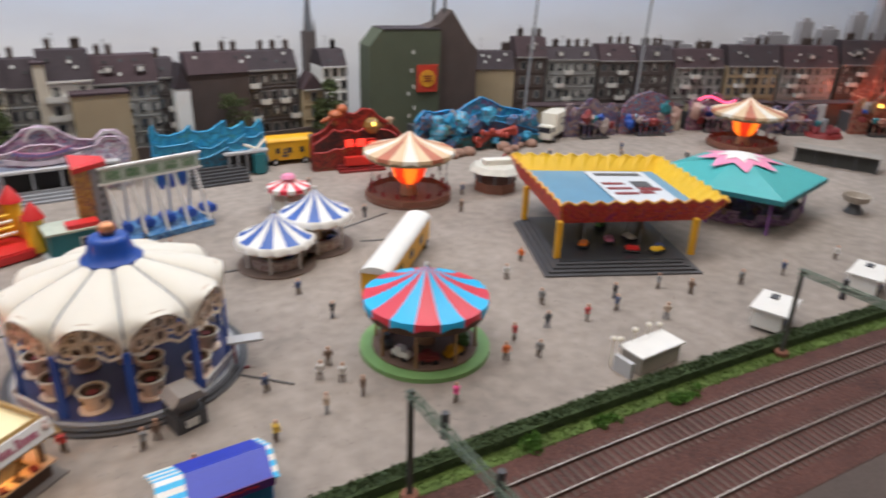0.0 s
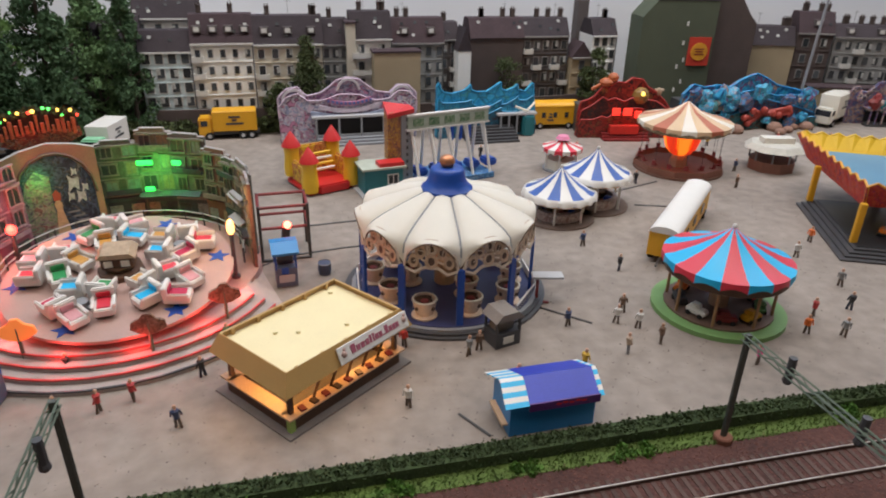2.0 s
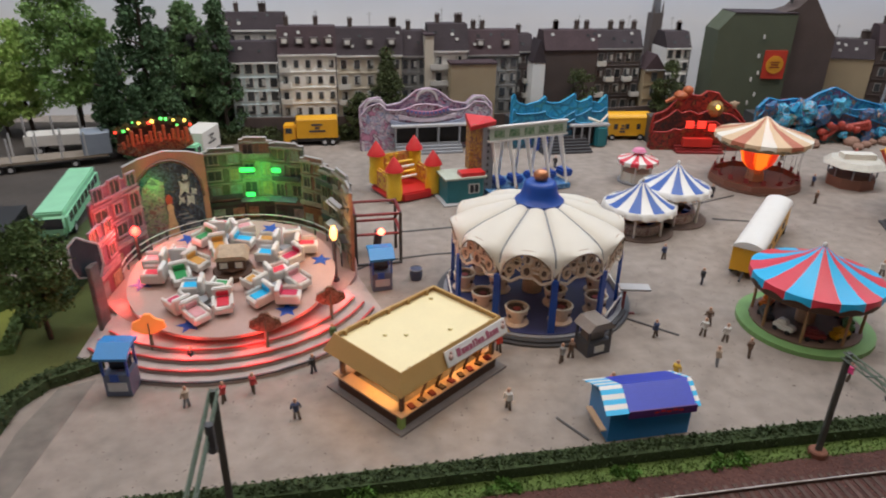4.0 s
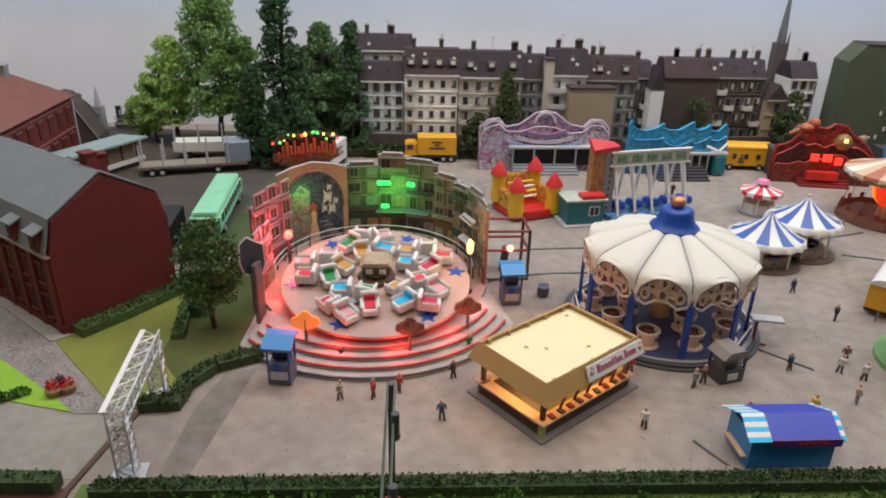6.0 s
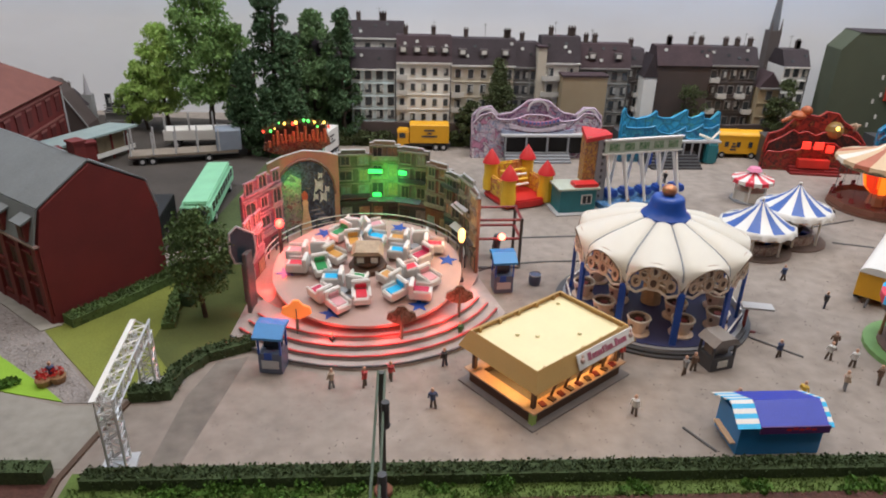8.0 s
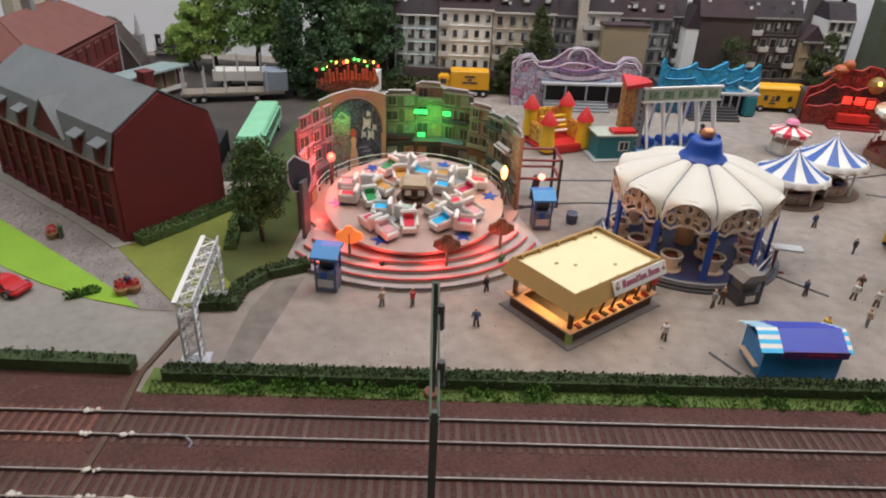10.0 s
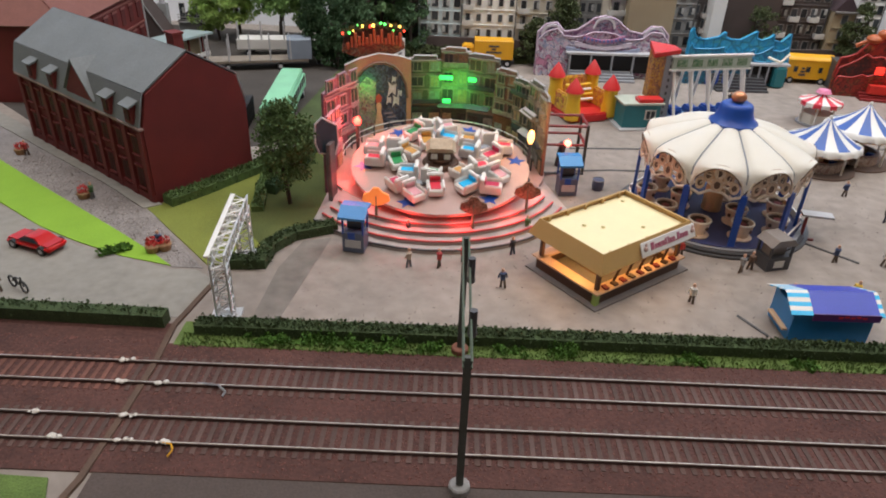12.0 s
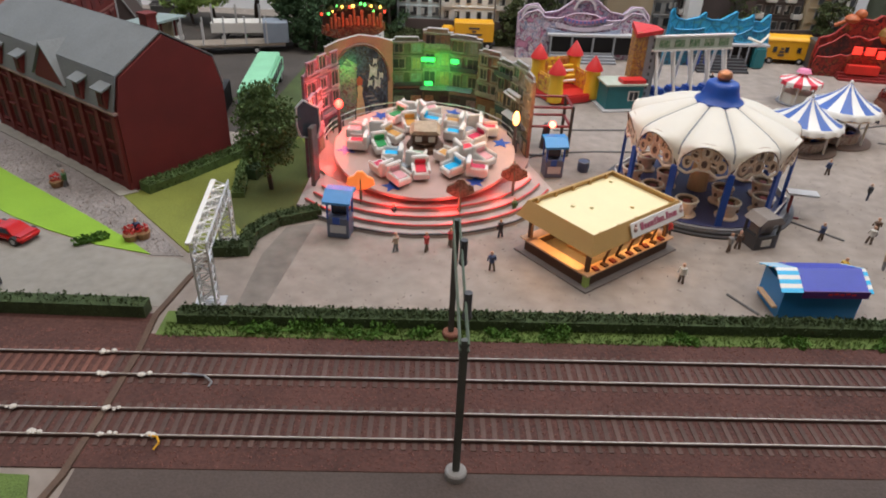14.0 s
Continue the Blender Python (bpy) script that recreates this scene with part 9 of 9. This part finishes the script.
tree(-4.2, 79.8, 5.2, 1.6, 0.5, LEAF_OLIVE, "small dark shrub tree at the wall", 12, "round", 40, 0.2)
tree(33.0, 79.6, 8.2, 1.8, 1.0, LEAF_OLIVE, "narrow green tree before the houses", 13, "round", 45, 0.2)
tree(22.0, 80.0, 7.5, 2.0, 1.5, LEAF_OLIVE, "thin brownish tree before a dark wall", 14, "round", 30, 0.16)
for i, (x, w) in enumerate(((-16, 4), (-12, 5), (-19.5, 5), (-6, 4))):
    bm = bm_new()
    for j in range(14):
        clump(bm, random.Random(i * 20 + j).uniform(-w / 2, w / 2), 0, 0.9, 0.9, 50, 0.16, random.Random(j + i))
    box(bm, 0, 0, 0.2, w * 0.6, 0.6, 0.4)
    solo("bush", bm, LEAF_OLIVE, x, 80.0, 0, 0, "dark shrubs along the yard wall", "bush", "wall shrubs")

# ---- miniature figures ----
FIG = {}


def figure(x, y, m, rz=0.0, stoop=0.0):
    """A plain painted figure: two pegs, tapered body and a knob, in one mesh."""
    if m.name not in FIG:
        bm = bm_new()
        tube(bm, (-0.14, 0.06, 0.0), (-0.08, 0, 0.7), 0.085, 6)
        tube(bm, (0.15, -0.06, 0.0), (0.08, 0, 0.7), 0.085, 6)
        lathe(bm, [(0.02, 0.62), (0.17, 0.64), (0.18, 0.9), (0.22, 1.12), (0.09, 1.22), (0.02, 1.25)], 8)
        ball(bm, 0, 0, 1.36, 0.115, 1.15, 8)
        for s in (-1, 1):
            tube(bm, (s * 0.22, 0, 1.12), (s * 0.28, 0.1, 0.72), 0.055, 5)
        for f in bm.faces:
            z = f.calc_center_median().z
            f.material_index = 0 if z < 0.63 else (2 if z > 1.235 else 1)
        FIG[m.name] = mesh_of("miniature_figure", bm, [random.choice(LEGS), m, SKIN])
    o = new("miniature_figure", FIG[m.name])
    o.matrix_basis = pose(x * S, y * S, 0.0, 0, stoop, rz) @ Matrix.Diagonal((0.85, 0.85, 0.86, 1))
    return tagged(o, "plain %s miniature figure standing on the ground" % m["tone"], "figurine", "miniature figures")


LEGS = [mat("legs_dark", (0.03, 0.035, 0.06), 0.6, bump=0), mat("legs_brown", (0.10, 0.07, 0.05), 0.6, bump=0), mat("legs_grey", (0.16, 0.16, 0.17), 0.6, bump=0)]
TONES = {}
for tone, c in (("dark blue", (0.03, 0.05, 0.12)), ("black", (0.02, 0.02, 0.024)), ("grey", (0.2, 0.2, 0.2)), ("white", (0.6, 0.58, 0.55)), ("red", (0.42, 0.04, 0.04)), ("pink", (0.75, 0.06, 0.25)), ("orange", (0.72, 0.16, 0.03)), ("yellow", (0.65, 0.42, 0.05)), ("brown", (0.14, 0.08, 0.05)), ("beige", (0.42, 0.32, 0.24)), ("green", (0.06, 0.14, 0.05))):
    TONES[tone] = mat("figure_" + tone.replace(" ", "_"), c, 0.6, vary=0.25, grain=500, blotch=200, bump=0)
    TONES[tone]["tone"] = tone
r = random.Random(31)
for x, y, tone in ((-10.3, 30.9, "dark blue"), (0.2, 30.1, "white"), (-9.5, 34.7, "black"), (-14.0, 32.8, "red"), (-15.8, 32.7, "beige"), (4.2, 33.6, "grey"), (4.9, 34.0, "brown"), (1.0, 35.2, "red"), (10.7, 35.3, "dark blue"), (14.6, 36.1, "brown"), (17.0, 41.2, "black"),
                   (30.4, 36.1, "grey"), (31.6, 32.9, "red"), (34.4, 33.0, "dark blue"), (28.6, 33.4, "black"), (25.9, 30.9, "grey"), (9.8, 31.2, "yellow"), (5.9, 30.6, "orange"), (-12.6, 33.4, "red"), (15.1, 32.5, "brown"), (12.8, 32.0, "beige"), (25.8, 33.2, "red"), (16.2, 45.3, "dark blue"), (33.5, 42.6, "orange"),
                   (19.2, 29.6, "pink"), (13.6, 35.0, "white"), (14.6, 34.2, "white"), (-16.1, 36.4, "black"), (-8.4, 37.6, "green"), (8.6, 59.0, "black"), (10.0, 56.5, "brown"), (35.6, 34.4, "black"), (39.6, 34.0, "grey"), (36.5, 30.5, "beige"), (45.8, 31.5, "grey"), (30.6, 40.5, "white"), (24.0, 31.6, "orange"), (38.2, 58.4, "dark blue"), (35.4, 54.2, "brown"), (29.8, 53.0, "red"), (26.8, 57.0, "black"),
                   (20.2, 41.8, "brown"), (-30.9, 33.6, "dark blue"), (-38.0, 39.9, "green"), (-46.4, 46.8, "red"), (-37.7, 28.5, "brown"), (50.2, 31.0, "dark blue"), (57.0, 30.8, "white"), (41.0, 32.2, "brown"), (21.9, 59.6, "grey"), (25.2, 66.8, "brown"), (15.0, 67.2, "black"), (44.2, 63.2, "black"), (47.0, 62.0, "brown"), (49.0, 66.0, "red"), (55.0, 65.0, "black"), (58, 62, "grey"), (63, 61, "brown"), (66, 64, "dark blue"), (70, 57, "black"), (40.5, 66.5, "yellow")):
    figure(x, y, TONES[tone], r.uniform(0, 360), r.uniform(-4, 4))
